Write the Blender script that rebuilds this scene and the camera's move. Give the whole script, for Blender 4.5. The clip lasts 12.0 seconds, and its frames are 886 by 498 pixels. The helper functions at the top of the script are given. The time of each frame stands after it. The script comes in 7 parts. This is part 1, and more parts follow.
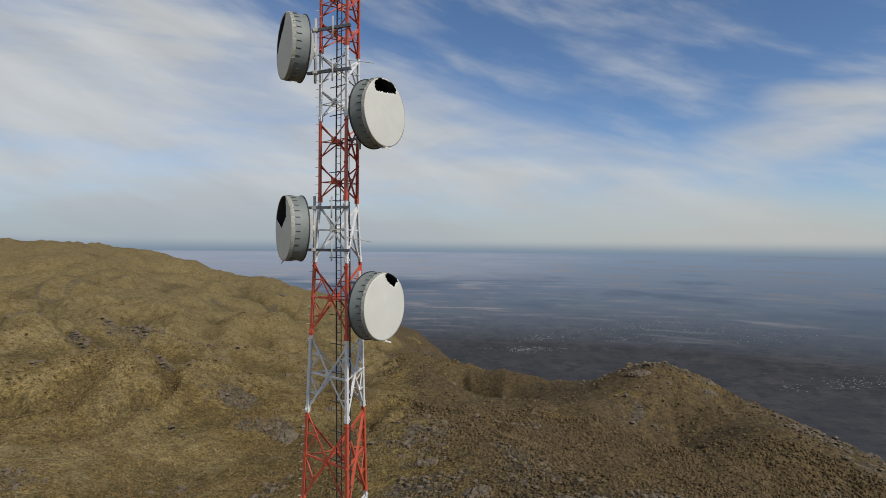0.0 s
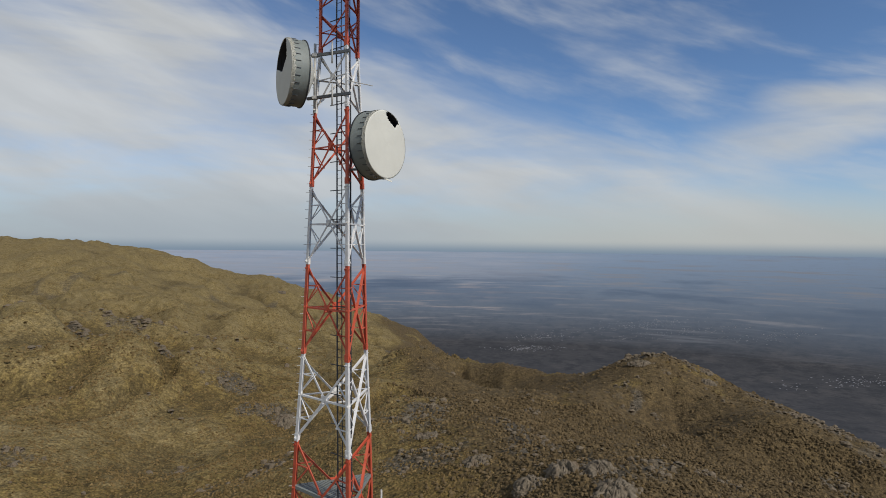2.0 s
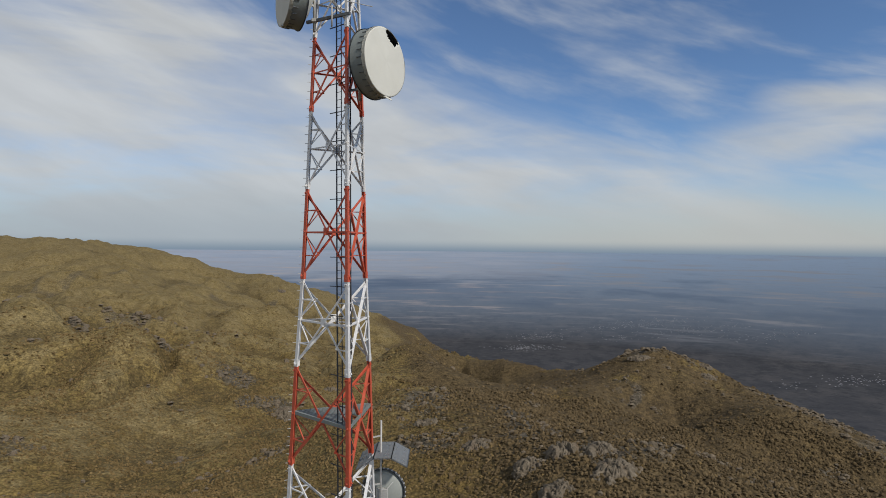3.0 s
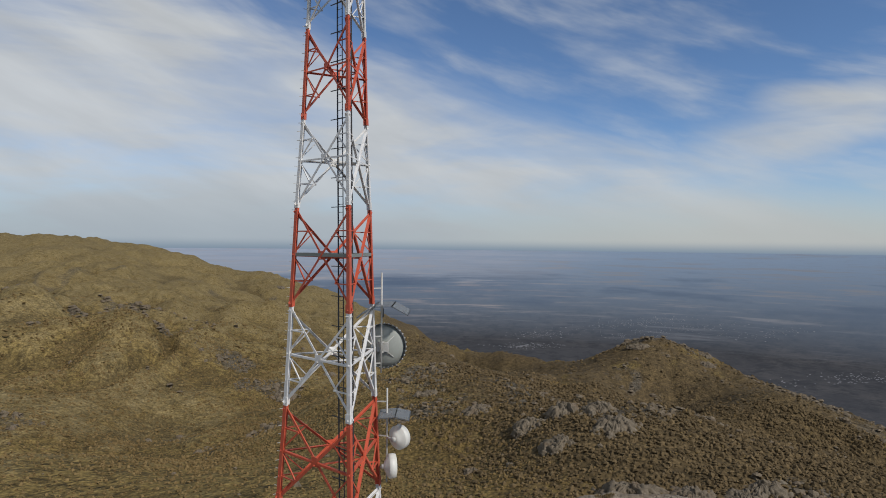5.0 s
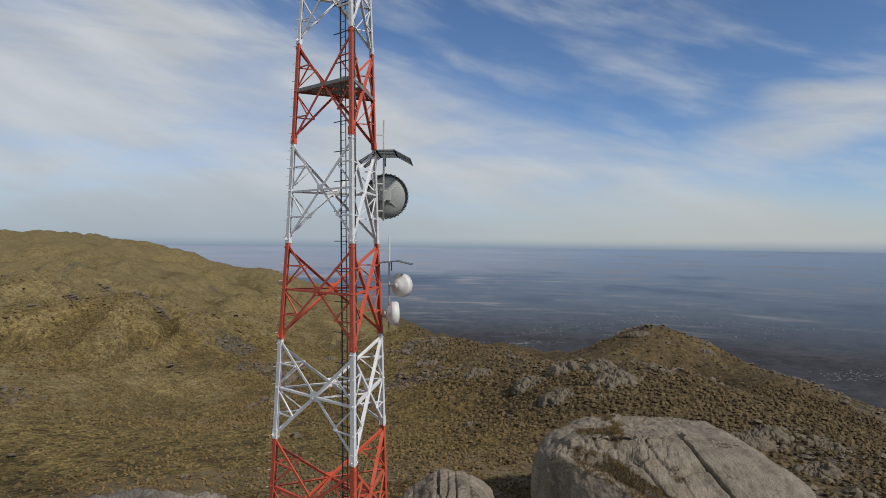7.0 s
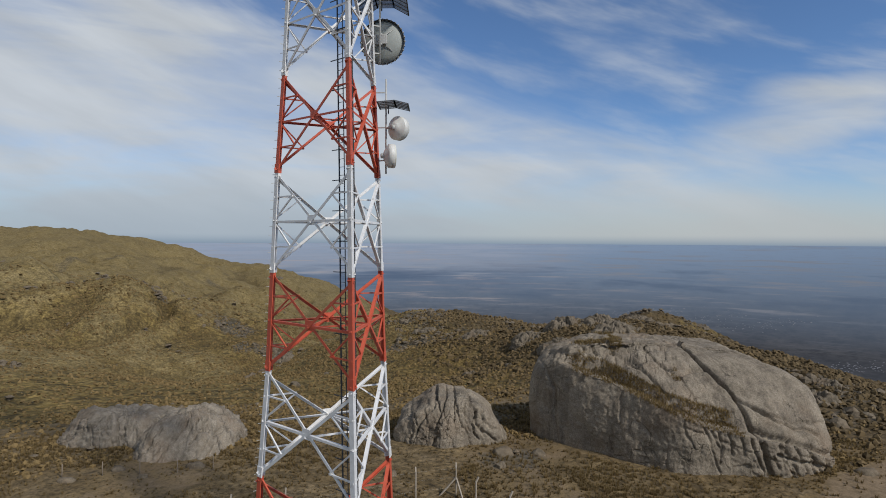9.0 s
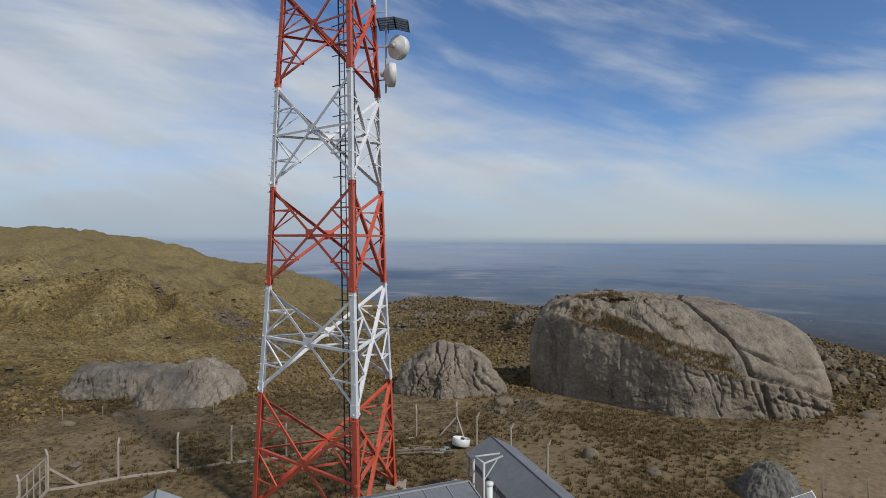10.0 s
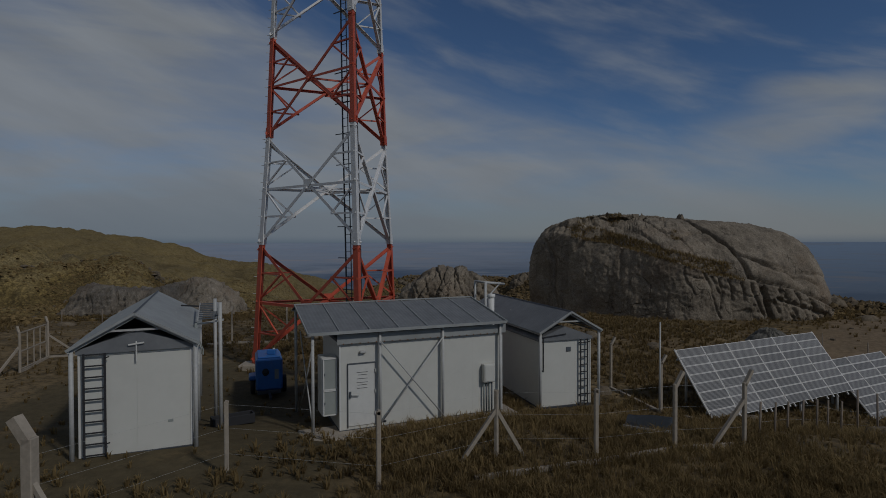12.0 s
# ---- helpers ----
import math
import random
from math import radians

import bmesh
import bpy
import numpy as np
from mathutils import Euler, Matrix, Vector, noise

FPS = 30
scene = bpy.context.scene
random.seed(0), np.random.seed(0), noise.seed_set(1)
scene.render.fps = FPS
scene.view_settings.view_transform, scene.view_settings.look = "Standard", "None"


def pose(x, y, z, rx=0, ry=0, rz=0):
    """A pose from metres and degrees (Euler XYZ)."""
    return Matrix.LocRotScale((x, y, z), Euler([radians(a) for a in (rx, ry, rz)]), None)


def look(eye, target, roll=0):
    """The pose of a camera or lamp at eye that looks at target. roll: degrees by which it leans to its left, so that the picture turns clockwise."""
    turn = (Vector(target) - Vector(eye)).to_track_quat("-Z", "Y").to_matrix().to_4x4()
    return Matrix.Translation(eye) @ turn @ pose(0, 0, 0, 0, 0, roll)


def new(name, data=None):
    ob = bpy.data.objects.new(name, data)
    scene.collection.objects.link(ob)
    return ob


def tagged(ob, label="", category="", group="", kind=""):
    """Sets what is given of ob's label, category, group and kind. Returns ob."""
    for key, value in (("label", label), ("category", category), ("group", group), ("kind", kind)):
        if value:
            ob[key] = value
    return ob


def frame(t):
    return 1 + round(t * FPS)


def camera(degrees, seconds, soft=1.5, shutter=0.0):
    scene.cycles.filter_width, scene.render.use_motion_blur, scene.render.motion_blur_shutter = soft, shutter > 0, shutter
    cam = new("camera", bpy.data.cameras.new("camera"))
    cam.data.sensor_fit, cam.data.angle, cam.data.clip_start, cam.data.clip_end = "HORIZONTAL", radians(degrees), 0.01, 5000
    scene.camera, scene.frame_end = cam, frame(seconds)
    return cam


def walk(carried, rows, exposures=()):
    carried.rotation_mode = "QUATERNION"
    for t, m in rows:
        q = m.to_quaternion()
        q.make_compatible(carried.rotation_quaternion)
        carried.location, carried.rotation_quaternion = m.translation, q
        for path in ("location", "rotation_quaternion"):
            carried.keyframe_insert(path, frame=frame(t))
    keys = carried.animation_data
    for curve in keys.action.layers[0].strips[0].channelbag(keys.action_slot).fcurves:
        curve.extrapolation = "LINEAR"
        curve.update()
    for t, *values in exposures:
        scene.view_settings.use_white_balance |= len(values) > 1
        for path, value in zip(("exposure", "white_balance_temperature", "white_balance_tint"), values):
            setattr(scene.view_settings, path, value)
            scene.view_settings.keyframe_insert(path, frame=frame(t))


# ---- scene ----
cam = camera(77.3, 12.0, soft=0.9)
# seconds, eye x y z, yaw, pitch, roll
PATH = [
    (0.0, 0.014, -0.017, 52.08, 0.0, -0.4, -0.514),
    (0.5, -0.012, -0.002, 50.3, -0.008, -0.4, -0.557),
    (1.0, -0.028, 0.008, 48.54, -0.018, -0.396, -0.548),
    (1.5, -0.023, 0.019, 46.636, -0.024, -0.386, -0.553),
    (2.0, 0.004, 0.029, 44.881, -0.067, -0.376, -0.558),
    (2.5, 0.026, 0.035, 43.0, -0.105, -0.367, -0.547),
    (3.0, 0.028, 0.039, 41.242, -0.106, -0.369, -0.527),
    (5.0, 0.021, 0.097, 33.571, -0.166, -0.43, -0.544),
    (5.5, 0.001, 0.112, 31.509, -0.205, -0.432, -0.561),
    (6.0, -0.027, 0.114, 29.628, -0.198, -0.46, -0.569),
    (6.5, -0.035, 0.1, 27.589, -0.171, -0.499, -0.56),
    (7.0, -0.027, 0.084, 25.738, -0.178, -0.565, -0.541),
    (9.0, 0.065, 0.007, 17.763, -0.387, -0.894, -0.261),
    (9.5, 0.066, -0.014, 15.568, -0.409, -0.9, -0.186),
    (10.0, 0.033, -0.048, 13.562, -0.443, -0.889, -0.108),
    (10.5, 0.015, -0.095, 11.436, -0.494, -0.891, -0.029),
    (11.0, -0.002, -0.137, 9.65, -0.528, -0.856, -0.009),
    (11.5, -0.038, -0.154, 7.872, -0.584, -0.903, 0.054),
    (12.0, -0.082, -0.174, 6.283, -0.634, -0.866, 0.146),
]
# seconds, stops, kelvin, tint: the picture cools a little on the way down and fades at the end
EXPOSURE = [(0.0, 0.0, 6500, 10), (3.0, 0.0, 6480, 10), (6.5, 0.0, 6350, 10), (9.0, 0.02, 6200, 10), (11.2, 0.04, 6000, 10), (11.5, -0.21, 6000, 10), (11.8, -1.02, 6000, 10), (12.0, -1.56, 6000, 10)]
walk(cam, [(t, pose(x, y, z, 90 + pitch, roll, yaw)) for t, x, y, z, yaw, pitch, roll in PATH], EXPOSURE)

# ---- world and sun ----
SUN_FROM = Vector((0.60, -0.54, 0.67)).normalized()
sun_el = math.asin(SUN_FROM.z)
sun_az = math.atan2(SUN_FROM.x, SUN_FROM.y)


def make_world():
    w = bpy.data.worlds.new("hazy_cloudy_sky")
    w.use_nodes = True
    scene.world = w
    nt = w.node_tree
    nt.nodes.clear()
    N, L = nt.nodes.new, nt.links.new

    def math_node(op, a, b=None, c=None, clamp=False):
        n = N("ShaderNodeMath")
        n.operation, n.use_clamp = op, clamp
        for i, v in enumerate((a, b, c)):
            if v is None:
                continue
            if isinstance(v, (int, float)):
                n.inputs[i].default_value = v
            else:
                L(v, n.inputs[i])
        return n.outputs[0]

    def noise_node(vec, scale, detail=4.0, rough=0.55, distortion=0.0):
        n = N("ShaderNodeTexNoise")
        L(vec, n.inputs["Vector"])
        n.inputs["Scale"].default_value = scale
        n.inputs["Detail"].default_value = detail
        n.inputs["Roughness"].default_value = rough
        n.inputs["Distortion"].default_value = distortion
        return n.outputs["Fac"]

    def ramp(v, lo, hi):
        n = N("ShaderNodeMapRange")
        n.interpolation_type = "SMOOTHSTEP"
        L(v, n.inputs[0])
        n.inputs[1].default_value, n.inputs[2].default_value = lo, hi
        return n.outputs[0]

    def mixc(f, a, b):
        n = N("ShaderNodeMix")
        n.data_type = "RGBA"
        L(f, n.inputs[0])
        for s, v in ((6, a), (7, b)):
            if isinstance(v, tuple):
                n.inputs[s].default_value = (*v, 1)
            else:
                L(v, n.inputs[s])
        return n.outputs[2]

    sky = N("ShaderNodeTexSky")
    sky.sky_type, sky.sun_disc = "NISHITA", False
    sky.sun_elevation, sky.sun_rotation = sun_el, sun_az
    sky.altitude, sky.air_density, sky.dust_density, sky.ozone_density = 2000, 1.0, 0.6, 1.5
    tc = N("ShaderNodeTexCoord")
    sep = N("ShaderNodeSeparateXYZ")
    L(tc.outputs["Generated"], sep.inputs[0])
    dx, dy, dz = sep.outputs
    az = math_node("ARCTAN2", dx, dy)
    el = math_node("ARCSINE", dz)
    # streaky coordinates: along and across the drift of the cloud sheet
    along = math_node("ADD", az, math_node("MULTIPLY", el, -0.35))
    across = math_node("ADD", el, math_node("MULTIPLY", az, 0.33))
    comb = N("ShaderNodeCombineXYZ")
    L(along, comb.inputs[0])
    L(math_node("MULTIPLY", across, 4.2), comb.inputs[1])
    p = comb.outputs[0]
    big = noise_node(p, 2.1, 5, 0.55, 0.25)
    fine = noise_node(p, 3.4, 5, 0.55, 0.2)
    comb2 = N("ShaderNodeCombineXYZ")
    L(az, comb2.inputs[0])
    L(math_node("MULTIPLY", el, 4.5), comb2.inputs[1])
    comb2.inputs[2].default_value = 3.7
    flat = noise_node(comb2.outputs[0], 2.4, 5, 0.55, 0.3)
    # edge of the dense sheet: below a line that falls to the right
    d = math_node("SUBTRACT", across, 0.262)
    # a second bank low on the right
    bank = math_node("MULTIPLY", ramp(math_node("ABSOLUTE", math_node("SUBTRACT", az, 0.64)), 0.26, 0.0), ramp(math_node("ABSOLUTE", math_node("SUBTRACT", el, 0.205)), 0.12, 0.0))
    d = math_node("SUBTRACT", d, math_node("MULTIPLY", bank, 0.22))
    d = math_node("ADD", d, math_node("MULTIPLY", math_node("SUBTRACT", big, 0.5), 0.24))
    dense = ramp(d, 0.07, -0.07)
    veil = math_node("MULTIPLY", ramp(fine, 0.38, 0.72), 0.6)
    cover = math_node("MAXIMUM", dense, veil)
    gaps = ramp(flat, 0.66, 0.40)
    cover = math_node("MULTIPLY", cover, math_node("MULTIPLY_ADD", gaps, 0.45, 0.55))
    cover = math_node("MULTIPLY", cover, 0.93)
    shade = math_node("MULTIPLY_ADD", fine, 0.5, 0.72)
    cloud = N("ShaderNodeMix")
    cloud.data_type, cloud.blend_type = "RGBA", "MULTIPLY"
    cloud.inputs[0].default_value = 1.0
    cloud.inputs[6].default_value = (CLOUD[0], CLOUD[1], CLOUD[2], 1)
    L(shade, cloud.inputs[7])
    deep = N("ShaderNodeMix")
    deep.data_type, deep.blend_type = "RGBA", "MULTIPLY"
    deep.inputs[0].default_value = 1.0
    L(sky.outputs[0], deep.inputs[6])
    deep.inputs[7].default_value = (0.95, 1.12, 1.28, 1)
    above = mixc(cover, deep.outputs[2], cloud.outputs[2])
    above = mixc(math_node("MULTIPLY", ramp(el, 0.14, 0.0), 0.85), above, mixc(ramp(az, -0.3, 0.5), HAZE, HAZE_SUN))
    # beneath the horizon: the plain lost in blue distance
    below = mixc(ramp(el, 0.012, -0.014), above, BELOW)
    bg = N("ShaderNodeBackground")
    bg.inputs["Strength"].default_value = WORLD_STRENGTH
    L(below, bg.inputs[0])
    out = N("ShaderNodeOutputWorld")
    L(bg.outputs[0], out.inputs[0])


CLOUD = (6.5, 6.7, 6.75)
BELOW = (2.3, 3.1, 4.0)
HAZE = (4.1, 4.75, 5.35)
HAZE_SUN = (5.3, 5.5, 5.35)
WORLD_STRENGTH = 0.085
make_world()
sun = new("sun", bpy.data.lights.new("sun", "SUN"))
sun.data.energy, sun.data.angle, sun.data.color = 3.35, radians(4.5), (1.0, 0.94, 0.85)
sun.matrix_world = look(SUN_FROM * 100, (0, 0, 0))

# ---- materials ----
def material(name, base, rough=0.7, metal=0.0, var=0.18, grain=8.0, stain=1.2, bump=0.15, tint=None, dirt=0.0, dirt_color=(0.12, 0.09, 0.06), random_obj=0.0, bump_dist=0.01):
    """A surface with variation at two scales: grain and stains, in metres."""
    m = bpy.data.materials.new(name)
    m.use_nodes = True
    nt = m.node_tree
    N, L = nt.nodes.new, nt.links.new
    bsdf = nt.nodes["Principled BSDF"]
    geo = N("ShaderNodeNewGeometry")
    tc = N("ShaderNodeTexCoord")
    pos = geo.outputs["Position"]

    def noise_node(scale, detail=5.0, rgh=0.6):
        n = N("ShaderNodeTexNoise")
        L(pos, n.inputs["Vector"])
        n.inputs["Scale"].default_value, n.inputs["Detail"].default_value, n.inputs["Roughness"].default_value = scale, detail, rgh
        return n.outputs["Fac"]

    g, s = noise_node(grain), noise_node(stain, 4.0)
    mixed = N("ShaderNodeMath")
    mixed.operation = "MULTIPLY_ADD"
    L(g, mixed.inputs[0])
    mixed.inputs[1].default_value = 0.5
    half = N("ShaderNodeMath")
    half.operation = "MULTIPLY"
    L(s, half.inputs[0])
    half.inputs[1].default_value = 0.5
    L(half.outputs[0], mixed.inputs[2])
    val = mixed.outputs[0]
    if random_obj:
        info = N("ShaderNodeObjectInfo")
        add = N("ShaderNodeMath")
        add.operation = "MULTIPLY_ADD"
        L(info.outputs["Random"], add.inputs[0])
        add.inputs[1].default_value = random_obj
        L(val, add.inputs[2])
        val = add.outputs[0]
    rng = N("ShaderNodeMapRange")
    L(val, rng.inputs[0])
    rng.inputs[1].default_value, rng.inputs[2].default_value = 0.3, 0.7
    mix = N("ShaderNodeMix")
    mix.data_type = "RGBA"
    L(rng.outputs[0], mix.inputs[0])
    lo = [c * (1 - var) for c in base]
    hi = [min(1, c * (1 + var)) for c in (tint or base)]
    mix.inputs[6].default_value, mix.inputs[7].default_value = (*lo, 1), (*hi, 1)
    col = mix.outputs[2]
    if dirt:
        d = N("ShaderNodeMapRange")
        L(noise_node(stain * 2.3, 7.0, 0.7), d.inputs[0])
        d.inputs[1].default_value, d.inputs[2].default_value = 0.5, 0.72
        d.inputs[4].default_value = dirt
        dm = N("ShaderNodeMix")
        dm.data_type = "RGBA"
        L(d.outputs[0], dm.inputs[0])
        L(col, dm.inputs[6])
        dm.inputs[7].default_value = (*dirt_color, 1)
        col = dm.outputs[2]
    L(col, bsdf.inputs["Base Color"])
    bsdf.inputs["Metallic"].default_value = metal
    rr = N("ShaderNodeMapRange")
    L(val, rr.inputs[0])
    rr.inputs[3].default_value, rr.inputs[4].default_value = max(0.02, rough - 0.12), min(1, rough + 0.12)
    L(rr.outputs[0], bsdf.inputs["Roughness"])
    if bump:
        b = N("ShaderNodeBump")
        b.inputs["Strength"].default_value, b.inputs["Distance"].default_value = bump, bump_dist
        L(g, b.inputs["Height"])
        L(b.outputs[0], bsdf.inputs["Normal"])
    return m


def land_material(name, cols, scales, bump=0.6, bump_dist=0.3, rough=0.95, attrs=False, far=None, relief=None, tussock=(), mound=0.75):
    """Ground: two grass tones by patches, stony ground, dark tufts by fine grain; soil and rock where the mesh says so."""
    m = bpy.data.materials.new(name)
    m.use_nodes = True
    nt = m.node_tree
    N, L = nt.nodes.new, nt.links.new
    bsdf = nt.nodes["Principled BSDF"]
    pos = N("ShaderNodeNewGeometry").outputs["Position"]

    def noise_node(scale, detail=6.0, rgh=0.6, dist=0.0):
        n = N("ShaderNodeTexNoise")
        L(pos, n.inputs["Vector"])
        n.inputs["Scale"].default_value, n.inputs["Detail"].default_value = scale, detail
        n.inputs["Roughness"].default_value, n.inputs["Distortion"].default_value = rgh, dist
        return n.outputs["Fac"]

    def ramp(v, lo, hi, top=1.0):
        n = N("ShaderNodeMapRange")
        L(v, n.inputs[0])
        n.inputs[1].default_value, n.inputs[2].default_value, n.inputs[4].default_value = lo, hi, top
        return n.outputs[0]

    def mixc(f, a, b):
        n = N("ShaderNodeMix")
        n.data_type = "RGBA"
        L(f, n.inputs[0])
        for s, v in ((6, a), (7, b)):
            if isinstance(v, tuple):
                n.inputs[s].default_value = (*v, 1)
            else:
                L(v, n.inputs[s])
        return n.outputs[2]

    def calc(op, a, b):
        n = N("ShaderNodeMath")
        n.operation = op
        for i, v in enumerate((a, b)):
            if isinstance(v, (int, float)):
                n.inputs[i].default_value = v
            else:
                L(v, n.inputs[i])
        return n.outputs[0]

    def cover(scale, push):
        """Close-set tussocks: height and own tone of each, for gaps darkened as soil and shade."""
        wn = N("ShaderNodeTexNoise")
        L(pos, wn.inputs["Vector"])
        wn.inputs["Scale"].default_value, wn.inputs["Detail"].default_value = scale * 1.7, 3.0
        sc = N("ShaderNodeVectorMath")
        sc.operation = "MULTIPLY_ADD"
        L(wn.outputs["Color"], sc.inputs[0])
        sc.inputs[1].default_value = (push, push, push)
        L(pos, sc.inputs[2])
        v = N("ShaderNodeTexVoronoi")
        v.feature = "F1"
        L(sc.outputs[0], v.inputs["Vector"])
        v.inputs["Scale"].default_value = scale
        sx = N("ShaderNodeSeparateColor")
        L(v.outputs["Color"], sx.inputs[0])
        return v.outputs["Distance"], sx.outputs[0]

    a, b, c, d = cols
    col = mixc(ramp(noise_node(scales[0], 6), 0.38, 0.62), a, b)
    col = mixc(ramp(noise_node(scales[1], 8, 0.7), 0.50, 0.72, 0.75), col, c)
    tuft = noise_node(scales[2], 6, 0.75)
    col = mixc(ramp(tuft, 0.47, 0.60, 0.9), col, d)
    if attrs:
        # dry: straw tones, with haze over far ground put into the colour
        at = N("ShaderNodeAttribute")
        at.attribute_name = "dry"
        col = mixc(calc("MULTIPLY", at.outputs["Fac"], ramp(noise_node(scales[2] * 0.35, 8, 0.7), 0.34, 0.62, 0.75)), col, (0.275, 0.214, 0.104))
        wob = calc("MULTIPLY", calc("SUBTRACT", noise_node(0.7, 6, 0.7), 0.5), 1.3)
        for key, tone, tone2 in (("trodden", (0.092, 0.075, 0.043), (0.070, 0.057, 0.033)), ("hollow_tone", (0.115, 0.084, 0.036), (0.078, 0.058, 0.028)), ("heath", (0.138, 0.098, 0.05), (0.072, 0.053, 0.03)), ("bare", (0.235, 0.172, 0.108), (0.15, 0.11, 0.068)), ("stony", (0.14, 0.122, 0.095), (0.06, 0.052, 0.038))):
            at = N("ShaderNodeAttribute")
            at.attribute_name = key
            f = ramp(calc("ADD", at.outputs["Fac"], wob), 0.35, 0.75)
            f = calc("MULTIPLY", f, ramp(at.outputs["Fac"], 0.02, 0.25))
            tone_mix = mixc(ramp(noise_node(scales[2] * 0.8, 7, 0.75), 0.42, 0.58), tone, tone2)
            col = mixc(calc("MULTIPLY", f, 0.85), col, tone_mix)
    if far:
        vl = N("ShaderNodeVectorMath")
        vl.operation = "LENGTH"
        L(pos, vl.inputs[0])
        # fields drawn out along the plain
        sp = N("ShaderNodeSeparateXYZ")
        L(pos, sp.inputs[0])
        turn = calc("ARCTAN2", sp.outputs[0], sp.outputs[1])

        def strips(ka, kr, seed, detail):
            cb = N("ShaderNodeCombineXYZ")
            L(calc("MULTIPLY", turn, ka), cb.inputs[0])
            L(calc("MULTIPLY", vl.outputs["Value"], kr), cb.inputs[1])
            cb.inputs[2].default_value = seed
            sn = N("ShaderNodeTexNoise")
            L(cb.outputs[0], sn.inputs["Vector"])
            sn.inputs["Scale"].default_value, sn.inputs["Detail"].default_value, sn.inputs["Roughness"].default_value = 1.0, detail, 0.6
            return sn.outputs["Fac"]

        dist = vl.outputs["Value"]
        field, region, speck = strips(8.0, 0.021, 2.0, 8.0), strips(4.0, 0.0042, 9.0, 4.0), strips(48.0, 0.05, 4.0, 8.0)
        # aerial haze put into the colour: paler and bluer with distance
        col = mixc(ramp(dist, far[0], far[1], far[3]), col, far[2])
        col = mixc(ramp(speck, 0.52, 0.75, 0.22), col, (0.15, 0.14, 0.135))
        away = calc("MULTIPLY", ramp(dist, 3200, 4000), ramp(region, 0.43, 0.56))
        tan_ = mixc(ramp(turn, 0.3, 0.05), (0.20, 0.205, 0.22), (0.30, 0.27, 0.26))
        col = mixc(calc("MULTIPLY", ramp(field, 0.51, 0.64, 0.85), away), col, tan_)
        # dark blue patches painted in as cloud shadow on the far plain
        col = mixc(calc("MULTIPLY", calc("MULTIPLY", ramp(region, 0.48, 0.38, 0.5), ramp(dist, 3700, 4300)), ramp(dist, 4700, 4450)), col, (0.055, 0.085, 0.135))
        # pale haze painted in near the horizon on one side, dark belt before it
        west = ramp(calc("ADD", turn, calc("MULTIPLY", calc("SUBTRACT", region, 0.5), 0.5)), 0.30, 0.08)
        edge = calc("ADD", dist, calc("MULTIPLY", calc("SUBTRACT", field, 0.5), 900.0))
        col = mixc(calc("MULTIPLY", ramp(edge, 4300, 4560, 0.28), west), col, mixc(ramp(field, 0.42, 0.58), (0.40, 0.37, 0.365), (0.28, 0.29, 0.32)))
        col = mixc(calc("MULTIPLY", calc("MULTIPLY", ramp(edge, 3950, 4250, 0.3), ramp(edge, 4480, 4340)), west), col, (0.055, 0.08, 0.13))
        wood = N("ShaderNodeAttribute")
        wood.attribute_name = "wood"
        col = mixc(ramp(wood.outputs["Fac"], 0.1, 0.6, 0.85), col, (0.018, 0.021, 0.024))
    height = None
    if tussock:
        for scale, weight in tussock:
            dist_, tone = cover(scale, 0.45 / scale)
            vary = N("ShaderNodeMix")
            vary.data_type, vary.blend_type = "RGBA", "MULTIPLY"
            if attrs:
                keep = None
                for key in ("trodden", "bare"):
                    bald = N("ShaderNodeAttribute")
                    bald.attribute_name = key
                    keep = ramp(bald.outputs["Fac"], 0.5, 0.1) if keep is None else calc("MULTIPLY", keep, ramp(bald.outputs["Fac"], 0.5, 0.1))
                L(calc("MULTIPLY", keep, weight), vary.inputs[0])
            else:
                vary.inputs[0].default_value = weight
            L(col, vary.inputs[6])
            # gaps darken in the colour: dark soil plus the shade between tussocks
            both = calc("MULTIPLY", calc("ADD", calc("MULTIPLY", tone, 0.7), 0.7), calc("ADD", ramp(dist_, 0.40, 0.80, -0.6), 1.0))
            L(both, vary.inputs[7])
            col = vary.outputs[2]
            h = calc("MULTIPLY", calc("SUBTRACT", 1.0, dist_), mound / scale * weight)
            if attrs:
                h = calc("MULTIPLY", h, keep)
            height = h if height is None else calc("ADD", height, h)
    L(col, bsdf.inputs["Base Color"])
    bsdf.inputs["Roughness"].default_value = rough
    bsdf.inputs["Specular IOR Level"].default_value = 0.1
    if bump:
        bm_ = N("ShaderNodeBump")
        bm_.inputs["Strength"].default_value, bm_.inputs["Distance"].default_value = bump, bump_dist
        L(tuft, bm_.inputs["Height"])
        bm_.invert = True
        if relief:
            b2 = N("ShaderNodeBump")
            b2.inputs["Strength"].default_value, b2.inputs["Distance"].default_value = 1.0, relief[1]
            L(noise_node(relief[0], 8, 0.6, 0.4), b2.inputs["Height"])
            L(b2.outputs[0], bm_.inputs["Normal"])
        if height is not None:
            b3 = N("ShaderNodeBump")
            b3.inputs["Strength"].default_value, b3.inputs["Distance"].default_value = 1.0, 1.0
            L(height, b3.inputs["Height"])
            if relief:
                L(b2.outputs[0], b3.inputs["Normal"])
            L(b3.outputs[0], bm_.inputs["Normal"])
        L(bm_.outputs[0], bsdf.inputs["Normal"])
    return m


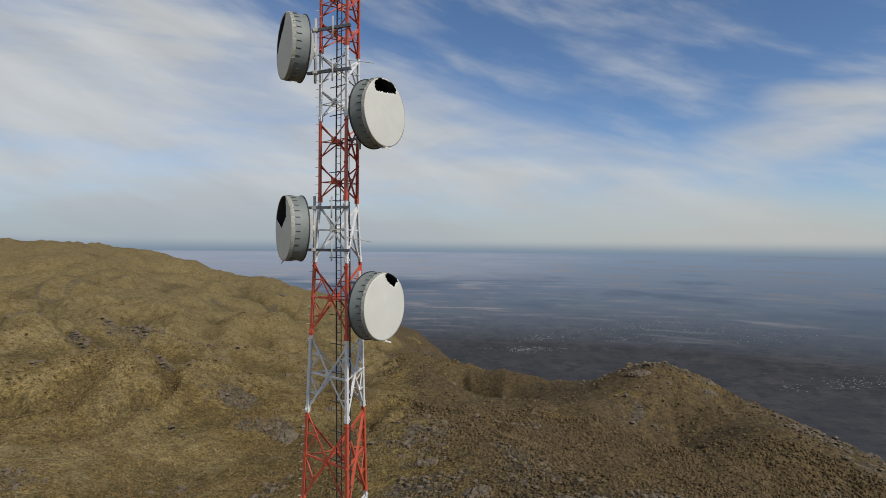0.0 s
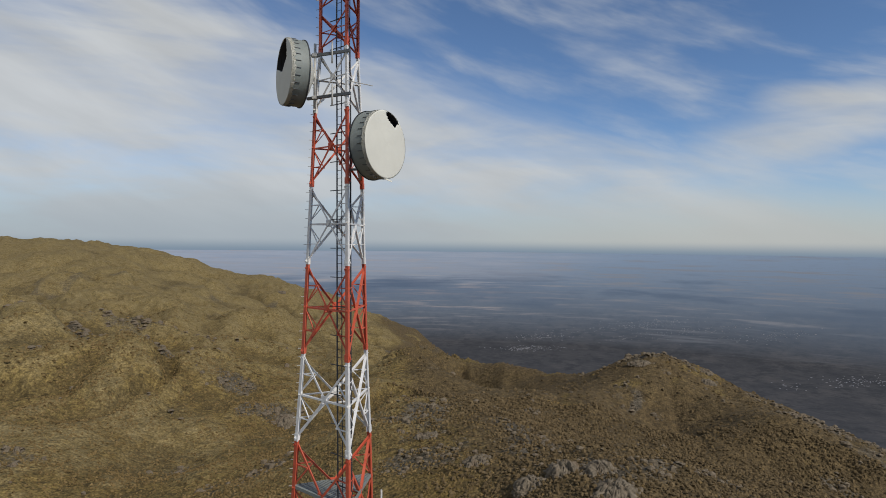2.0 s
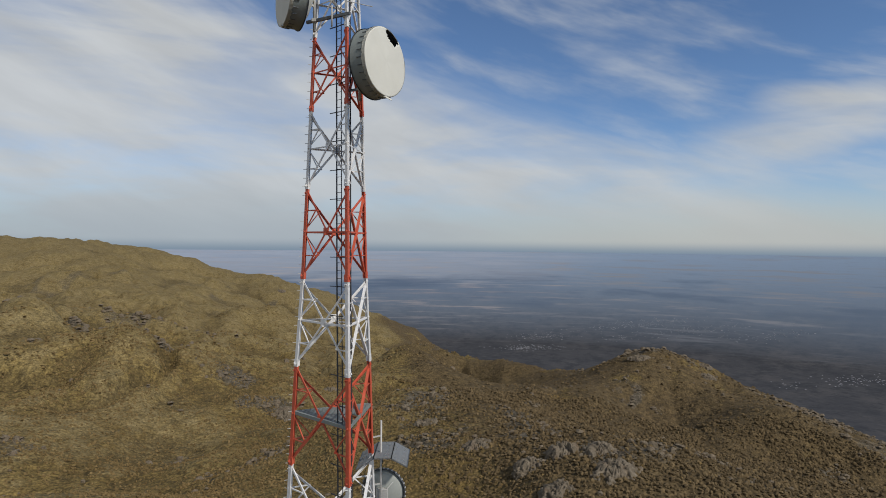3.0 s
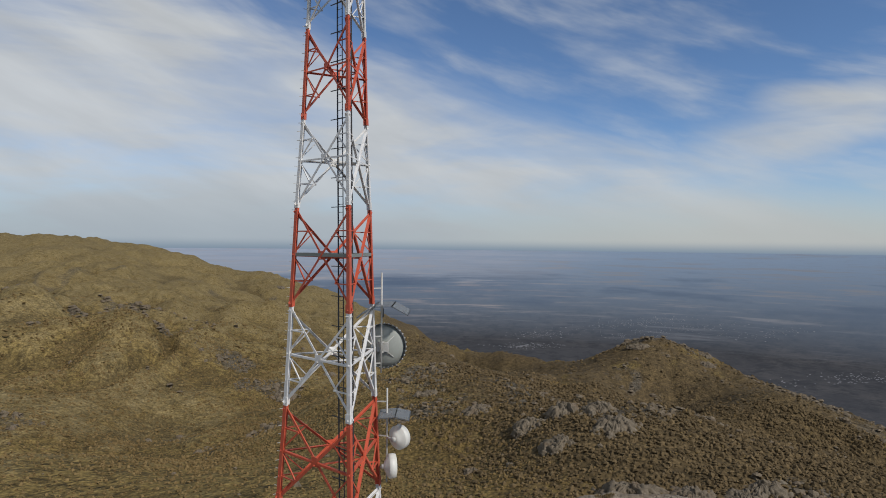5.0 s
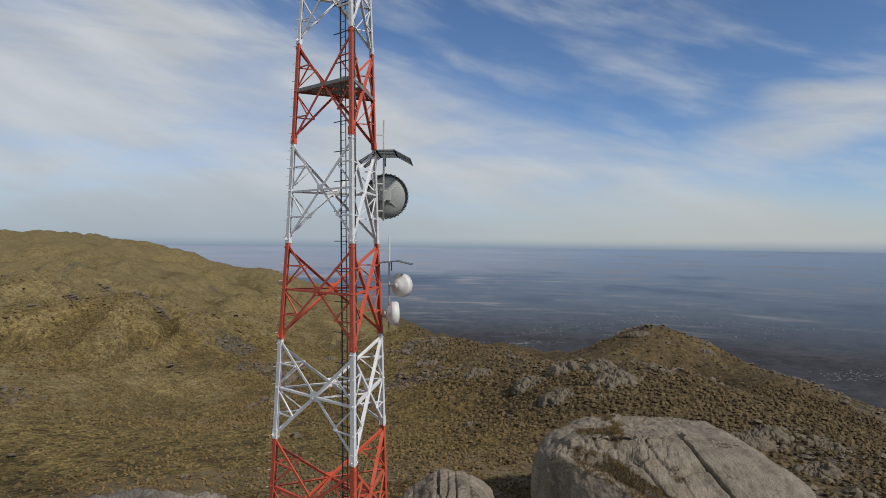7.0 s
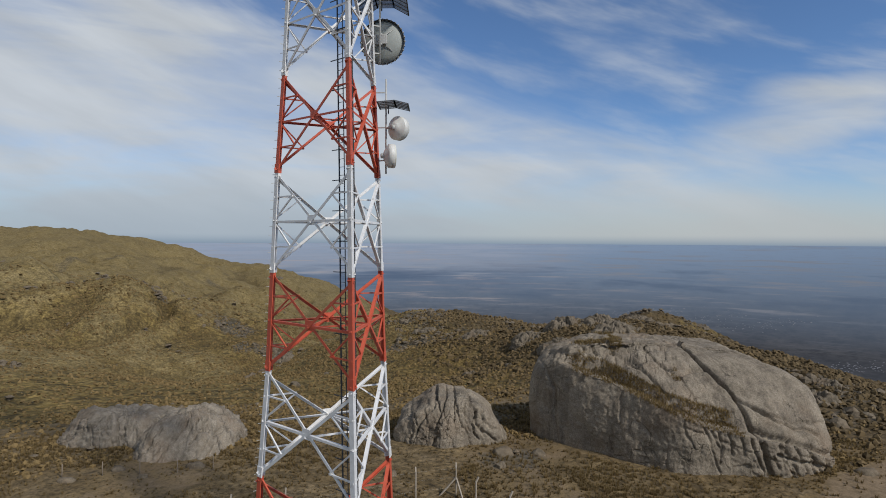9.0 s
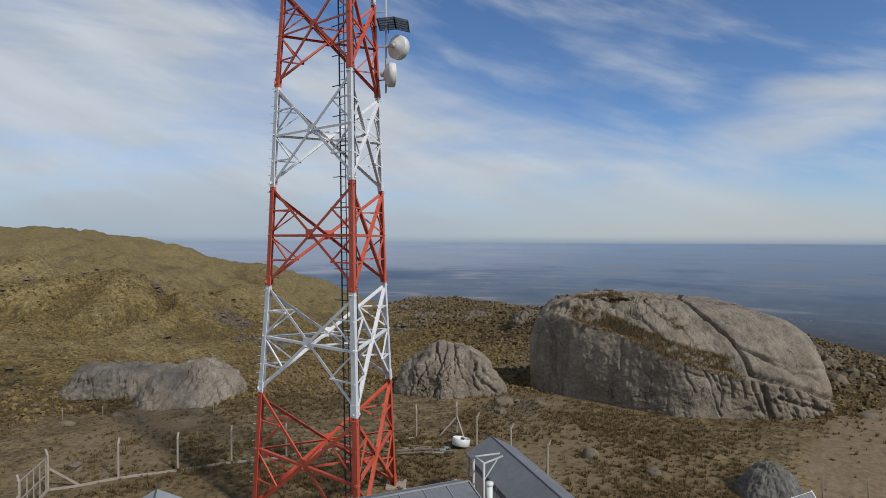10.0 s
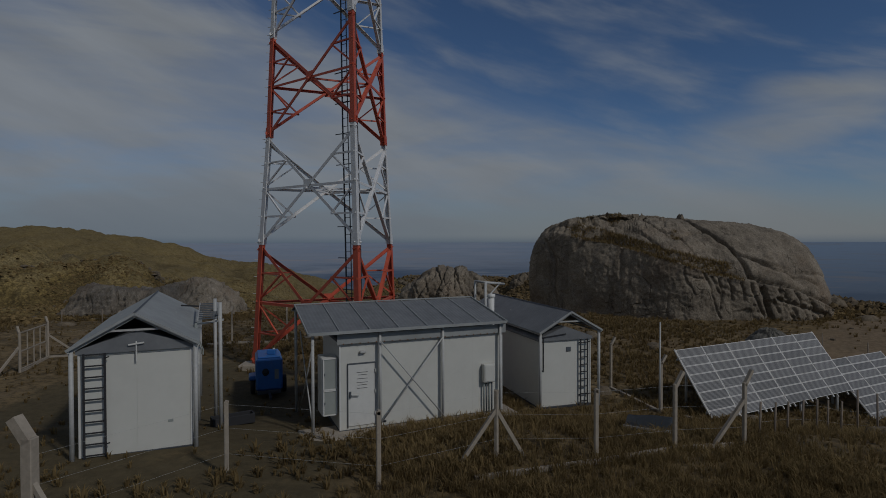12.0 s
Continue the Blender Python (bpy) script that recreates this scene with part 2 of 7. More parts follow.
def rock_material(name, light, dark, stain, scale=1.0):
    """Weathered granite: blotches, dark vertical streaks, thin cracks, coarse grain."""
    m = bpy.data.materials.new(name)
    m.use_nodes = True
    nt = m.node_tree
    N, L = nt.nodes.new, nt.links.new
    bsdf = nt.nodes["Principled BSDF"]
    pos = N("ShaderNodeNewGeometry").outputs["Position"]

    def noise_node(scale_, detail=6.0, rgh=0.6, vec=None):
        n = N("ShaderNodeTexNoise")
        L(vec or pos, n.inputs["Vector"])
        n.inputs["Scale"].default_value, n.inputs["Detail"].default_value, n.inputs["Roughness"].default_value = scale_, detail, rgh
        return n

    def ramp(v, lo, hi, bottom=0.0, top=1.0):
        n = N("ShaderNodeMapRange")
        L(v, n.inputs[0])
        n.inputs[1].default_value, n.inputs[2].default_value = lo, hi
        n.inputs[3].default_value, n.inputs[4].default_value = bottom, top
        return n.outputs[0]

    def mixc(f, a, b):
        n = N("ShaderNodeMix")
        n.data_type = "RGBA"
        L(f, n.inputs[0])
        for s, v in ((6, a), (7, b)):
            if isinstance(v, tuple):
                n.inputs[s].default_value = (*v, 1)
            else:
                L(v, n.inputs[s])
        return n.outputs[2]

    col = mixc(ramp(noise_node(0.5 * scale, 8, 0.7).outputs["Fac"], 0.35, 0.65), dark, light)
    stretch = N("ShaderNodeMapping")
    L(pos, stretch.inputs["Vector"])
    stretch.inputs["Scale"].default_value = (1.0, 1.0, 0.12)
    col = mixc(ramp(noise_node(0.9 * scale, 6, 0.65, stretch.outputs[0]).outputs["Fac"], 0.50, 0.70, 0.0, 0.65), col, stain)
    # lichen and rusty bloom in broad patches
    col = mixc(ramp(noise_node(0.22 * scale, 5, 0.6).outputs["Fac"], 0.50, 0.66, 0.0, 0.45), col, (light[0] * 0.72, light[1] * 0.60, light[2] * 0.52))
    col = mixc(ramp(noise_node(2.2 * scale, 6, 0.7).outputs["Fac"], 0.58, 0.72, 0.0, 0.5), col, (light[0] * 1.15, light[1] * 1.18, light[2] * 1.2))
    warp = N("ShaderNodeVectorMath")
    warp.operation = "ADD"
    wn = noise_node(0.35 * scale, 4, 0.6)
    half = N("ShaderNodeVectorMath")
    half.operation = "SCALE"
    L(wn.outputs["Color"], half.inputs[0])
    half.inputs["Scale"].default_value = 2.2 / scale
    L(pos, warp.inputs[0])
    L(half.outputs[0], warp.inputs[1])
    vor = N("ShaderNodeTexVoronoi")
    vor.feature = "DISTANCE_TO_EDGE"
    L(warp.outputs[0], vor.inputs["Vector"])
    vor.inputs["Scale"].default_value = 0.42 * scale
    crack = ramp(vor.outputs["Distance"], 0.0, 0.022, 1.0, 0.0)
    # a finer net of joints running down and to the right
    joint_map = N("ShaderNodeMapping")
    L(warp.outputs[0], joint_map.inputs["Vector"])
    joint_map.inputs["Rotation"].default_value = (0.0, 0.5, 0.0)
    joint_map.inputs["Scale"].default_value = (1.5, 1.5, 0.55)
    vor2 = N("ShaderNodeTexVoronoi")
    vor2.feature = "DISTANCE_TO_EDGE"
    L(joint_map.outputs[0], vor2.inputs["Vector"])
    vor2.inputs["Scale"].default_value = 1.0 * scale
    joints = ramp(vor2.outputs["Distance"], 0.0, 0.05, 1.0, 0.0)
    jm = N("ShaderNodeMath")
    jm.operation = "MULTIPLY"
    L(joints, jm.inputs[0])
    L(ramp(noise_node(0.33 * scale, 5, 0.65).outputs["Fac"], 0.55, 0.70, 0.0, 0.5), jm.inputs[1])
    grain = noise_node(9.0 * scale, 10, 0.78).outputs["Fac"]
    fine = ramp(grain, 0.33, 0.67, 0.5, 1.45)
    mul = N("ShaderNodeMix")
    mul.data_type, mul.blend_type = "RGBA", "MULTIPLY"
    mul.inputs[0].default_value = 1.0
    L(col, mul.inputs[6])
    L(fine, mul.inputs[7])
    half2 = N("ShaderNodeMath")
    half2.operation = "MULTIPLY"
    L(crack, half2.inputs[0])
    L(ramp(noise_node(0.25 * scale, 4).outputs["Fac"], 0.52, 0.68, 0.0, 0.45), half2.inputs[1])
    every = N("ShaderNodeMath")
    every.operation = "MAXIMUM"
    L(half2.outputs[0], every.inputs[0])
    L(jm.outputs[0], every.inputs[1])
    half2 = every
    L(mixc(half2.outputs[0], mul.outputs[2], (0.035, 0.03, 0.022)), bsdf.inputs["Base Color"])
    bsdf.inputs["Roughness"].default_value = 0.92
    bsdf.inputs["Specular IOR Level"].default_value = 0.2
    b1 = N("ShaderNodeBump")
    b1.inputs["Strength"].default_value, b1.inputs["Distance"].default_value = 1.0, 0.035 / scale
    L(grain, b1.inputs["Height"])
    b2 = N("ShaderNodeBump")
    b2.invert = True
    b2.inputs["Strength"].default_value, b2.inputs["Distance"].default_value = 0.9, 0.3 / scale
    L(half2.outputs[0], b2.inputs["Height"])
    L(b1.outputs[0], b2.inputs["Normal"])
    L(b2.outputs[0], bsdf.inputs["Normal"])
    return m


def panel_glass(name):
    """Solar cells in rows behind glass, with pale lines between the rows."""
    m = bpy.data.materials.new(name)
    m.use_nodes = True
    nt = m.node_tree
    N, L = nt.nodes.new, nt.links.new
    bsdf = nt.nodes["Principled BSDF"]
    tc = N("ShaderNodeTexCoord")
    w = N("ShaderNodeTexWave")
    w.wave_type, w.bands_direction = "BANDS", "Y"
    L(tc.outputs["Object"], w.inputs["Vector"])
    w.inputs["Scale"].default_value = 7.0
    r = N("ShaderNodeMapRange")
    L(w.outputs["Fac"], r.inputs[0])
    r.inputs[1].default_value, r.inputs[2].default_value = 0.55, 0.95
    mix = N("ShaderNodeMix")
    mix.data_type = "RGBA"
    L(r.outputs[0], mix.inputs[0])
    mix.inputs[6].default_value, mix.inputs[7].default_value = (0.10, 0.098, 0.095, 1), (0.33, 0.32, 0.30, 1)
    info = N("ShaderNodeObjectInfo")
    v = N("ShaderNodeMapRange")
    L(info.outputs["Random"], v.inputs[0])
    v.inputs[3].default_value, v.inputs[4].default_value = 0.85, 1.15
    mul = N("ShaderNodeMix")
    mul.data_type, mul.blend_type = "RGBA", "MULTIPLY"
    mul.inputs[0].default_value = 1.0
    L(mix.outputs[2], mul.inputs[6])
    L(v.outputs[0], mul.inputs[7])
    L(mul.outputs[2], bsdf.inputs["Base Color"])
    bsdf.inputs["Roughness"].default_value = 0.45
    bsdf.inputs["Specular IOR Level"].default_value = 0.18
    return m


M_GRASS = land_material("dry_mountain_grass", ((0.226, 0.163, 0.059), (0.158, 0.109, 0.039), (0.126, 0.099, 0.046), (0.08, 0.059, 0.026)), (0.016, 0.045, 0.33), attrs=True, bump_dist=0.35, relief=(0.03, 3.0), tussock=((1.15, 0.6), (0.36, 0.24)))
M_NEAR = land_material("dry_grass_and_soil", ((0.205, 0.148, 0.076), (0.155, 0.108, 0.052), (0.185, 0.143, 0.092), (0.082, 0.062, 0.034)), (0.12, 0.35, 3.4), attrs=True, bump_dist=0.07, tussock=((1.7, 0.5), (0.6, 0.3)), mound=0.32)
# the last colour is the haze that the plain takes on with distance
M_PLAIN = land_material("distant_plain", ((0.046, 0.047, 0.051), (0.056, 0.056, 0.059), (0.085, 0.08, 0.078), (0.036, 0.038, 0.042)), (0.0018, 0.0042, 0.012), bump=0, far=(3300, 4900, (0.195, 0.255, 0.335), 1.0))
M_ROCK = rock_material("grey_granite", (0.262, 0.220, 0.164), (0.158, 0.131, 0.097), (0.072, 0.058, 0.045))
M_SLAB = rock_material("pale_bedrock", (0.285, 0.245, 0.19), (0.165, 0.138, 0.103), (0.10, 0.081, 0.06), 1.8)
M_CRAG = rock_material("dark_broken_granite", (0.20, 0.165, 0.12), (0.105, 0.086, 0.061), (0.07, 0.056, 0.04), 1.6)
M_ROCKSMALL = rock_material("broken_granite", (0.20, 0.16, 0.11), (0.10, 0.08, 0.055), (0.07, 0.057, 0.04), 3.0)
M_GRAVEL = material("grey_gravel", (0.13, 0.12, 0.10), rough=0.95, var=0.75, grain=5, stain=1.5, bump=1.0, bump_dist=0.12)
M_RED = material("red_tower_paint", (0.50, 0.085, 0.04), rough=0.55, var=0.2, grain=5, stain=0.8, bump=0.08, dirt=0.3, dirt_color=(0.40, 0.17, 0.11))
M_WHITE = material("white_tower_paint", (0.68, 0.67, 0.65), rough=0.5, var=0.12, grain=5, stain=0.8, bump=0.08, dirt=0.35, dirt_color=(0.38, 0.38, 0.38))
M_GALV = material("galvanised_steel", (0.40, 0.395, 0.37), rough=0.68, metal=0.12, var=0.2, grain=14, stain=2.0, bump=0.05)
M_DARKSTEEL = material("dark_weathered_steel", (0.06, 0.065, 0.072), rough=0.6, metal=0.4, var=0.2)
M_PANEL = material("white_shelter_panel", (0.535, 0.525, 0.47), rough=0.5, var=0.05, grain=3, stain=0.6, bump=0.03, dirt=0.12, dirt_color=(0.4, 0.38, 0.33))
M_ROOF = material("grey_corrugated_zinc", (0.29, 0.298, 0.285), rough=0.6, metal=0.1, var=0.2, grain=3, stain=0.7, bump=0.05, dirt=0.2, dirt_color=(0.16, 0.15, 0.13))
M_CONCRETE = material("pale_concrete", (0.31, 0.265, 0.205), rough=0.9, var=0.2, grain=12, stain=2, bump=0.3, dirt=0.3)
M_BLUE = material("blue_enamel", (0.03, 0.125, 0.36), rough=0.4, var=0.12, grain=5, dirt=0.15)
M_BLACK = material("black_rubber", (0.02, 0.02, 0.022), rough=0.8)
M_PV = panel_glass("solar_cell_glass")
M_ALU = material("pale_aluminium", (0.60, 0.575, 0.53), rough=0.5, metal=0.0, var=0.08)
M_RADOME = material("white_radome_fabric", (0.58, 0.57, 0.50), rough=0.7, var=0.05, grain=2, stain=0.7, bump=0.1, dirt=0.12, dirt_color=(0.5, 0.46, 0.38))
M_SHROUD = material("grey_dish_shroud", (0.185, 0.205, 0.19), rough=0.6, var=0.14, grain=4, stain=1.2, bump=0.08, dirt=0.3, dirt_color=(0.16, 0.16, 0.15))
M_WOOD = material("weathered_wood", (0.2, 0.16, 0.12), rough=0.9, var=0.3, grain=9)


def straw_material(name, dark, light, through_light=0.45):
    """Dry grass blades: each one its own tone, light passing through."""
    m = bpy.data.materials.new(name)
    m.use_nodes = True
    nt = m.node_tree
    N, L = nt.nodes.new, nt.links.new
    bsdf = nt.nodes["Principled BSDF"]
    geo = N("ShaderNodeNewGeometry")
    patch = N("ShaderNodeTexNoise")
    L(geo.outputs["Position"], patch.inputs["Vector"])
    patch.inputs["Scale"].default_value, patch.inputs["Detail"].default_value = 0.35, 5.0
    avg = N("ShaderNodeMath")
    avg.operation = "MULTIPLY_ADD"
    L(geo.outputs["Random Per Island"], avg.inputs[0])
    avg.inputs[1].default_value = 0.55
    L(patch.outputs["Fac"], avg.inputs[2])
    rng = N("ShaderNodeMapRange")
    L(avg.outputs[0], rng.inputs[0])
    rng.inputs[1].default_value, rng.inputs[2].default_value = 0.4, 1.15
    mix = N("ShaderNodeMix")
    mix.data_type = "RGBA"
    L(rng.outputs[0], mix.inputs[0])
    mix.inputs[6].default_value, mix.inputs[7].default_value = (*dark, 1), (*light, 1)
    L(mix.outputs[2], bsdf.inputs["Base Color"])
    bsdf.inputs["Roughness"].default_value = 0.95
    bsdf.inputs["Specular IOR Level"].default_value = 0.1
    if through_light:
        tr = N("ShaderNodeBsdfTranslucent")
        L(mix.outputs[2], tr.inputs["Color"])
        ms = N("ShaderNodeMixShader")
        ms.inputs[0].default_value = through_light
        L(bsdf.outputs[0], ms.inputs[1])
        L(tr.outputs[0], ms.inputs[2])
        L(ms.outputs[0], nt.nodes["Material Output"].inputs["Surface"])
    return m


M_TUFT = straw_material("straw_tussock", (0.13, 0.088, 0.038), (0.285, 0.206, 0.092))
M_CLUMP = straw_material("tussock_clump", (0.10, 0.068, 0.028), (0.215, 0.15, 0.066), 0.0)
M_HEATH = straw_material("dark_heath_shrub", (0.062, 0.045, 0.024), (0.155, 0.111, 0.057), 0.0)
M_WRITE = material("black_print", (0.03, 0.03, 0.03), rough=0.7)


# ---- mesh tools ----
def mesh_of(bm, name, mats, smooth=False):
    me = bpy.data.meshes.new(name)
    bmesh.ops.recalc_face_normals(bm, faces=bm.faces)
    bm.to_mesh(me)
    bm.free()
    for m in mats if isinstance(mats, (list, tuple)) else [mats]:
        me.materials.append(m)
    if smooth:
        me.polygons.foreach_set("use_smooth", [True] * len(me.polygons))
    return me


def thing(name, label, category, at=None, group="", kind=""):
    ob = new(name)
    ob.empty_display_size = 0.1
    if at is not None:
        ob.matrix_world = at
    return tagged(ob, label, category, group, kind)


def part(name, bm, mats, parent, label="", smooth=False, at=None):
    ob = new(name, mesh_of(bm, name, mats, smooth))
    ob.parent = parent
    if at is not None:
        ob.matrix_basis = at
    if label:
        tagged(ob, label)
    return ob


def solid(name, bm, mats, label, category, at=None, smooth=False, group="", kind=""):
    ob = new(name, mesh_of(bm, name, mats, smooth))
    if at is not None:
        ob.matrix_world = at
    return tagged(ob, label, category, group, kind)


def add_box(bm, size, at=(0, 0, 0), turn=None, bevel=0.0, mat=0):
    """A box of that size centred at a place; turn is a 3x3 matrix."""
    m = Matrix.Translation(at) @ ((turn or Matrix.Identity(3)).to_4x4()) @ Matrix.Diagonal((*size, 1))
    r = bmesh.ops.create_cube(bm, size=1, matrix=m)
    faces = {f for v in r["verts"] for f in v.link_faces}
    for f in faces:
        f.material_index = mat
    if bevel:
        edges = {e for v in r["verts"] for e in v.link_edges}
        out = bmesh.ops.bevel(bm, geom=list(edges), offset=bevel, segments=1, affect="EDGES")
        for f in out["faces"]:
            f.material_index = mat
    return faces


def frame_of(a, b, up=(0, 0, 1)):
    z = (Vector(b) - Vector(a)).normalized()
    u = Vector(up)
    if abs(z.dot(u)) > 0.97:
        u = Vector((1, 0, 0))
    x = u.cross(z).normalized()
    y = z.cross(x)
    return Matrix((x, y, z)).transposed()


def add_bar(bm, a, b, w, h=None, up=(0, 0, 1), mat=0):
    """A straight bar of rectangular section from a to b."""
    a, b = Vector(a), Vector(b)
    add_box(bm, (w, h or w, (b - a).length), (a + b) / 2, frame_of(a, b, up), mat=mat)


def add_tube(bm, a, b, r, n=8, r2=None, mat=0, caps=True):
    a, b = Vector(a), Vector(b)
    m = Matrix.Translation((a + b) / 2) @ frame_of(a, b).to_4x4()
    out = bmesh.ops.create_cone(bm, cap_ends=caps, segments=n, radius1=r, radius2=r if r2 is None else r2, depth=(b - a).length, matrix=m)
    for f in {f for v in out["verts"] for f in v.link_faces}:
        f.material_index = mat
        f.smooth = len(f.verts) == 4 and n > 6


def add_sweep(bm, points, r, n=6):
    """One continuous rod through the points."""
    points = [Vector(p) for p in points]
    rings = []
    for i, p in enumerate(points):
        f = frame_of(points[max(i - 1, 0)], points[min(i + 1, len(points) - 1)])
        rings.append([bm.verts.new(p + f @ Vector((r * math.cos(2 * math.pi * j / n), r * math.sin(2 * math.pi * j / n), 0))) for j in range(n)])
    for p, q in zip(rings, rings[1:]):
        for j in range(n):
            k = (j + 1) % n
            bm.faces.new((p[j], p[k], q[k], q[j]))
    bm.faces.new(rings[0][::-1])
    bm.faces.new(rings[-1])


def add_angle(bm, a, b, w, th, up, mat=0):
    """An L section from a to b."""
    a, b = Vector(a), Vector(b)
    f = frame_of(a, b, up)
    x, y = f.col[0], f.col[1]
    add_box(bm, (w, th, (b - a).length), (a + b) / 2 + x * (w / 2), f, mat=mat)
    add_box(bm, (th, w, (b - a).length), (a + b) / 2 + y * (w / 2 + th / 2), f, mat=mat)


def add_lathe(bm, profile, n=48, mat=0, m=None):
    """Rings of (radius, height) turned round z."""
    m = m or Matrix.Identity(4)
    rings = []
    for r, z in profile:
        if r < 1e-6:
            rings.append([bm.verts.new(m @ Vector((0, 0, z)))])
        else:
            rings.append([bm.verts.new(m @ Vector((r * math.cos(2 * math.pi * i / n), r * math.sin(2 * math.pi * i / n), z))) for i in range(n)])
    for p, q in zip(rings, rings[1:]):
        for i in range(n):
            j = (i + 1) % n
            if len(p) == 1 and len(q) == 1:
                continue
            if len(p) == 1:
                f = bm.faces.new((p[0], q[i], q[j]))
            elif len(q) == 1:
                f = bm.faces.new((p[i], p[j], q[0]))
            else:
                f = bm.faces.new((p[i], p[j], q[j], q[i]))
            f.material_index, f.smooth = mat, True


# ---- value noise on arrays ----
TABLE = np.random.RandomState(7).rand(256, 256)


def vnoise(x, y, ox=0.0):
    x, y = np.asarray(x, float) + 37.3 + ox, np.asarray(y, float) + 91.7 + ox * 1.7
    xi, yi = np.floor(x).astype(int), np.floor(y).astype(int)
    fx, fy = x - xi, y - yi
    fx, fy = fx * fx * fx * (fx * (6 * fx - 15) + 10), fy * fy * fy * (fy * (6 * fy - 15) + 10)
    a, b = TABLE[xi % 256, yi % 256], TABLE[(xi + 1) % 256, yi % 256]
    c, d = TABLE[xi % 256, (yi + 1) % 256], TABLE[(xi + 1) % 256, (yi + 1) % 256]
    return (a * (1 - fx) + b * fx) * (1 - fy) + (c * (1 - fx) + d * fx) * fy - 0.5


def fbm(x, y, octaves=4, ox=0.0):
    s, a = 0.0, 1.0
    for k in range(octaves):
        c, n = math.cos(0.6 * k), math.sin(0.6 * k)
        s = s + a * vnoise((c * x - n * y) * 2 ** k, (n * x + c * y) * 2 ** k, ox + 11 * k)
        a *= 0.5
    return s


def smooth01(v, lo, hi):
    t = np.clip((np.asarray(v, float) - lo) / (hi - lo), 0, 1)
    return t * t * (3 - 2 * t)

# ---- the land ----
HILLS = []


def hill(x, y, spread, height, wide):
    HILLS.append((x, y, spread, height, wide))


hill(-1221, 2527, 1123, 286.5, 2.2)
hill(0, 100, 160, -8.7, 1)
hill(95, 330, 76, 4.7, 2.2)
hill(-129, 186, 50, -6.3, 1)
hill(-1656, 2520, 362, 164.3, 2.2)
hill(-303, 495, 128, 53.1, 1)
hill(-846, 1150, 314, 147.4, 1)
hill(11, 149, 33, 7.2, 1)
hill(174, 425, 55, 12.5, 1)
hill(-101, 146, 21, -12.0, 2.2)
hill(962, 874, 520, -126.4, 2.2)
hill(90, 560, 68, 32.8, 1)
hill(52, 108, 26, 7.1, 1)
hill(252, 380, 55, 10.2, 1)
hill(-7, 174, 21, 8.2, 1)
hill(35, 20, 28, 1.8, 1)
hill(-328, 840, 108, 40.4, 2.2)
hill(-184, 245, 37, 9.2, 1)
hill(0, -60, 24, -4.3, 2.2)
hill(984, 1968, 484, -81.7, 2.2)
hill(-105, 286, 36, -3.5, 1)
hill(95, 330, 41, 6.7, 1)
hill(-2000, 2500, 384, 131.6, 1)
hill(-64, 139, 18, -5.6, 1)
hill(-60, 0, 13, -3.0, 1)
hill(-30, 75, 18, -3.0, 2.2)
hill(-185, 318, 44, 9.8, 1)
hill(-1388, 2528, 634, 211.4, 2.2)
hill(-134, 1614, 356, 45.9, 1)
hill(-80, 110, 16, 3.3, 1)
hill(100, 216, 29, 1.0, 1)
hill(200, 450, 60, 36.8, 1)
hill(174, 234, 35, -7.1, 1)
hill(-150, 60, 36, -14.0, 1)
hill(-1070, 1745, 246, 229.2, 2.2)
hill(172, 380, 71, 3.4, 1)
hill(-42, 1678, 285, 35.2, 1)
hill(-1609, 1910, 250, 95.0, 1)
hill(25, 508, 51, -26.8, 1)
hill(277, 427, 36, -15.9, 1)
hill(-16, 621, 43, 14.3, 1)
hill(-204, 2037, 143, 36.8, 1)
hill(1030, 2275, 300, -311.9, 2.2)
hill(-1142, 2221, 175, 76.4, 1)
hill(207, 272, 24, 3.9, 1)
hill(-105, 204, 23, -11.9, 1)
hill(277, 312, 29, -5.5, 1)
hill(-31, 123, 22, -6.9, 1)
hill(-1433, 1463, 205, -32.7, 1)
hill(-249, 2485, 175, 37.7, 1)
hill(306, 1085, 192, -33.1, 1)
hill(113, 401, 29, -3.0, 1)
hill(-1306, 2129, 175, 34.5, 1)
hill(28, 100, 10, 2.6, 1)
hill(-1142, 2221, 425, -58.5, 1)
hill(-798, 2367, 175, 16.9, 1)
hill(-133, 315, 41, 8.3, 2.2)
hill(210, 464, 36, -6.3, 1)
hill(138, 490, 36, 1.7, 1)
hill(5, 104, 8, -3.3, 1)
hill(143, 392, 29, 17.1, 1)
hill(-382, 336, 87, 31.6, 1)
hill(77, 616, 43, -6.4, 1)
hill(11, 229, 39, 7.5, 1)
hill(1358, 2096, 300, -226.1, 2.2)
hill(170, 223, 34, -13.6, 2.2)
hill(164, 300, 34, 18.0, 1)
hill(141, 312, 24, -21.2, 1)
hill(-233, 453, 36, -12.7, 1)
hill(1197, 2192, 300, -307.4, 2.2)
hill(38, 757, 53, 30.8, 1)
hill(43, 119, 13, 2.2, 1)
hill(-4, 154, 15, -3.7, 1)
hill(-415, 1626, 168, 53.7, 1)
hill(169, 598, 43, -10.7, 1)
hill(1512, 1988, 300, -123.5, 2.2)
hill(-797, 1886, 205, -55.1, 1)
hill(-73, 218, 23, -6.9, 1)
hill(125, 2495, 250, 140.3, 1)
hill(-1070, 1745, 143, -28.4, 1)


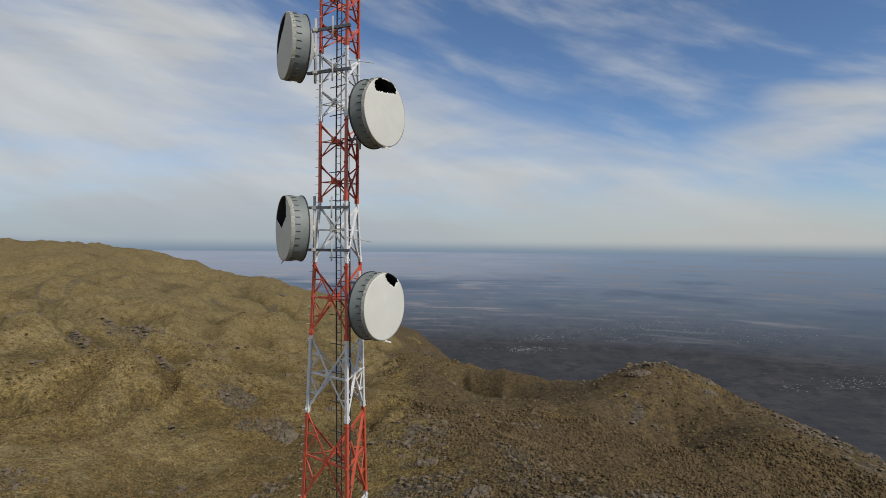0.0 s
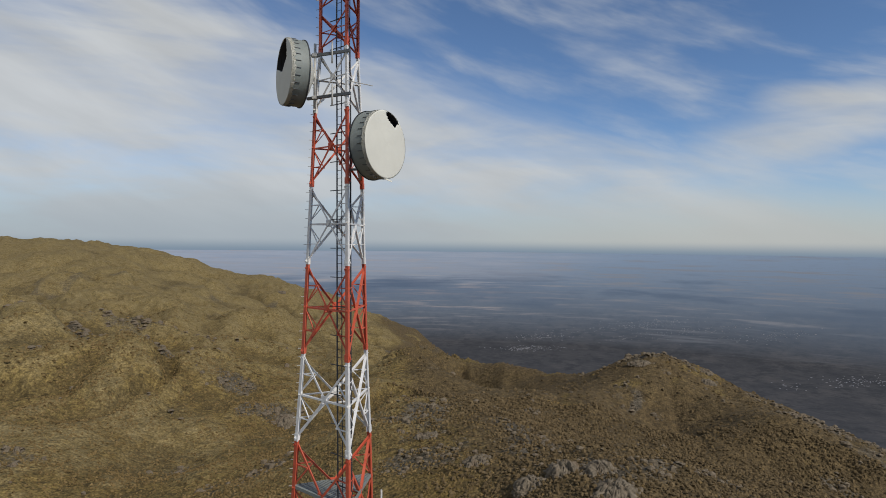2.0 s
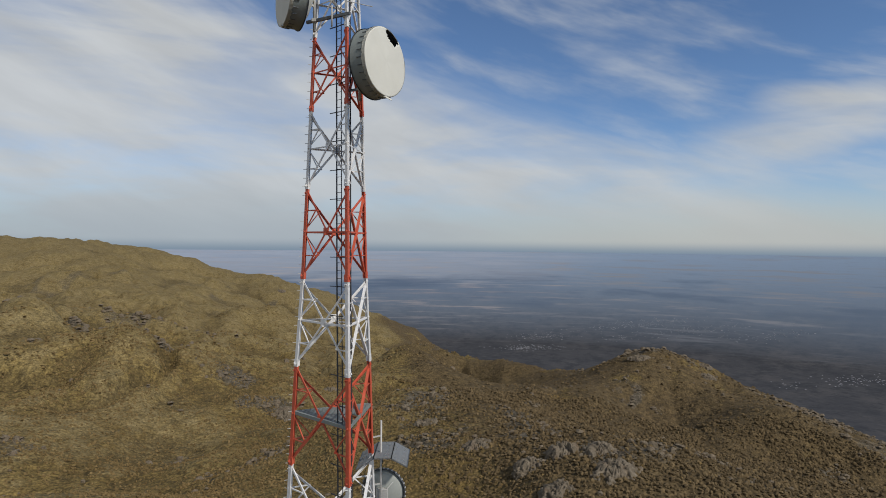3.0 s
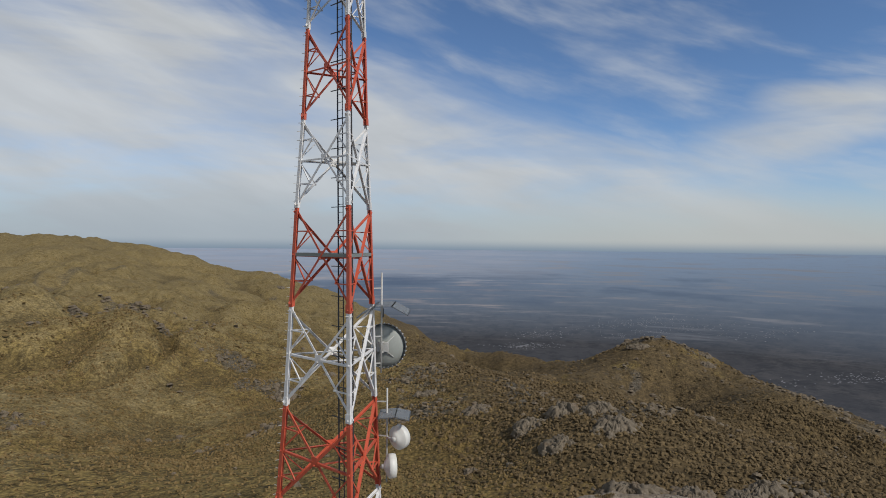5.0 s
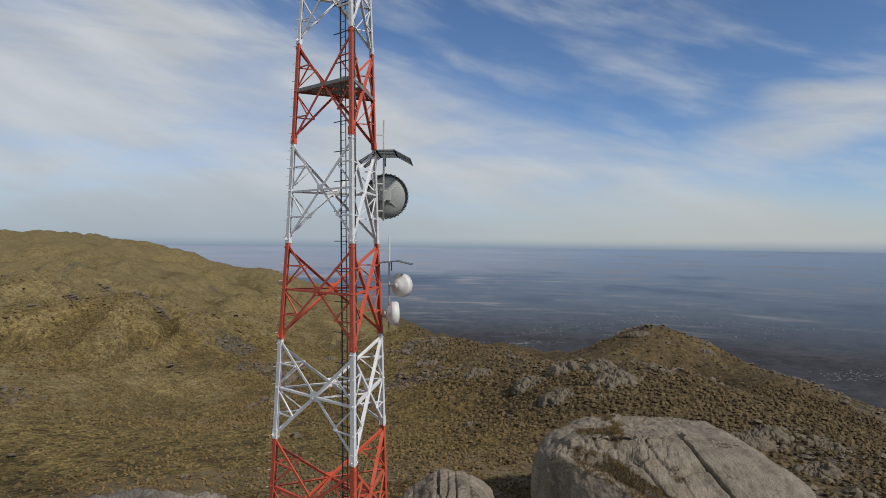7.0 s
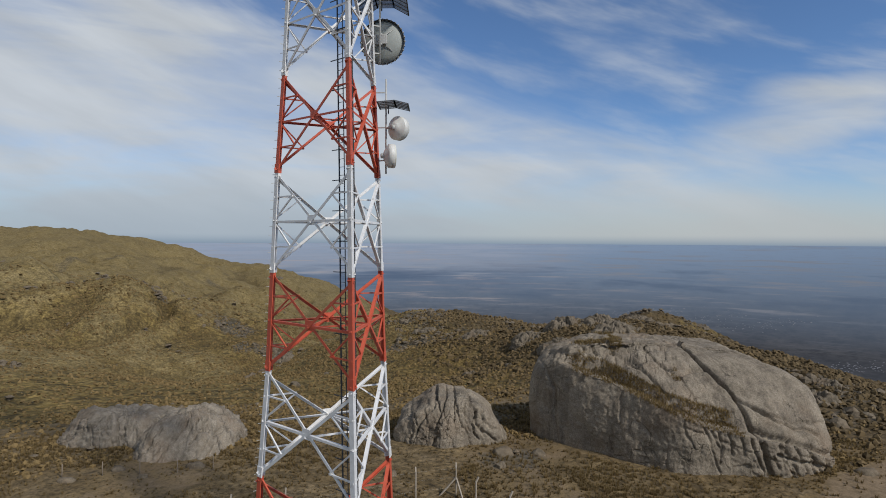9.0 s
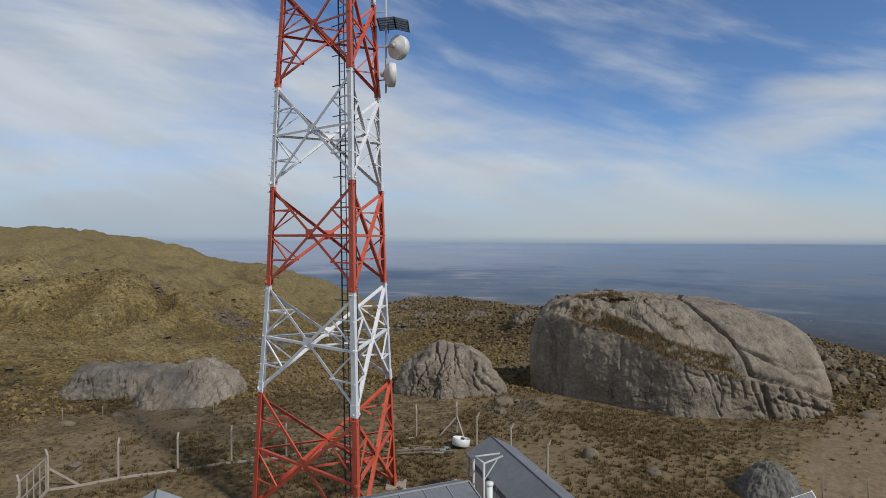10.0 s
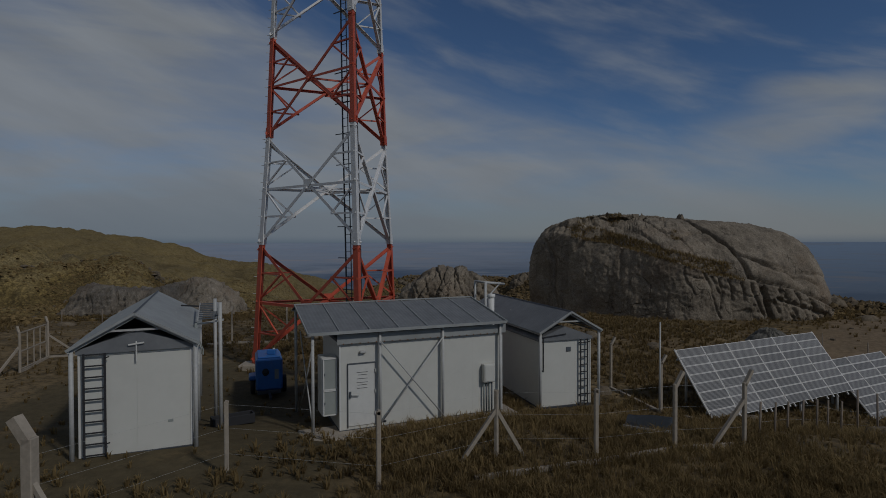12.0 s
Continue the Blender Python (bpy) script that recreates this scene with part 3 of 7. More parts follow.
def land(x, y):
    """Height of the ground: a flat summit, slopes falling away, single hills and hollows, relief that grows with distance."""
    x, y = np.asarray(x, float), np.asarray(y, float)
    r = np.hypot(x, y)
    z = -0.24 * np.sqrt(np.maximum(r - 60, 0) ** 2 + 40 ** 2) + 9.6
    for cx, cy, s, h, wide in HILLS:
        n = math.hypot(cx, cy)
        ux, uy = cx / n, cy / n
        u, v = (x - cx) * ux + (y - cy) * uy, ((y - cy) * ux - (x - cx) * uy) / wide
        z = z + h * np.exp(-(u * u + v * v) / (2 * s * s))
    # the yard rises towards its front
    z = z + 0.85 * (1 - smooth01(y, 14.0, 20.5)) * np.exp(-(x * x + y * y) / 2600)
    lo, k = smooth01(r, 40, 70), 0.25
    z = z * lo + (1 - lo) * (0.85 * (1 - smooth01(y, 14.0, 20.5)) + 0.25 * smooth01(y, 24, 42))
    z = z - 0.30 * np.exp(-(((x + 2.9) / 2.3) ** 2 + ((y - 16.4) / 1.3) ** 2))
    z = z - 1.45 * np.exp(-((x - 19) ** 2 / 60 + (y - 22.5) ** 2 / 40))
    far = smooth01(r, 70, 260)
    near = smooth01(r, 30, 90)
    z = z + near * 1.3 * fbm(x / 24, y / 24, 4, 3) + far * 7.5 * fbm(x / 95, y / 95, 5, 5)
    left = smooth01(-x + 0.25 * y, 10, 120)
    gully = 1 - 2 * np.abs(fbm(x / 46, y / 46, 3, 13))
    z = z + smooth01(r, 110, 300) * (2.6 + 2.2 * left) * (gully - 0.62)
    spur = 1 - 2.2 * np.abs(fbm((x + 0.5 * y) / 130, (y - 0.5 * x) / 210, 3, 27))
    z = z + smooth01(r, 150, 420) * (1 - smooth01(r, 900, 1500)) * (2.0 + 24 * left) * (spur - 0.62)
    z = z + smooth01(r, 60, 160) * 0.9 * (1 - 2.4 * np.abs(fbm(x / 15, y / 15, 3, 29)) - 0.5)
    folds = smooth01(r, 140, 320) * (1 - 0.5 * smooth01(r, 1200, 2400))
    z = z + folds * (5.0 + 14.0 * left) * fbm((x + 0.4 * y) / 85, (y - 0.4 * x) / 120, 3, 35)
    z = z - folds * (1.4 + 6.3 * left) * np.exp(-(fbm((x - 0.3 * y) / 120, (y + 0.3 * x) / 170, 4, 37) / 0.045) ** 2)
    ridge = np.abs(fbm(x / 330, y / 330, 4, 9))
    rough = 0.35 + 0.65 * (1 - smooth01(r, 900, 1700))
    z = z + smooth01(r, 350, 1200) * (18 - (80 - 30 * (1 - rough)) * ridge - 7 * (1 - rough) + rough * 9 * (1 - 2.4 * np.abs(fbm(x / 150, y / 150, 4, 17)))) * smooth01(-x + 0.12 * y, -60, 300)
    # the high ridge runs out to the right
    az = np.arctan2(x, y)
    z = z - smooth01(r, 1200, 2300) * np.interp(az, (-0.3, -0.2, -0.126, -0.05, 0.0, 0.07, 1.4, 2.2), (0, 15, 70, 90, 145, 330, 330, 0))
    z = z + 0.16 * fbm(x / 3.2, y / 3.2, 3, 1) * smooth01(r, 6, 30)
    far_r = np.maximum(r, 2000)
    dip = 0.2267 + (far_r - 2700) / 2200 * (0.0184 - 0.2267)
    plain = 52 - far_r * dip + 0.004 * r * fbm(x / 800, y / 800, 3, 21) * smooth01(r, 4600, 3600) + 70 * np.exp(-(((x - 985) / 110) ** 2 + ((y - 1430) / 140) ** 2))
    k = 25.0
    t = np.clip(0.5 + 0.5 * (z - plain) / k, 0, 1)
    return z * t + plain * (1 - t) + k * t * (1 - t), 1 - t


def ground_z(x, y):
    return float(land(x, y)[0])


STONY = ((-328, 450, 26), (-205, 355, 12), (-58, 165, 13), (-150, 300, 12), (8, 142, 26), (25, 104, 13), (-8, 172, 14), (160, 405, 32), (-185, 318, 16), (-272, 392, 26), (-82, 256, 16), (-108, 288, 14), (-310, 480, 26), (120, 345, 18), (180, 240, 24), (208, 302, 22), (52, 108, 16), (54, 76, 10), (40, 62, 9), (-30, 46, 7), (-250, 480, 20), (-420, 900, 40), (-540, 1850, 70), (6, 44, 3))


def track_distance(x, y):
    """Distance from the dirt track that leaves the yard to the right."""
    pts = [(60, 52), (40, 44), (30, 38.5), (24, 31.5), (22, 27), (30, 20), (45, 12)]
    best = np.full(np.shape(x), 1e9)
    for (ax, ay), (bx, by) in zip(pts, pts[1:]):
        t = np.clip(((x - ax) * (bx - ax) + (y - ay) * (by - ay)) / ((bx - ax) ** 2 + (by - ay) ** 2), 0, 1)
        best = np.minimum(best, np.hypot(x - ax - t * (bx - ax), y - ay - t * (by - ay)))
    return best


def covers(x, y):
    """How bare and how stony the ground is."""
    x, y = np.asarray(x, float), np.asarray(y, float)
    yard = smooth01(y, 15.5, 19.0) * (1 - smooth01(y, 26, 31)) * smooth01(x, -19, -15) * (1 - smooth01(x, -4, 0))
    yard = np.maximum(yard, smooth01(x, -9.5, -8) * (1 - smooth01(x, -4.5, -3)) * smooth01(y, 12, 15) * (1 - smooth01(y, 24, 28)))
    worn = smooth01(x + 0.9 * fbm(x / 2.5, y / 2.5, 3, 33), -14, -12) * (1 - smooth01(x + 1.4 * fbm(x / 2, y / 2, 3, 34), -3.2, -0.8)) * smooth01(y, 8, 10) * (1 - smooth01(y, 16, 19))
    yard = np.maximum(yard, 0.8 * worn)
    patch = smooth01(fbm(x / 9, y / 9, 4, 31), 0.12, 0.4) * (1 - smooth01(np.hypot(x, y), 70, 120)) * 0.45
    bare = np.maximum(0.85 * (1 - smooth01(track_distance(x, y), 1.2, 3.8)), patch * (1 - yard))
    stony = np.zeros(np.shape(x))
    for cx, cy, r in STONY:
        stony = np.maximum(stony, 1 - smooth01(np.hypot(x - cx, y - cy), r * 0.5, r * 1.3))
    stony = stony * smooth01(fbm(x / 14, y / 14, 4, 41), -0.35, 0.2)
    far = smooth01(np.hypot(x, y), 90, 200) * smooth01(fbm(x / 60, y / 60, 5, 51), 0.3, 0.55) * 0.6
    return bare, np.maximum(stony, far), yard


def haze_straw(x, y):
    """Straw patches, and grass paling with distance: haze over the high ridge put into colour."""
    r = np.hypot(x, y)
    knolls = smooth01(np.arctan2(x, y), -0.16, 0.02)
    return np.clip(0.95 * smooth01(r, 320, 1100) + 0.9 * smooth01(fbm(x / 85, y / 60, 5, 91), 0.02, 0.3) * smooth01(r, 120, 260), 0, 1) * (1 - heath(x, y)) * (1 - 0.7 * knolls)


def heath(x, y):
    """Dark shrubs and old grass on the knolls to the right, and a far slope's painted shade."""
    r = np.hypot(x, y)
    side = smooth01(x + 0.12 * r, 0, 40) * smooth01(r, 45, 75) * (1 - smooth01(r, 540, 720))
    side = side * smooth01(fbm(x / 38, y / 38, 5, 95) + 0.10 * smooth01(260 - r, 0, 140), -0.8, -0.3) * 0.95
    # far right slope: bushes, and its shade put into the colour
    shaded_slope = smooth01(np.arctan2(x, y) + 0.12 * fbm(x / 120, y / 120, 4, 97), -0.16, -0.02) * smooth01(r, 600, 900)
    return np.maximum(side, 0.9 * shaded_slope)


def woods(x, y):
    """Dark wooded foothill at the edge of the plain."""
    x, y = np.asarray(x, float), np.asarray(y, float)
    return np.exp(-(((x - 985) / 120) ** 2 + ((y - 1430) / 150) ** 2)) * smooth01(fbm(x / 90, y / 90, 4, 99), -0.5, -0.1)


def build_ground():
    rings = np.concatenate([[0.0], np.linspace(3, 12, 10)[:-1], 12 * (4960 / 12) ** np.linspace(0, 1, 420)])
    fine = np.radians(np.linspace(-47, 47, 520))
    coarse = np.radians(np.linspace(47, 313, 90))[1:-1]
    ang = np.concatenate([fine, coarse])
    R, A = np.meshgrid(rings[1:], ang, indexing="ij")
    X, Y = R * np.sin(A), R * np.cos(A)
    Z, W = land(X, Y)
    nr, na = R.shape
    verts = np.empty((1 + nr * na, 3))
    verts[0] = (0, 0, ground_z(0.01, 0.01))
    verts[1:, 0], verts[1:, 1], verts[1:, 2] = X.ravel(), Y.ravel(), Z.ravel()
    i, j = np.meshgrid(np.arange(nr - 1), np.arange(na), indexing="ij")
    k = (j + 1) % na
    quads = np.stack([1 + i * na + j, 1 + i * na + k, 1 + (i + 1) * na + k, 1 + (i + 1) * na + j], -1).reshape(-1, 4)
    faces = [(0, 1 + (q + 1) % na, 1 + q) for q in range(na)] + [tuple(q) for q in quads.tolist()]
    me = bpy.data.meshes.new("ground")
    me.from_pydata(verts.tolist(), [], faces)
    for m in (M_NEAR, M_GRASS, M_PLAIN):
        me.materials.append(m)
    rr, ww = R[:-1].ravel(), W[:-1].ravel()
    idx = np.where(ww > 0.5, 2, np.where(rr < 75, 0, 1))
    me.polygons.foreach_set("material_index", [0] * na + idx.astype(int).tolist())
    me.polygons.foreach_set("use_smooth", [True] * len(me.polygons))
    bare, stony, yard = covers(verts[:, 0], verts[:, 1])
    # hollows coloured darker, spurs paler, by the curve of the ground
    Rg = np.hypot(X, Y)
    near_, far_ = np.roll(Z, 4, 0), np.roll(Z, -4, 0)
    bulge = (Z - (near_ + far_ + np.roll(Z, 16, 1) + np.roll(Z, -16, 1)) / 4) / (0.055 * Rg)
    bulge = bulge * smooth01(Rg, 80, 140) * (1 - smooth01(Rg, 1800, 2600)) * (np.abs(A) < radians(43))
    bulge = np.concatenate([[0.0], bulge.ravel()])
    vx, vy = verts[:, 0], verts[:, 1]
    # dry sums the painted haze of far ground, straw patches and paler spurs
    dry = np.clip(haze_straw(vx, vy) + 0.8 * smooth01(bulge, 0.01, 0.07) * (1 - heath(vx, vy)) * (1 - 0.8 * smooth01(np.arctan2(vx, vy), -0.16, 0.02)), 0, 1)
    hollow_tone = 0.62 * smooth01(-bulge, 0.0, 0.10)
    for key, val in (("hollow_tone", hollow_tone), ("bare", bare), ("stony", stony), ("trodden", yard), ("dry", dry), ("heath", heath(verts[:, 0], verts[:, 1])), ("wood", woods(verts[:, 0], verts[:, 1]))):
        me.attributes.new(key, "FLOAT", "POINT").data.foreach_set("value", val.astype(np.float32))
    ob = new("ground", me)
    tagged(ob, "dry golden grass mountain ground falling to a hazy plain", "ground", kind="structure")


build_ground()


def boulder(name, label, at, size, seed, detail=5, planes=16, rough=0.10, ledge=None, cracks=5, mat=None, group="", soft=0.06, box=0.72, trims=(), chunk=0.22):
    """A weathered rock: a rounded body trimmed by random planes, with cracks, sunk into the ground."""
    rnd = random.Random(seed)
    bm = bmesh.new()
    bmesh.ops.create_icosphere(bm, subdivisions=detail, radius=1)
    off = Vector((seed * 3.1, seed * 7.7, seed * 1.3))
    cuts = []
    for k in range(planes):
        n = Vector((rnd.gauss(0, 1), rnd.gauss(0, 1), abs(rnd.gauss(0, 0.8)))).normalized()
        cuts.append((n, rnd.uniform(0.80, 0.98)))
    cuts += [(Vector(n).normalized(), d) for n, d in trims]
    lines = []
    for k in range(cracks):
        n = Vector((rnd.gauss(0, 1), rnd.gauss(0, 0.5), rnd.gauss(0, 0.6))).normalized()
        lines.append((n, rnd.uniform(-0.6, 0.6)))
    for v in bm.verts:
        p = v.co.normalized()
        q = Vector([math.copysign(abs(c) ** box, c) for c in p])
        s = q.length
        for n, d in cuts:
            c = n.dot(p)
            if c > 0.05:
                t = d / c
                h = max(0.0, min(1.0, 0.5 + 0.5 * (s - t) / soft))
                s = s * (1 - h) + t * h - soft * h * (1 - h)
        b = p * s
        s *= 1 + rough * (1.0 * noise.fractal(p * 1.4 + off, 1.0, 2.0, 3) + 0.35 * noise.fractal(p * 5 + off, 0.9, 2.0, 4))
        for n, d in lines:
            dist = abs(n.dot(b) - d + 0.12 * noise.noise(p * 2.5 + off))
            s -= 0.06 * math.exp(-(dist / 0.018) ** 2)
        w = Vector((p.x * size[0], p.y * size[1], p.z * size[2])) * s
        # blocks parted by crevices
        f = noise.voronoi(w * (1.6 / max(size)) * 2.2 + off, distance_metric="DISTANCE", exponent=2.5)[0]
        gap = f[1] - f[0]
        cr = math.exp(-(gap / 0.05) ** 2) * max(0.0, min(1.0, 0.5 + 1.6 * noise.noise(p * 1.7 - off)))
        w -= w.normalized() * (chunk * cr)
        w += w.normalized() * (0.4 * chunk * noise.noise(w * 0.9 + off) + 0.22 * chunk * noise.noise(w * 2.6 + off))
        if ledge:
            slope, height, back = ledge
            over = w.z - (height + slope * w.x) - 0.5 * noise.noise(p * 3 + off)
            t = max(0.0, min(1.0, over / 0.5 + 0.5))
            t = t * t * (3 - 2 * t)
            if w.y < 0:
                w.y += back * t * min(1.0, -w.y / 3.0)
        v.co = w
    return solid(name, bm, mat or M_ROCK, label, "rock", at, smooth=True, group=group)


def crag(name, label, at, half, height, seed, base=-1.2, flare=0.0, na=260, nl=60, boxy=0.6, square=2.3, top=None, facet=None, ledge=None, lines=(), blocks=1.0, block_size=1.6, flutes=0.15, swell=1.0, grit=0.10, warp=0.35, where=None, mat=None, group=""):
    """A rock mass: a boxy dome on a footprint, cut by a facet and a ledge, broken into blocks, fluted and fissured.

    top, ledge: heights along x; lines: fissures as (depth, width, ((x, z), ...)) seen on the face."""
    rs = np.random.RandomState(seed)
    off = Vector((seed * 3.1, seed * 7.7, seed * 1.3))
    front = np.linspace(-1.15 * math.pi, 0.15 * math.pi, int(na * 0.8))
    ang = np.concatenate([front, np.linspace(0.15 * math.pi, 0.85 * math.pi, na - len(front) + 2)[1:-1]])
    # even rows up the sides, then even rings over the cap
    side = int(nl * 0.6)
    th = np.concatenate([np.arcsin(np.linspace(0, 0.9, side) ** (1 / boxy)), np.arccos(np.linspace(math.cos(math.asin(0.9 ** (1 / boxy))) ** boxy, 0, nl - side + 1)[1:] ** (1 / boxy))])
    T, A = np.meshgrid(th, ang, indexing="ij")
    R = 1 / ((np.abs(np.cos(A)) / half[0]) ** square + (np.abs(np.sin(A)) / half[1]) ** square) ** (1 / square)
    wob = np.array([noise.noise(Vector((math.cos(a) * 1.6, math.sin(a) * 1.6, 0)) + off) + 0.5 * noise.noise(Vector((math.cos(a) * 4, math.sin(a) * 4, 3)) + off) for a in ang])
    R = R * (1 + 0.10 * wob[None])
    if facet:
        for nx, ny, d in facet:
            c = np.cos(A) * nx + np.sin(A) * ny
            cut = d / np.maximum(c, 0.05)
            h = np.clip(0.5 + 0.5 * (R - cut) / 2.6, 0, 1)
            R = np.where(c > 0.05, R * (1 - h) + cut * h - 2.6 * h * (1 - h), R)
    lean = boxy + flare * smooth01(-np.sin(A), 0.1, 0.8)
    r = R * np.cos(T) ** lean
    X, Y = at[0] + r * np.cos(A), at[1] + r * np.sin(A)
    Z = base + (height - base) * np.sin(T) ** boxy
    if top:
        lim = np.interp(X, [p[0] for p in top], [p[1] for p in top])
        h = np.clip(0.5 + 0.5 * (Z - lim) / 0.5, 0, 1)
        Z = Z * (1 - h) + lim * h - 0.5 * h * (1 - h)
    if ledge:
        zl = np.interp(X, [p[0] for p in ledge], [p[1] for p in ledge]) + 0.18 * fbm(X / 1.7, X * 0, 4, seed)
        over = Z - zl
        deep = np.interp(X, (at[0] - half[0], at[0] - 0.3 * half[0], at[0] + 0.1 * half[0], at[0] + 0.5 * half[0]), (2.2, 1.9, 1.3, 0.25))
        step = smooth01(over, -0.02, 0.16) * deep + np.maximum(over, 0) * np.interp(X, (at[0], at[0] + half[0]), (0.8, 0.35))
        facing = smooth01(at[1] - Y, -1, 4)
        Y = np.minimum(Y + step * facing, np.maximum(Y, at[1] + half[1] * 0.8))
        Z = Z - 0.35 * np.exp(-((over - 0.3) / 0.35) ** 2) * facing
    P = np.stack([X, Y, Z], -1)
    du = np.roll(P, -1, 1) - np.roll(P, 1, 1)
    dv = np.gradient(P, axis=0)
    n = np.cross(du, dv)
    n /= np.linalg.norm(n, axis=-1, keepdims=True) + 1e-9
    n[-3:] = (0, 0, 1)
    disp = np.zeros(T.shape)
    for depth, width, pts in lines:
        best = np.full(T.shape, 1e9)
        wx, wz = X + warp * fbm(X / 0.9, Z / 0.9, 4, seed + 5), Z + warp * fbm(X / 0.9, Z / 0.9, 4, seed + 9)
        for (ax, az), (bx, bz) in zip(pts, pts[1:]):
            t = np.clip(((wx - ax) * (bx - ax) + (wz - az) * (bz - az)) / ((bx - ax) ** 2 + (bz - az) ** 2), 0, 1)
            best = np.minimum(best, np.hypot(wx - ax - t * (bx - ax), wz - az - t * (bz - az)))
        disp -= depth * np.exp(-(best / width) ** 2) * smooth01(at[1] - Y, -4, 0)
    flat = P.reshape(-1, 3)
    d2 = np.empty(len(flat))
    for k, (x, y, z) in enumerate(flat):
        v = Vector((x, y, z))
        w = v / block_size + off
        w += 0.35 * Vector((noise.noise(w * 1.7), noise.noise(w * 1.7 + Vector((5, 1, 2))), noise.noise(w * 1.7 + Vector((1, 7, 3)))))
        f, pts = noise.voronoi(Vector((w.x, w.y, w.z * 0.7)), distance_metric="DISTANCE", exponent=2.5)
        own = noise.noise(pts[0] * 3.3 + off)
        here = blocks * (where(x, y, z) if where else 1.0)
        e = here * (0.26 * block_size * own - 0.16 * block_size * math.exp(-((f[1] - f[0]) / 0.07) ** 2))
        e += flutes * (noise.noise(Vector((x * 1.5, y * 1.5, z * 0.22)) + off) + 0.5 * abs(noise.noise(Vector((x * 3.6, y * 3.6, z * 0.6)) - off)))
        e += swell * 0.55 * noise.fractal(v * 0.35 + off, 1.0, 2.0, 3) + grit * noise.fractal(v * 2.6 + off, 0.5, 2.0, 6)
        e -= swell * 0.10 * math.exp(-(noise.fractal(Vector((v.x * 0.5, v.y * 0.5, v.z * 0.8 + 0.3 * v.x)) - off, 0.9, 2.0, 3) / 0.035) ** 2)
        d2[k] = e
    disp += d2.reshape(T.shape)
    P = P + n * disp[..., None]
    verts = P.reshape(-1, 3).tolist()
    m = len(ang)
    i, j = np.meshgrid(np.arange(nl - 1), np.arange(m), indexing="ij")
    k = (j + 1) % m
    faces = np.stack([i * m + j, i * m + k, (i + 1) * m + k, (i + 1) * m + j], -1).reshape(-1, 4).tolist()
    me = bpy.data.meshes.new(name)
    me.from_pydata(verts, [], faces)
    me.materials.append(mat or M_ROCK)
    me.polygons.foreach_set("use_smooth", [True] * len(me.polygons))
    return tagged(new(name, me), label, "rock", group)


def fractures(seed, n, x0, x1, top, lean, length, depth=(0.16, 0.34)):
    """Steep joints running down from a falling edge, some branching aside."""
    rnd = random.Random(seed)
    out = []
    for k in range(n):
        x = x0 + (x1 - x0) * (k + rnd.uniform(0.1, 0.9)) / n
        z = float(np.interp(x, [p[0] for p in top], [p[1] for p in top])) - rnd.uniform(0.0, 0.7)
        pts = [(x, z)]
        for j in range(rnd.randint(2, 4)):
            step = length * rnd.uniform(0.25, 0.5)
            x, z = x + step * (lean + rnd.uniform(-0.25, 0.25)), z - step
            pts.append((x, z))
        out.append((rnd.uniform(*depth), rnd.uniform(0.05, 0.085), tuple(pts)))
        if rnd.random() < 0.6:
            p = pts[1]
            out.append((depth[0] * rnd.uniform(0.7, 1.2), 0.05, (p, (p[0] + rnd.uniform(0.8, 1.8), p[1] - rnd.uniform(0.2, 0.7)))))
    return tuple(out)


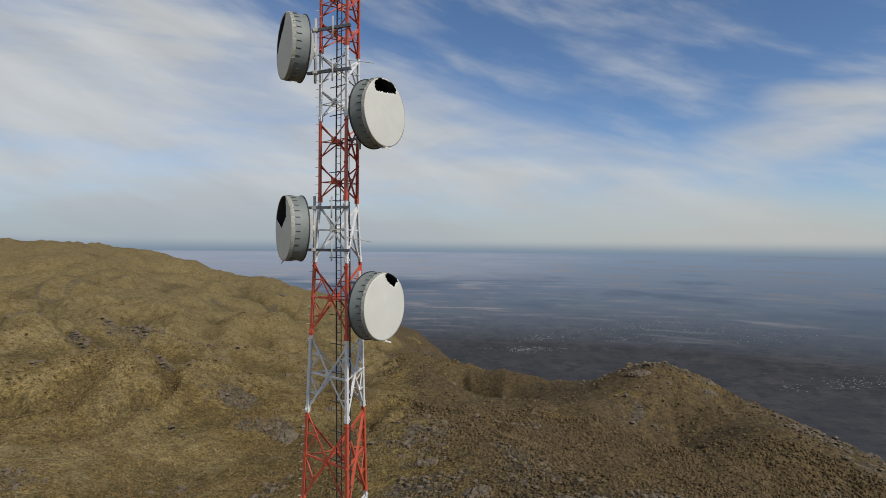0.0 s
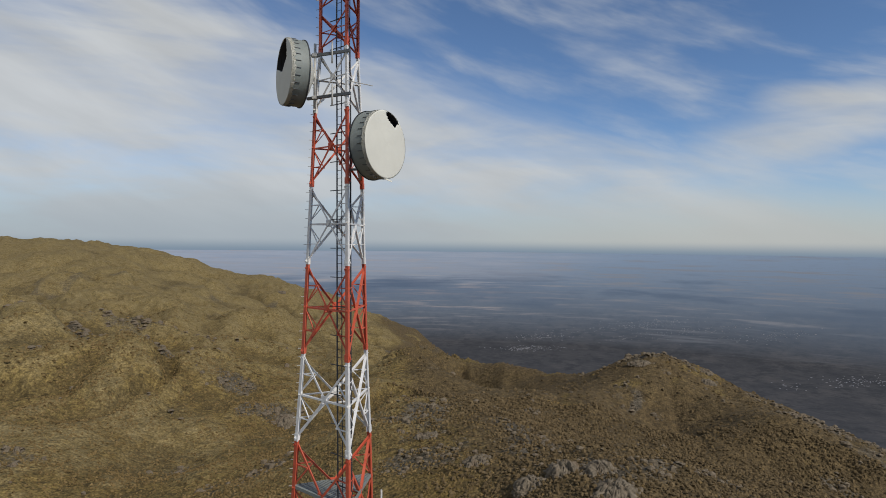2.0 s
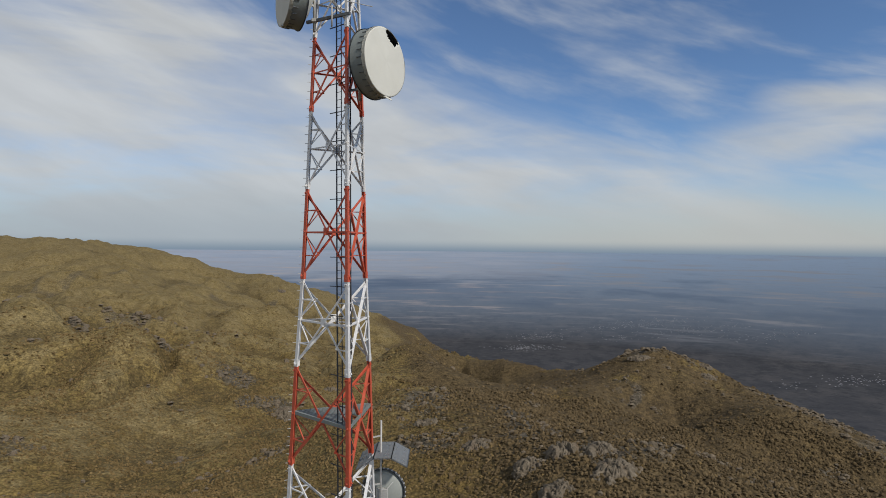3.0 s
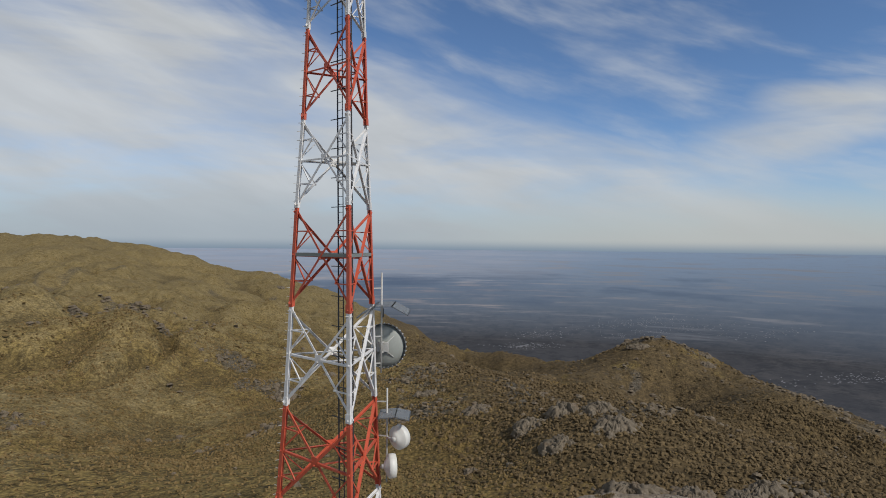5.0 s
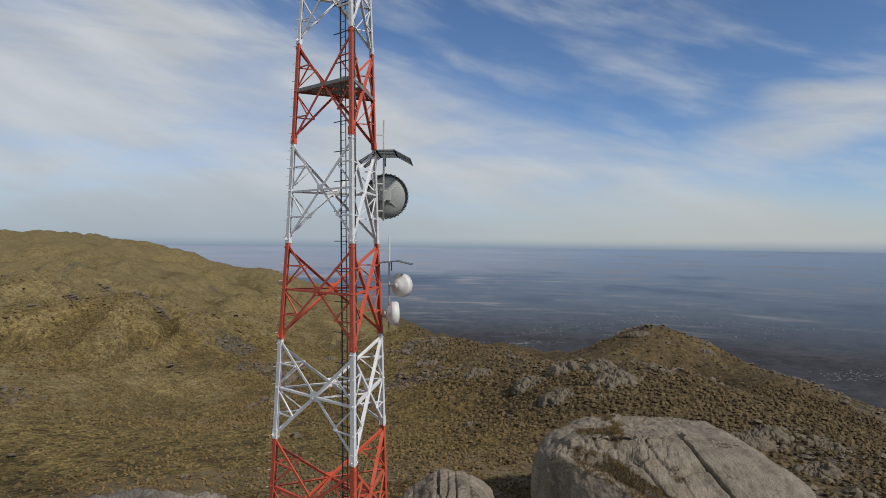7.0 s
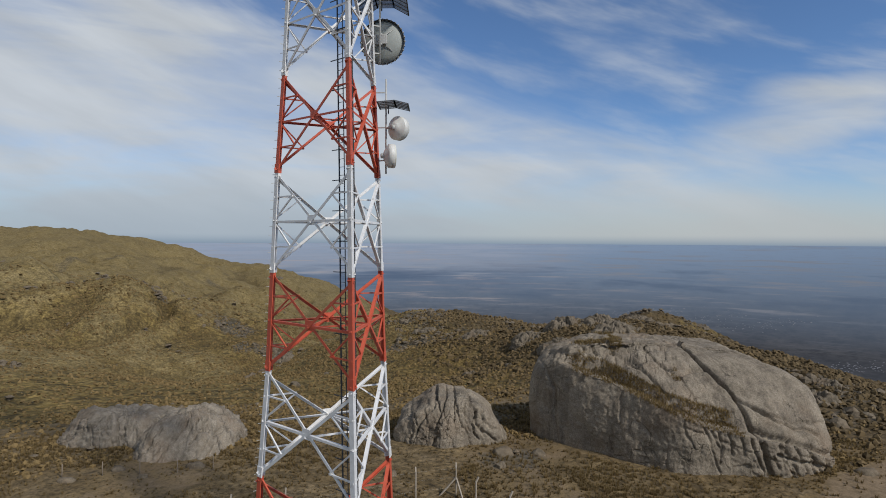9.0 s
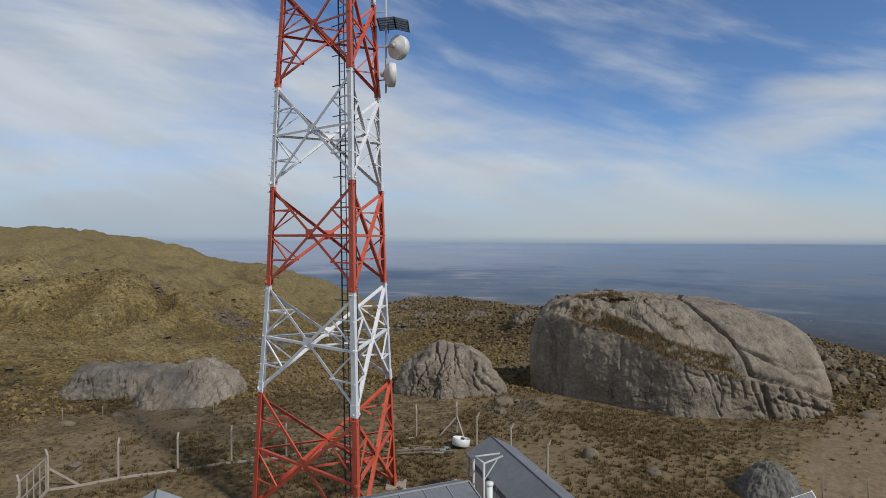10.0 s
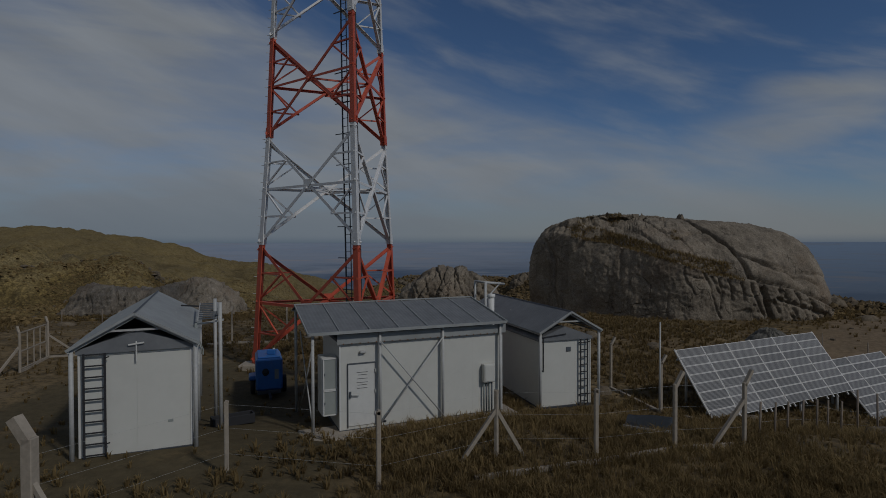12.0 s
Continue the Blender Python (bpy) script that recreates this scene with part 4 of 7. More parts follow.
GREAT_LEDGE = ((8, 7.4), (9.7, 7.2), (12.3, 6.6), (14.4, 6.3), (16.2, 5.6), (18.2, 4.7), (20.6, 3.9), (24, 3.3), (27, 2.7), (30.4, 1.3), (34, 0.4))
great_boulder = crag(
    "boulder", "huge rounded grey granite boulder with a grassy diagonal ledge", (21.0, 49.5), (12.1, 9.0), 8.9, 21, swell=0.4, na=660, nl=170, flare=0.5, boxy=0.40, square=2.6,
    top=((8.0, 4.8), (9.4, 6.2), (11.0, 7.6), (12.6, 8.3), (14.5, 8.5), (20, 8.3), (27, 7.8), (29, 7.0), (31, 5.6), (32.4, 4.0), (33.4, 2.2), (34.2, -0.5)),
    facet=((-0.68, -0.73, 7.9), (0.95, -0.3, 12.6)), ledge=GREAT_LEDGE, flutes=0.06, block_size=1.3, grit=0.06, warp=0.16,
    where=lambda x, y, z: float(smooth01(x, 20.5, 24.5) * (1 - smooth01(z + 0.35 * (x - 24), 2.4, 3.4))) * 0.5 + 0.75 * float((1 - smooth01(x, 17, 24)) * smooth01(z, 6.3, 7.2)) + 0.05,
    lines=((0.50, 0.13, ((22.0, 8.8), (22.5, 7.2), (23.0, 6.2), (23.6, 5.4), (24.0, 3.4), (24.6, 1.1), (24.8, 0.2))), (0.45, 0.12, ((24, 3.3), (27, 2.6), (30.4, 1.3), (32, 0.6))),
           (0.35, 0.11, ((23.6, 5.3), (26, 4.0), (29.5, 2.9))), (0.22, 0.08, ((24.6, 4.7), (27.4, 3.9), (30.8, 3.4))), (0.30, 0.10, ((25.2, 1.9), (30.8, 0.2))),
           (0.28, 0.09, ((18.4, 8.6), (18.8, 7.4), (20.2, 6.6), (22.6, 7.0))), (0.30, 0.10, ((15.2, 8.9), (15.9, 7.6), (17.6, 6.6), (18.6, 5.3))), (0.18, 0.08, ((20.2, 6.6), (20.6, 5.0), (20.4, 4.2))),
           (0.22, 0.09, ((12.9, 8.4), (13.4, 7.6), (12.9, 6.9))), (0.18, 0.10, ((12.6, 6.6), (11.9, 5.4))), (0.12, 0.10, ((15.2, 6.0), (14.8, 4.8), (14.8, 2.6))), (0.25, 0.09, ((9.6, 6.9), (10.4, 4.6), (10.2, 2.4), (10.6, 0.4))))
    + fractures(4, 15, 18.4, 30.5, GREAT_LEDGE, 0.28, 2.3) + fractures(9, 8, 24.5, 31.5, ((24, 2.2), (31.5, 0.9)), 0.55, 1.6) + fractures(12, 5, 11.5, 17.5, ((11, 4.4), (18, 3.6)), 0.1, 2.0, (0.05, 0.1)))
SMALL_TOP = ((-4.4, -0.2), (-3.2, 1.7), (-1.2, 3.3), (0.0, 4.0), (2.2, 3.8), (4.0, 2.9), (5.2, 1.5), (6.4, -0.6))
crag("boulder", "grey fissured granite boulder beside the huge one", (1.2, 51.2), (5.2, 4.2), 4.3, 5, na=340, nl=90, boxy=0.62, square=2.2, flutes=0.1, blocks=0.3, block_size=1.1, swell=0.6, grit=0.05, top=SMALL_TOP,
     lines=((0.25, 0.09, ((0.2, 4.2), (-0.9, 2.6), (-2.6, 0.2))), (0.25, 0.09, ((0.9, 4.2), (0.0, 2.0), (-0.3, 0))), (0.22, 0.08, ((1.4, 4.2), (2.4, 1.6), (2.9, 0))), (0.3, 0.1, ((2.6, 3.9), (3.6, 1.8), (4.9, 0.2))))
     + fractures(15, 9, -3.2, 4.6, SMALL_TOP, 0.1, 1.6))
crag("rock_outcrop", "pale granite outcrop, the higher end breaking through grass", (-21.6, 48.4), (4.6, 5.2), 3.6, 8, na=300, nl=80, boxy=1.25, mat=M_SLAB, flutes=0.22, blocks=0.55, block_size=0.75, swell=0.8, grit=0.12,
     top=((-27, 0.4), (-25, 1.6), (-22.5, 2.6), (-20, 3.4), (-18.2, 2.9), (-16.6, 0.2)), lines=fractures(21, 9, -25, -17, ((-25, 1.6), (-20, 3.2), (-17, 1.5)), -0.5, 1.5))
crag("rock_outcrop", "low flat pale granite outcrop breaking through the grass", (-28.0, 50.8), (6.8, 3.8), 3.1, 15, na=300, nl=70, boxy=1.2, mat=M_SLAB, flutes=0.2, blocks=0.7, block_size=0.8, swell=0.9, grit=0.12,
     top=((-34.5, -0.3), (-32.6, 2.3), (-31.4, 2.5), (-29, 2.0), (-25, 1.8), (-22, 0.8)), lines=fractures(23, 9, -33, -23, ((-33, 2.2), (-28, 2.1), (-23, 1.2)), 0.6, 1.2))
OUTCROPS = ((27, 78, 6.2, 4.6, 3.4), (35, 76, 5.4, 4.4, 3.2), (42, 75.5, 5.4, 4.0, 3.2), (47, 80, 4.2, 3.2, 2.0), (54, 77, 4.0, 3.0, 1.9), (31, 97, 5.6, 4.2, 3.4), (25, 108, 5.0, 4.2, 3.8), (31, 106, 4.6, 3.6, 3.4), (18, 107, 4.4, 3.4, 3.0), (21, 94, 4.0, 3.0, 2.4), (6, 95, 2.2, 1.8, 1.6), (186, 392, 6, 5, 4), (9, 124, 4.6, 3.6, 3.0), (12, 92, 1.8, 1.5, 1.2), (45, 66, 4.0, 3.0, 1.9), (-3, 150, 4.2, 3.2, 2.4),
            (141, 388, 10, 6, 3.6), (-211, 364, 6.5, 5, 5.5), (-72, 258, 6.5, 6, 6.5), (-425, 1471, 14, 10, 12), (-60, 300, 5, 5, 4), (178, 372, 7, 5, 4), (210, 300, 6, 5, 3), (168, 236, 5, 4, 2.6))
for k, (x, y, rx, ry, h) in enumerate(OUTCROPS):
    g = ground_z(x, y)
    crag("rock_outcrop", "broken grey granite outcrop breaking through the slope", (x, y), (rx, ry), g + h * 0.36, 60 + k, base=g - 0.3 * h - 1, na=150, nl=36, boxy=1.1, square=2.0, flutes=0.3, blocks=2.3, block_size=max(0.9, rx * 0.27), grit=0.2, mat=M_CRAG, group="outcrops on the slopes")
crag("gravel_mound", "grey gravel mound behind the solar panels", (18.2, 30.0), (1.9, 1.7), 1.45, 11, base=-0.9, na=160, nl=44, boxy=1.3, swell=0.25, flutes=0.0, blocks=0.5, block_size=0.16, mat=M_GRAVEL)
for k, (x, y, sx, sy, sz) in enumerate(((9.5, 34.3, 0.55, 0.45, 0.45), (5.4, 45.5, 0.9, 0.7, 0.55), (8.3, 45.2, 0.6, 0.6, 0.4), (-24.2, 41.9, 0.5, 0.4, 0.3), (-21.6, 40.6, 0.4, 0.3, 0.25), (-26.8, 40.0, 0.6, 0.4, 0.25), (-18.6, 42.6, 0.7, 0.5, 0.35), (12.6, 32.0, 0.5, 0.45, 0.3), (33.0, 42.0, 0.9, 0.7, 0.4), (13.5, 16.4, 0.5, 0.4, 0.3), (6.9, 22.9, 0.35, 0.3, 0.25), (11.5, 20.1, 0.5, 0.4, 0.3), (-3.5, 41.0, 0.5, 0.4, 0.3))):
    boulder("stone", "loose weathered granite stone lying in the grass", pose(x, y, ground_z(x, y) + 0.1 * sz), (sx, sy, sz), 40 + k, detail=3, planes=9, cracks=0, chunk=0.0, mat=M_ROCKSMALL, group="loose stones")

# ---- the lattice tower ----
TC = Vector((-4.91, 26.69, 0))
TURN = 172.66
LEVELS = [0.25, 6.1, 11.34, 16.15, 21.0, 25.7, 30.5, 35.3, 39.55, 43.9, 47.65, 51.2, 54.1, 58.0, 61.3, 66.0]
RADII = [4.33, 3.96, 3.54, 3.30, 3.05, 2.70, 2.45, 2.20, 1.90, 1.70, 1.54, 1.38, 1.14, 1.14, 1.14, 1.14]


def leg_dir(k):
    a = radians(TURN + 120 * k)
    return Vector((math.cos(a), math.sin(a), 0))


def tower_radius(z):
    return float(np.interp(z, LEVELS, RADII))


def leg_at(k, z):
    return TC + leg_dir(k) * tower_radius(z) + Vector((0, 0, z))


def build_tower():
    tower = thing("lattice_tower", "tall three-legged steel lattice tower in red and white bands", "tower", Matrix.Translation(TC))
    inv = Matrix.Translation(-TC)

    def put(name, bm, mat, label=""):
        bm.transform(inv)
        return part(name, bm, mat, tower, label)

    for i in range(len(LEVELS) - 1):
        z0, z1 = LEVELS[i], LEVELS[i + 1]
        paint = M_RED if i % 2 == 0 else M_WHITE
        colour = "red-painted" if i % 2 == 0 else "white-painted"
        s = float(np.interp(z0, [0, 20, 50], [1.0, 0.8, 0.5]))
        wl, wd, wh, ws = 0.30 * s, 0.15 * s, 0.12 * s, 0.075 * s
        for k in range(3):
            bm = bmesh.new()
            a, b = leg_at(k, z0), leg_at(k, z1)
            for q in (1, 2):
                d = (leg_at((k + q) % 3, z0) - a).normalized()
                nrm = d.cross(Vector((0, 0, 1)))
                f = Matrix((d, nrm, (b - a).normalized())).transposed()
                add_box(bm, (wl, 0.035, (b - a).length), (a + b) / 2 + d * (wl / 2), f)
            # splice plates at the joint
            for q in (1, 2):
                d = (leg_at((k + q) % 3, z0) - a).normalized()
                nrm = d.cross(Vector((0, 0, 1)))
                f = Matrix((d, nrm, (b - a).normalized())).transposed()
                add_box(bm, (wl * 1.35, 0.06, 0.55 * s), a + d * (wl * 0.62) + Vector((0, 0, 0.28 * s)), f)
            put("leg", bm, paint, f"{colour} bent-plate leg")
        subs = max(1, round((z1 - z0) / 1.6)) if i >= 12 else 1
        wd, wh = (wd, wh) if i < 12 else (wd * 0.75, wh * 0.6)
        for z0, z1 in [(z0 + (z1 - z0) * q / subs, z0 + (z1 - z0) * (q + 1) / subs) for q in range(subs)]:
            for k in range(3):
                k2 = (k + 1) % 3
                p = lambda u, z: leg_at(k, z).lerp(leg_at(k2, z), u)
                zm = (z0 + z1) / 2
                out = (TC - (leg_at(k, zm) + leg_at(k2, zm)) / 2)
                out.z = 0
                inn = out.normalized()
                w0 = (leg_at(k, z0) - leg_at(k2, z0)).length
                w1 = (leg_at(k, z1) - leg_at(k2, z1)).length
                tc = w0 / (w0 + w1)
                zc = z0 + (z1 - z0) * tc
                for ua, ub, o in ((0, 1, 0.02), (1, 0, 0.09)):
                    bm = bmesh.new()
                    add_angle(bm, p(ua, z0 + 0.12) + inn * o, p(ub, z1 - 0.12) + inn * o, wd, 0.02, inn)
                    put("diagonal_brace", bm, paint)
                bm = bmesh.new()
                add_angle(bm, p(0, zc) + inn * 0.05, p(1, zc) + inn * 0.05, wh, 0.018, inn)
                put("horizontal_brace", bm, paint)
                bm = bmesh.new()
                # gusset at the crossing and secondary struts
                c = p(0.5, zc)
                along = (leg_at(k2, zc) - leg_at(k, zc)).normalized()
                add_box(bm, (0.42 * s + 0.1, 0.03, 0.42 * s + 0.1), c + inn * 0.07, Matrix((along, inn, Vector((0, 0, 1)))).transposed())
                put("gusset_plate", bm, paint)
                for side in (0, 1):
                    for za, zb in ((z0, zc), (zc, z1)):
                        for fr in ((0.5,) if z1 - z0 > 3.2 else ()):
                            zq = za + (zb - za) * fr
                            # the diagonal's place at that height
                            u = abs(zq - zc) / (zc - z0 if zq < zc else z1 - zc) * 0.5
                            u = 0.5 - u if side == 0 else 0.5 + u
                            dgn = p(u, zq) + inn * 0.06
                            leg = p(side, zq) + inn * 0.06
                            for a, b in ((leg, dgn), (dgn, p(side, zc) + inn * 0.06)):
                                bm = bmesh.new()
                                add_bar(bm, a, b, ws, ws)
                                put("strut", bm, paint)
        # plan bracing at the mid level
        if i < 9:
            zc = (z0 + z1) / 2
            mids = [(leg_at(k, zc) + leg_at((k + 1) % 3, zc)) / 2 for k in range(3)]
            for k in range(3):
                bm = bmesh.new()
                add_bar(bm, mids[k], mids[(k + 1) % 3], ws * 1.1)
                put("plan_brace", bm, paint)
    for k in range(3):
        bm = bmesh.new()
        a = leg_at(k, 0.25)
        gz = min(ground_z(a.x, a.y), 0.1)
        add_box(bm, (1.1, 1.1, 0.6 + 0.25 - gz), a + Vector((0, 0, -(0.6 + 0.25 - gz) / 2)), bevel=0.04)
        put("footing", bm, M_CONCRETE, "pale concrete footing block")
    return tower


tower = build_tower()

# ---- ladder, cables and platform on the tower ----
def face_point(z, off, out=0.0):
    """A place on the face between the first two legs, off metres from the second leg, out metres outside the face."""
    m, l = leg_at(1, z), leg_at(0, z)
    d = (l - m).normalized()
    nrm = Vector((0, 0, 1)).cross(d)
    if nrm.dot(TC - m) > 0:
        nrm = -nrm
    nrm.z = 0
    return m + d * off + nrm.normalized() * out


def build_ladder():
    lad = thing("climbing_ladder", "dark steel ladder running up inside the tower face", "ladder", Matrix.Translation(TC))
    inv = Matrix.Translation(-TC)
    zs = [0.4] + LEVELS[1:]
    for off in (0.55, 0.87):
        bm = bmesh.new()
        add_sweep(bm, [face_point(z, off, -0.12) for z in zs], 0.034 if off > 0.6 else 0.022, 4)
        bm.transform(inv)
        part("rail", bm, M_DARKSTEEL, lad)
    bm = bmesh.new()
    a, b = face_point(10, 0.55, -0.12), face_point(10, 0.87, -0.12)
    add_tube(bm, -(b - a) / 2, (b - a) / 2, 0.013, 5)
    rung = mesh_of(bm, "rung", M_DARKSTEEL)
    z = 0.8
    while z < 65.8:
        ob = new("rung", rung)
        ob.parent = lad
        ob.location = (face_point(z, 0.55, -0.12) + face_point(z, 0.87, -0.12)) / 2 - TC
        z += 0.36
    bm = bmesh.new()
    a, b = face_point(10, 0.3, -0.14), face_point(10, 1.35, -0.14)
    add_bar(bm, -(b - a) / 2, (b - a) / 2, 0.035)
    arm = mesh_of(bm, "support_arm", M_DARKSTEEL)
    z = 1.5
    while z < 65:
        ob = new("support_arm", arm)
        ob.parent = lad
        ob.location = (face_point(z, 0.3, -0.14) + face_point(z, 1.35, -0.14)) / 2 - TC
        z += 1.35


def build_cables():
    for k, (off, dx) in enumerate(((0.10, 0.0), (0.16, 0.05), (0.22, 0.02))):
        bm = bmesh.new()
        zs = [0.6] + LEVELS[1:13] + [57.0 - 2.0 * k]
        d = (leg_at(2, 30) - leg_at(1, 30)).normalized()
        add_sweep(bm, [leg_at(1, z) + d * (0.33 + off) - leg_dir(1) * (0.1 + dx) for z in zs], 0.022, 6)
        solid("feeder_cable", bm, M_BLACK, "black coaxial feeder cable clipped along the tower leg", "cable", group="feeder cables on the tower")


def build_bolts():
    bm = bmesh.new()
    add_bar(bm, (-0.17, 0, 0), (0.02, 0, 0), 0.022)
    me = mesh_of(bm, "step_bolt", M_GALV)
    z, k = 1.6, 0
    while z < 64:
        ob = new("step_bolt", me)
        ob.parent = tower
        ob.location = leg_at(0, z) - TC
        ob.rotation_euler = (0, 0, radians(24 if k % 2 else -20))
        z += 0.42
        k += 1


def build_platform():
    z = 33.05
    pl = thing("rest_platform", "dark steel grating platform inside the tower", "platform", Matrix.Translation(TC + Vector((0, 0, z))))
    r = tower_radius(z) * 0.96
    pts = [leg_dir(k) * r for k in range(3)]
    for k in range(3):
        bm = bmesh.new()
        add_bar(bm, pts[k], pts[(k + 1) % 3], 0.06, 0.16)
        part("edge_beam", bm, M_SHROUD, pl)
    u = (pts[1] - pts[0]).normalized()
    v = (pts[2] - (pts[0] + pts[1]) / 2)
    h, w = v.length, (pts[1] - pts[0]).length
    v.normalize()
    mid = (pts[0] + pts[1]) / 2
    n = 26
    for i in range(n):
        f = (i + 0.5) / n
        if 0.25 < f < 0.42:
            half0, half1 = -w / 2 * (1 - f), w / 2 * (1 - f) - 0.75
        else:
            half0, half1 = -w / 2 * (1 - f), w / 2 * (1 - f)
        bm = bmesh.new()
        c = mid + v * (h * f) + u * ((half0 + half1) / 2)
        add_box(bm, (half1 - half0, h / n * 0.72, 0.03), c + Vector((0, 0, 0.06)), Matrix((u, v, Vector((0, 0, 1)))).transposed())
        part("slat", bm, M_SHROUD, pl)


build_ladder()
build_cables()
build_bolts()
build_platform()


# ---- dishes ----
M_SHROUDPALE = material("pale_grey_enamel", (0.27, 0.285, 0.26), rough=0.65, var=0.08)
def facing(at, n):
    """A pose whose z looks along n, with y up."""
    z = Vector(n).normalized()
    x = Vector((0, 0, 1)).cross(z).normalized()
    y = z.cross(x)
    m = Matrix((x, y, z)).transposed().to_4x4()
    m.translation = Vector(at)
    return m


def in_poly(x, y, poly):
    inside = False
    for (x0, y0), (x1, y1) in zip(poly, poly[1:] + poly[:1]):
        if (y0 > y) != (y1 > y) and x < (x1 - x0) * (y - y0) / (y1 - y0) + x0:
            inside = not inside
    return inside


def big_dish(at, n, hole, label, seed, R=1.5, depth=0.78):
    rnd = random.Random(seed)
    dish = thing("dish_antenna", label, "antenna", facing(at, n), group="large shrouded dishes on the tower")
    bm = bmesh.new()
    add_lathe(bm, [(R, 0), (R + 0.012, -0.05), (R, -0.1), (R, -depth + 0.08), (R + 0.015, -depth + 0.03), (R + 0.015, -depth), (R - 0.03, -depth)], 72, 0)
    add_lathe(bm, [(R - 0.03, -depth), (R - 0.03, 0), (R, 0)], 72, 1)
    part("shroud", bm, [M_SHROUD, M_BLACK], dish, "grey metal shroud ring, dark inside")
    bm = bmesh.new()
    add_lathe(bm, [(R + 0.05, -depth + 0.015), (R + 0.05, -depth - 0.03), (R - 0.02, -depth - 0.03), (R - 0.02, -depth + 0.015)], 72)
    part("rim", bm, M_DARKSTEEL, dish, "dark rear rim band")
    bm = bmesh.new()
    prof = [(R - 0.03, -depth - 0.0)] + [(R * f, -depth - 0.42 * (1 - f * f)) for f in (0.9, 0.75, 0.55, 0.35, 0.15)]
    add_lathe(bm, prof + [(0, -depth - 0.42)], 48, 0)
    back = [(R * 0.97, -depth - 0.035), (R * 0.62, -depth - 0.30), (R * 0.3, -depth - 0.48), (0.16, -depth - 0.54), (0.16, -depth - 0.62), (0, -depth - 0.62)]
    add_lathe(bm, back, 48, 1)
    part("reflector", bm, [M_BLACK, M_RADOME], dish, "pale bowl reflector")
    # torn fabric cover
    bm = bmesh.new()
    nr, na = 26, 96
    grid = {}
    for i in range(nr + 1):
        for j in range(na):
            r, a = R * (i / nr), 2 * math.pi * j / na
            x, y = r * math.cos(a), r * math.sin(a)
            z = 0.02 + 0.05 * (1 - (i / nr) ** 2) + 0.008 * math.sin(5 * a + seed) * (i / nr)
            grid[i, j] = bm.verts.new((x, y, z))
    for i in range(nr):
        for j in range(na):
            k = (j + 1) % na
            r, a = R * (i + 0.5) / nr, 2 * math.pi * (j + 0.5) / na
            x, y = r * math.cos(a), r * math.sin(a)
            if in_poly(x, y, hole):
                continue
            vs = (grid[i, j], grid[i + 1, j], grid[i + 1, k], grid[i, k])
            bm.faces.new(vs)
    bmesh.ops.remove_doubles(bm, verts=bm.verts, dist=0.0005)
    bmesh.ops.delete(bm, geom=[v for v in bm.verts if not v.link_faces], context="VERTS")
    bmesh.ops.solidify(bm, geom=list(bm.faces), thickness=0.006)
    part("radome", bm, M_RADOME, dish, "white fabric cover with a torn hole", smooth=True)
    # skirt folded over the edge, scalloped by its lacing
    bm = bmesh.new()
    n = 120
    top, low = [], []
    for j in range(n):
        a = 2 * math.pi * j / n
        up = in_poly(R * 0.985 * math.cos(a), R * 0.985 * math.sin(a), hole)
        w = 0.05 if up else 0.10 + 0.05 * abs(math.sin(a * 15)) + rnd.uniform(-0.02, 0.03)
        rr = R + 0.022 + rnd.uniform(0, 0.012)
        top.append(bm.verts.new(((R + 0.004) * math.cos(a), (R + 0.004) * math.sin(a), 0.024)))
        low.append(bm.verts.new((rr * math.cos(a), rr * math.sin(a), -w)))
    for j in range(n):
        k = (j + 1) % n
        bm.faces.new((top[j], top[k], low[k], low[j]))
    bmesh.ops.solidify(bm, geom=list(bm.faces), thickness=0.008)
    part("skirt", bm, M_RADOME, dish, "ragged white fabric edge")
    bm = bmesh.new()
    add_bar(bm, (0, 0, 0), (0, 0, -0.26), 0.022)
    me = mesh_of(bm, "hook", M_DARKSTEEL)
    for j in range(30):
        a = 2 * math.pi * (j + 0.5) / 30
        ob = new("hook", me)
        ob.parent = dish
        ob.location = ((R + 0.02) * math.cos(a), (R + 0.02) * math.sin(a), -0.13)
    # loose torn strip at the bottom
    bm = bmesh.new()
    add_bar(bm, (0.02, -R - 0.01, 0.0), (0.28, -R - 0.12, 0.16), 0.06, 0.02)
    add_bar(bm, (-0.25, -R + 0.02, -0.05), (0.02, -R - 0.03, 0.02), 0.04, 0.02)
    part("loose_strip", bm, M_RADOME, dish)
    return dish


N_RIGHT, N_LEFT = (0.86, -0.51, 0), (-0.87, -0.49, 0)
HOLE_D1 = [(-1.6, -0.1), (-1.25, 0.02), (0.1, 0.95), (0.4, 1.6), (-1.6, 1.6)]
HOLE_D2 = [(-0.72, 0.80), (0.72, 0.98), (0.82, 1.2), (0.5, 1.44), (-0.5, 1.44), (-0.86, 1.1)]
HOLE_D3 = [(-1.6, 0.5), (-1.3, 0.42), (-0.05, 0.0), (0.65, 0.5), (0.65, 0.95), (0.3, 1.6), (-1.6, 1.6)]
HOLE_D4 = [(0.0, 1.36), (0.12, 1.12), (0.62, 0.84), (0.95, 1.12), (0.6, 1.42), (0.1, 1.48)]
C1, C2, C3, C4 = Vector((-7.37, 25.6, 61.2)), Vector((-2.6, 24.6, 57.93)), Vector((-7.36, 25.6, 52.8)), Vector((-2.55, 24.6, 49.32))
big_dish(C1, N_LEFT, HOLE_D1, "large grey shrouded dish with torn white cover facing away", 1)
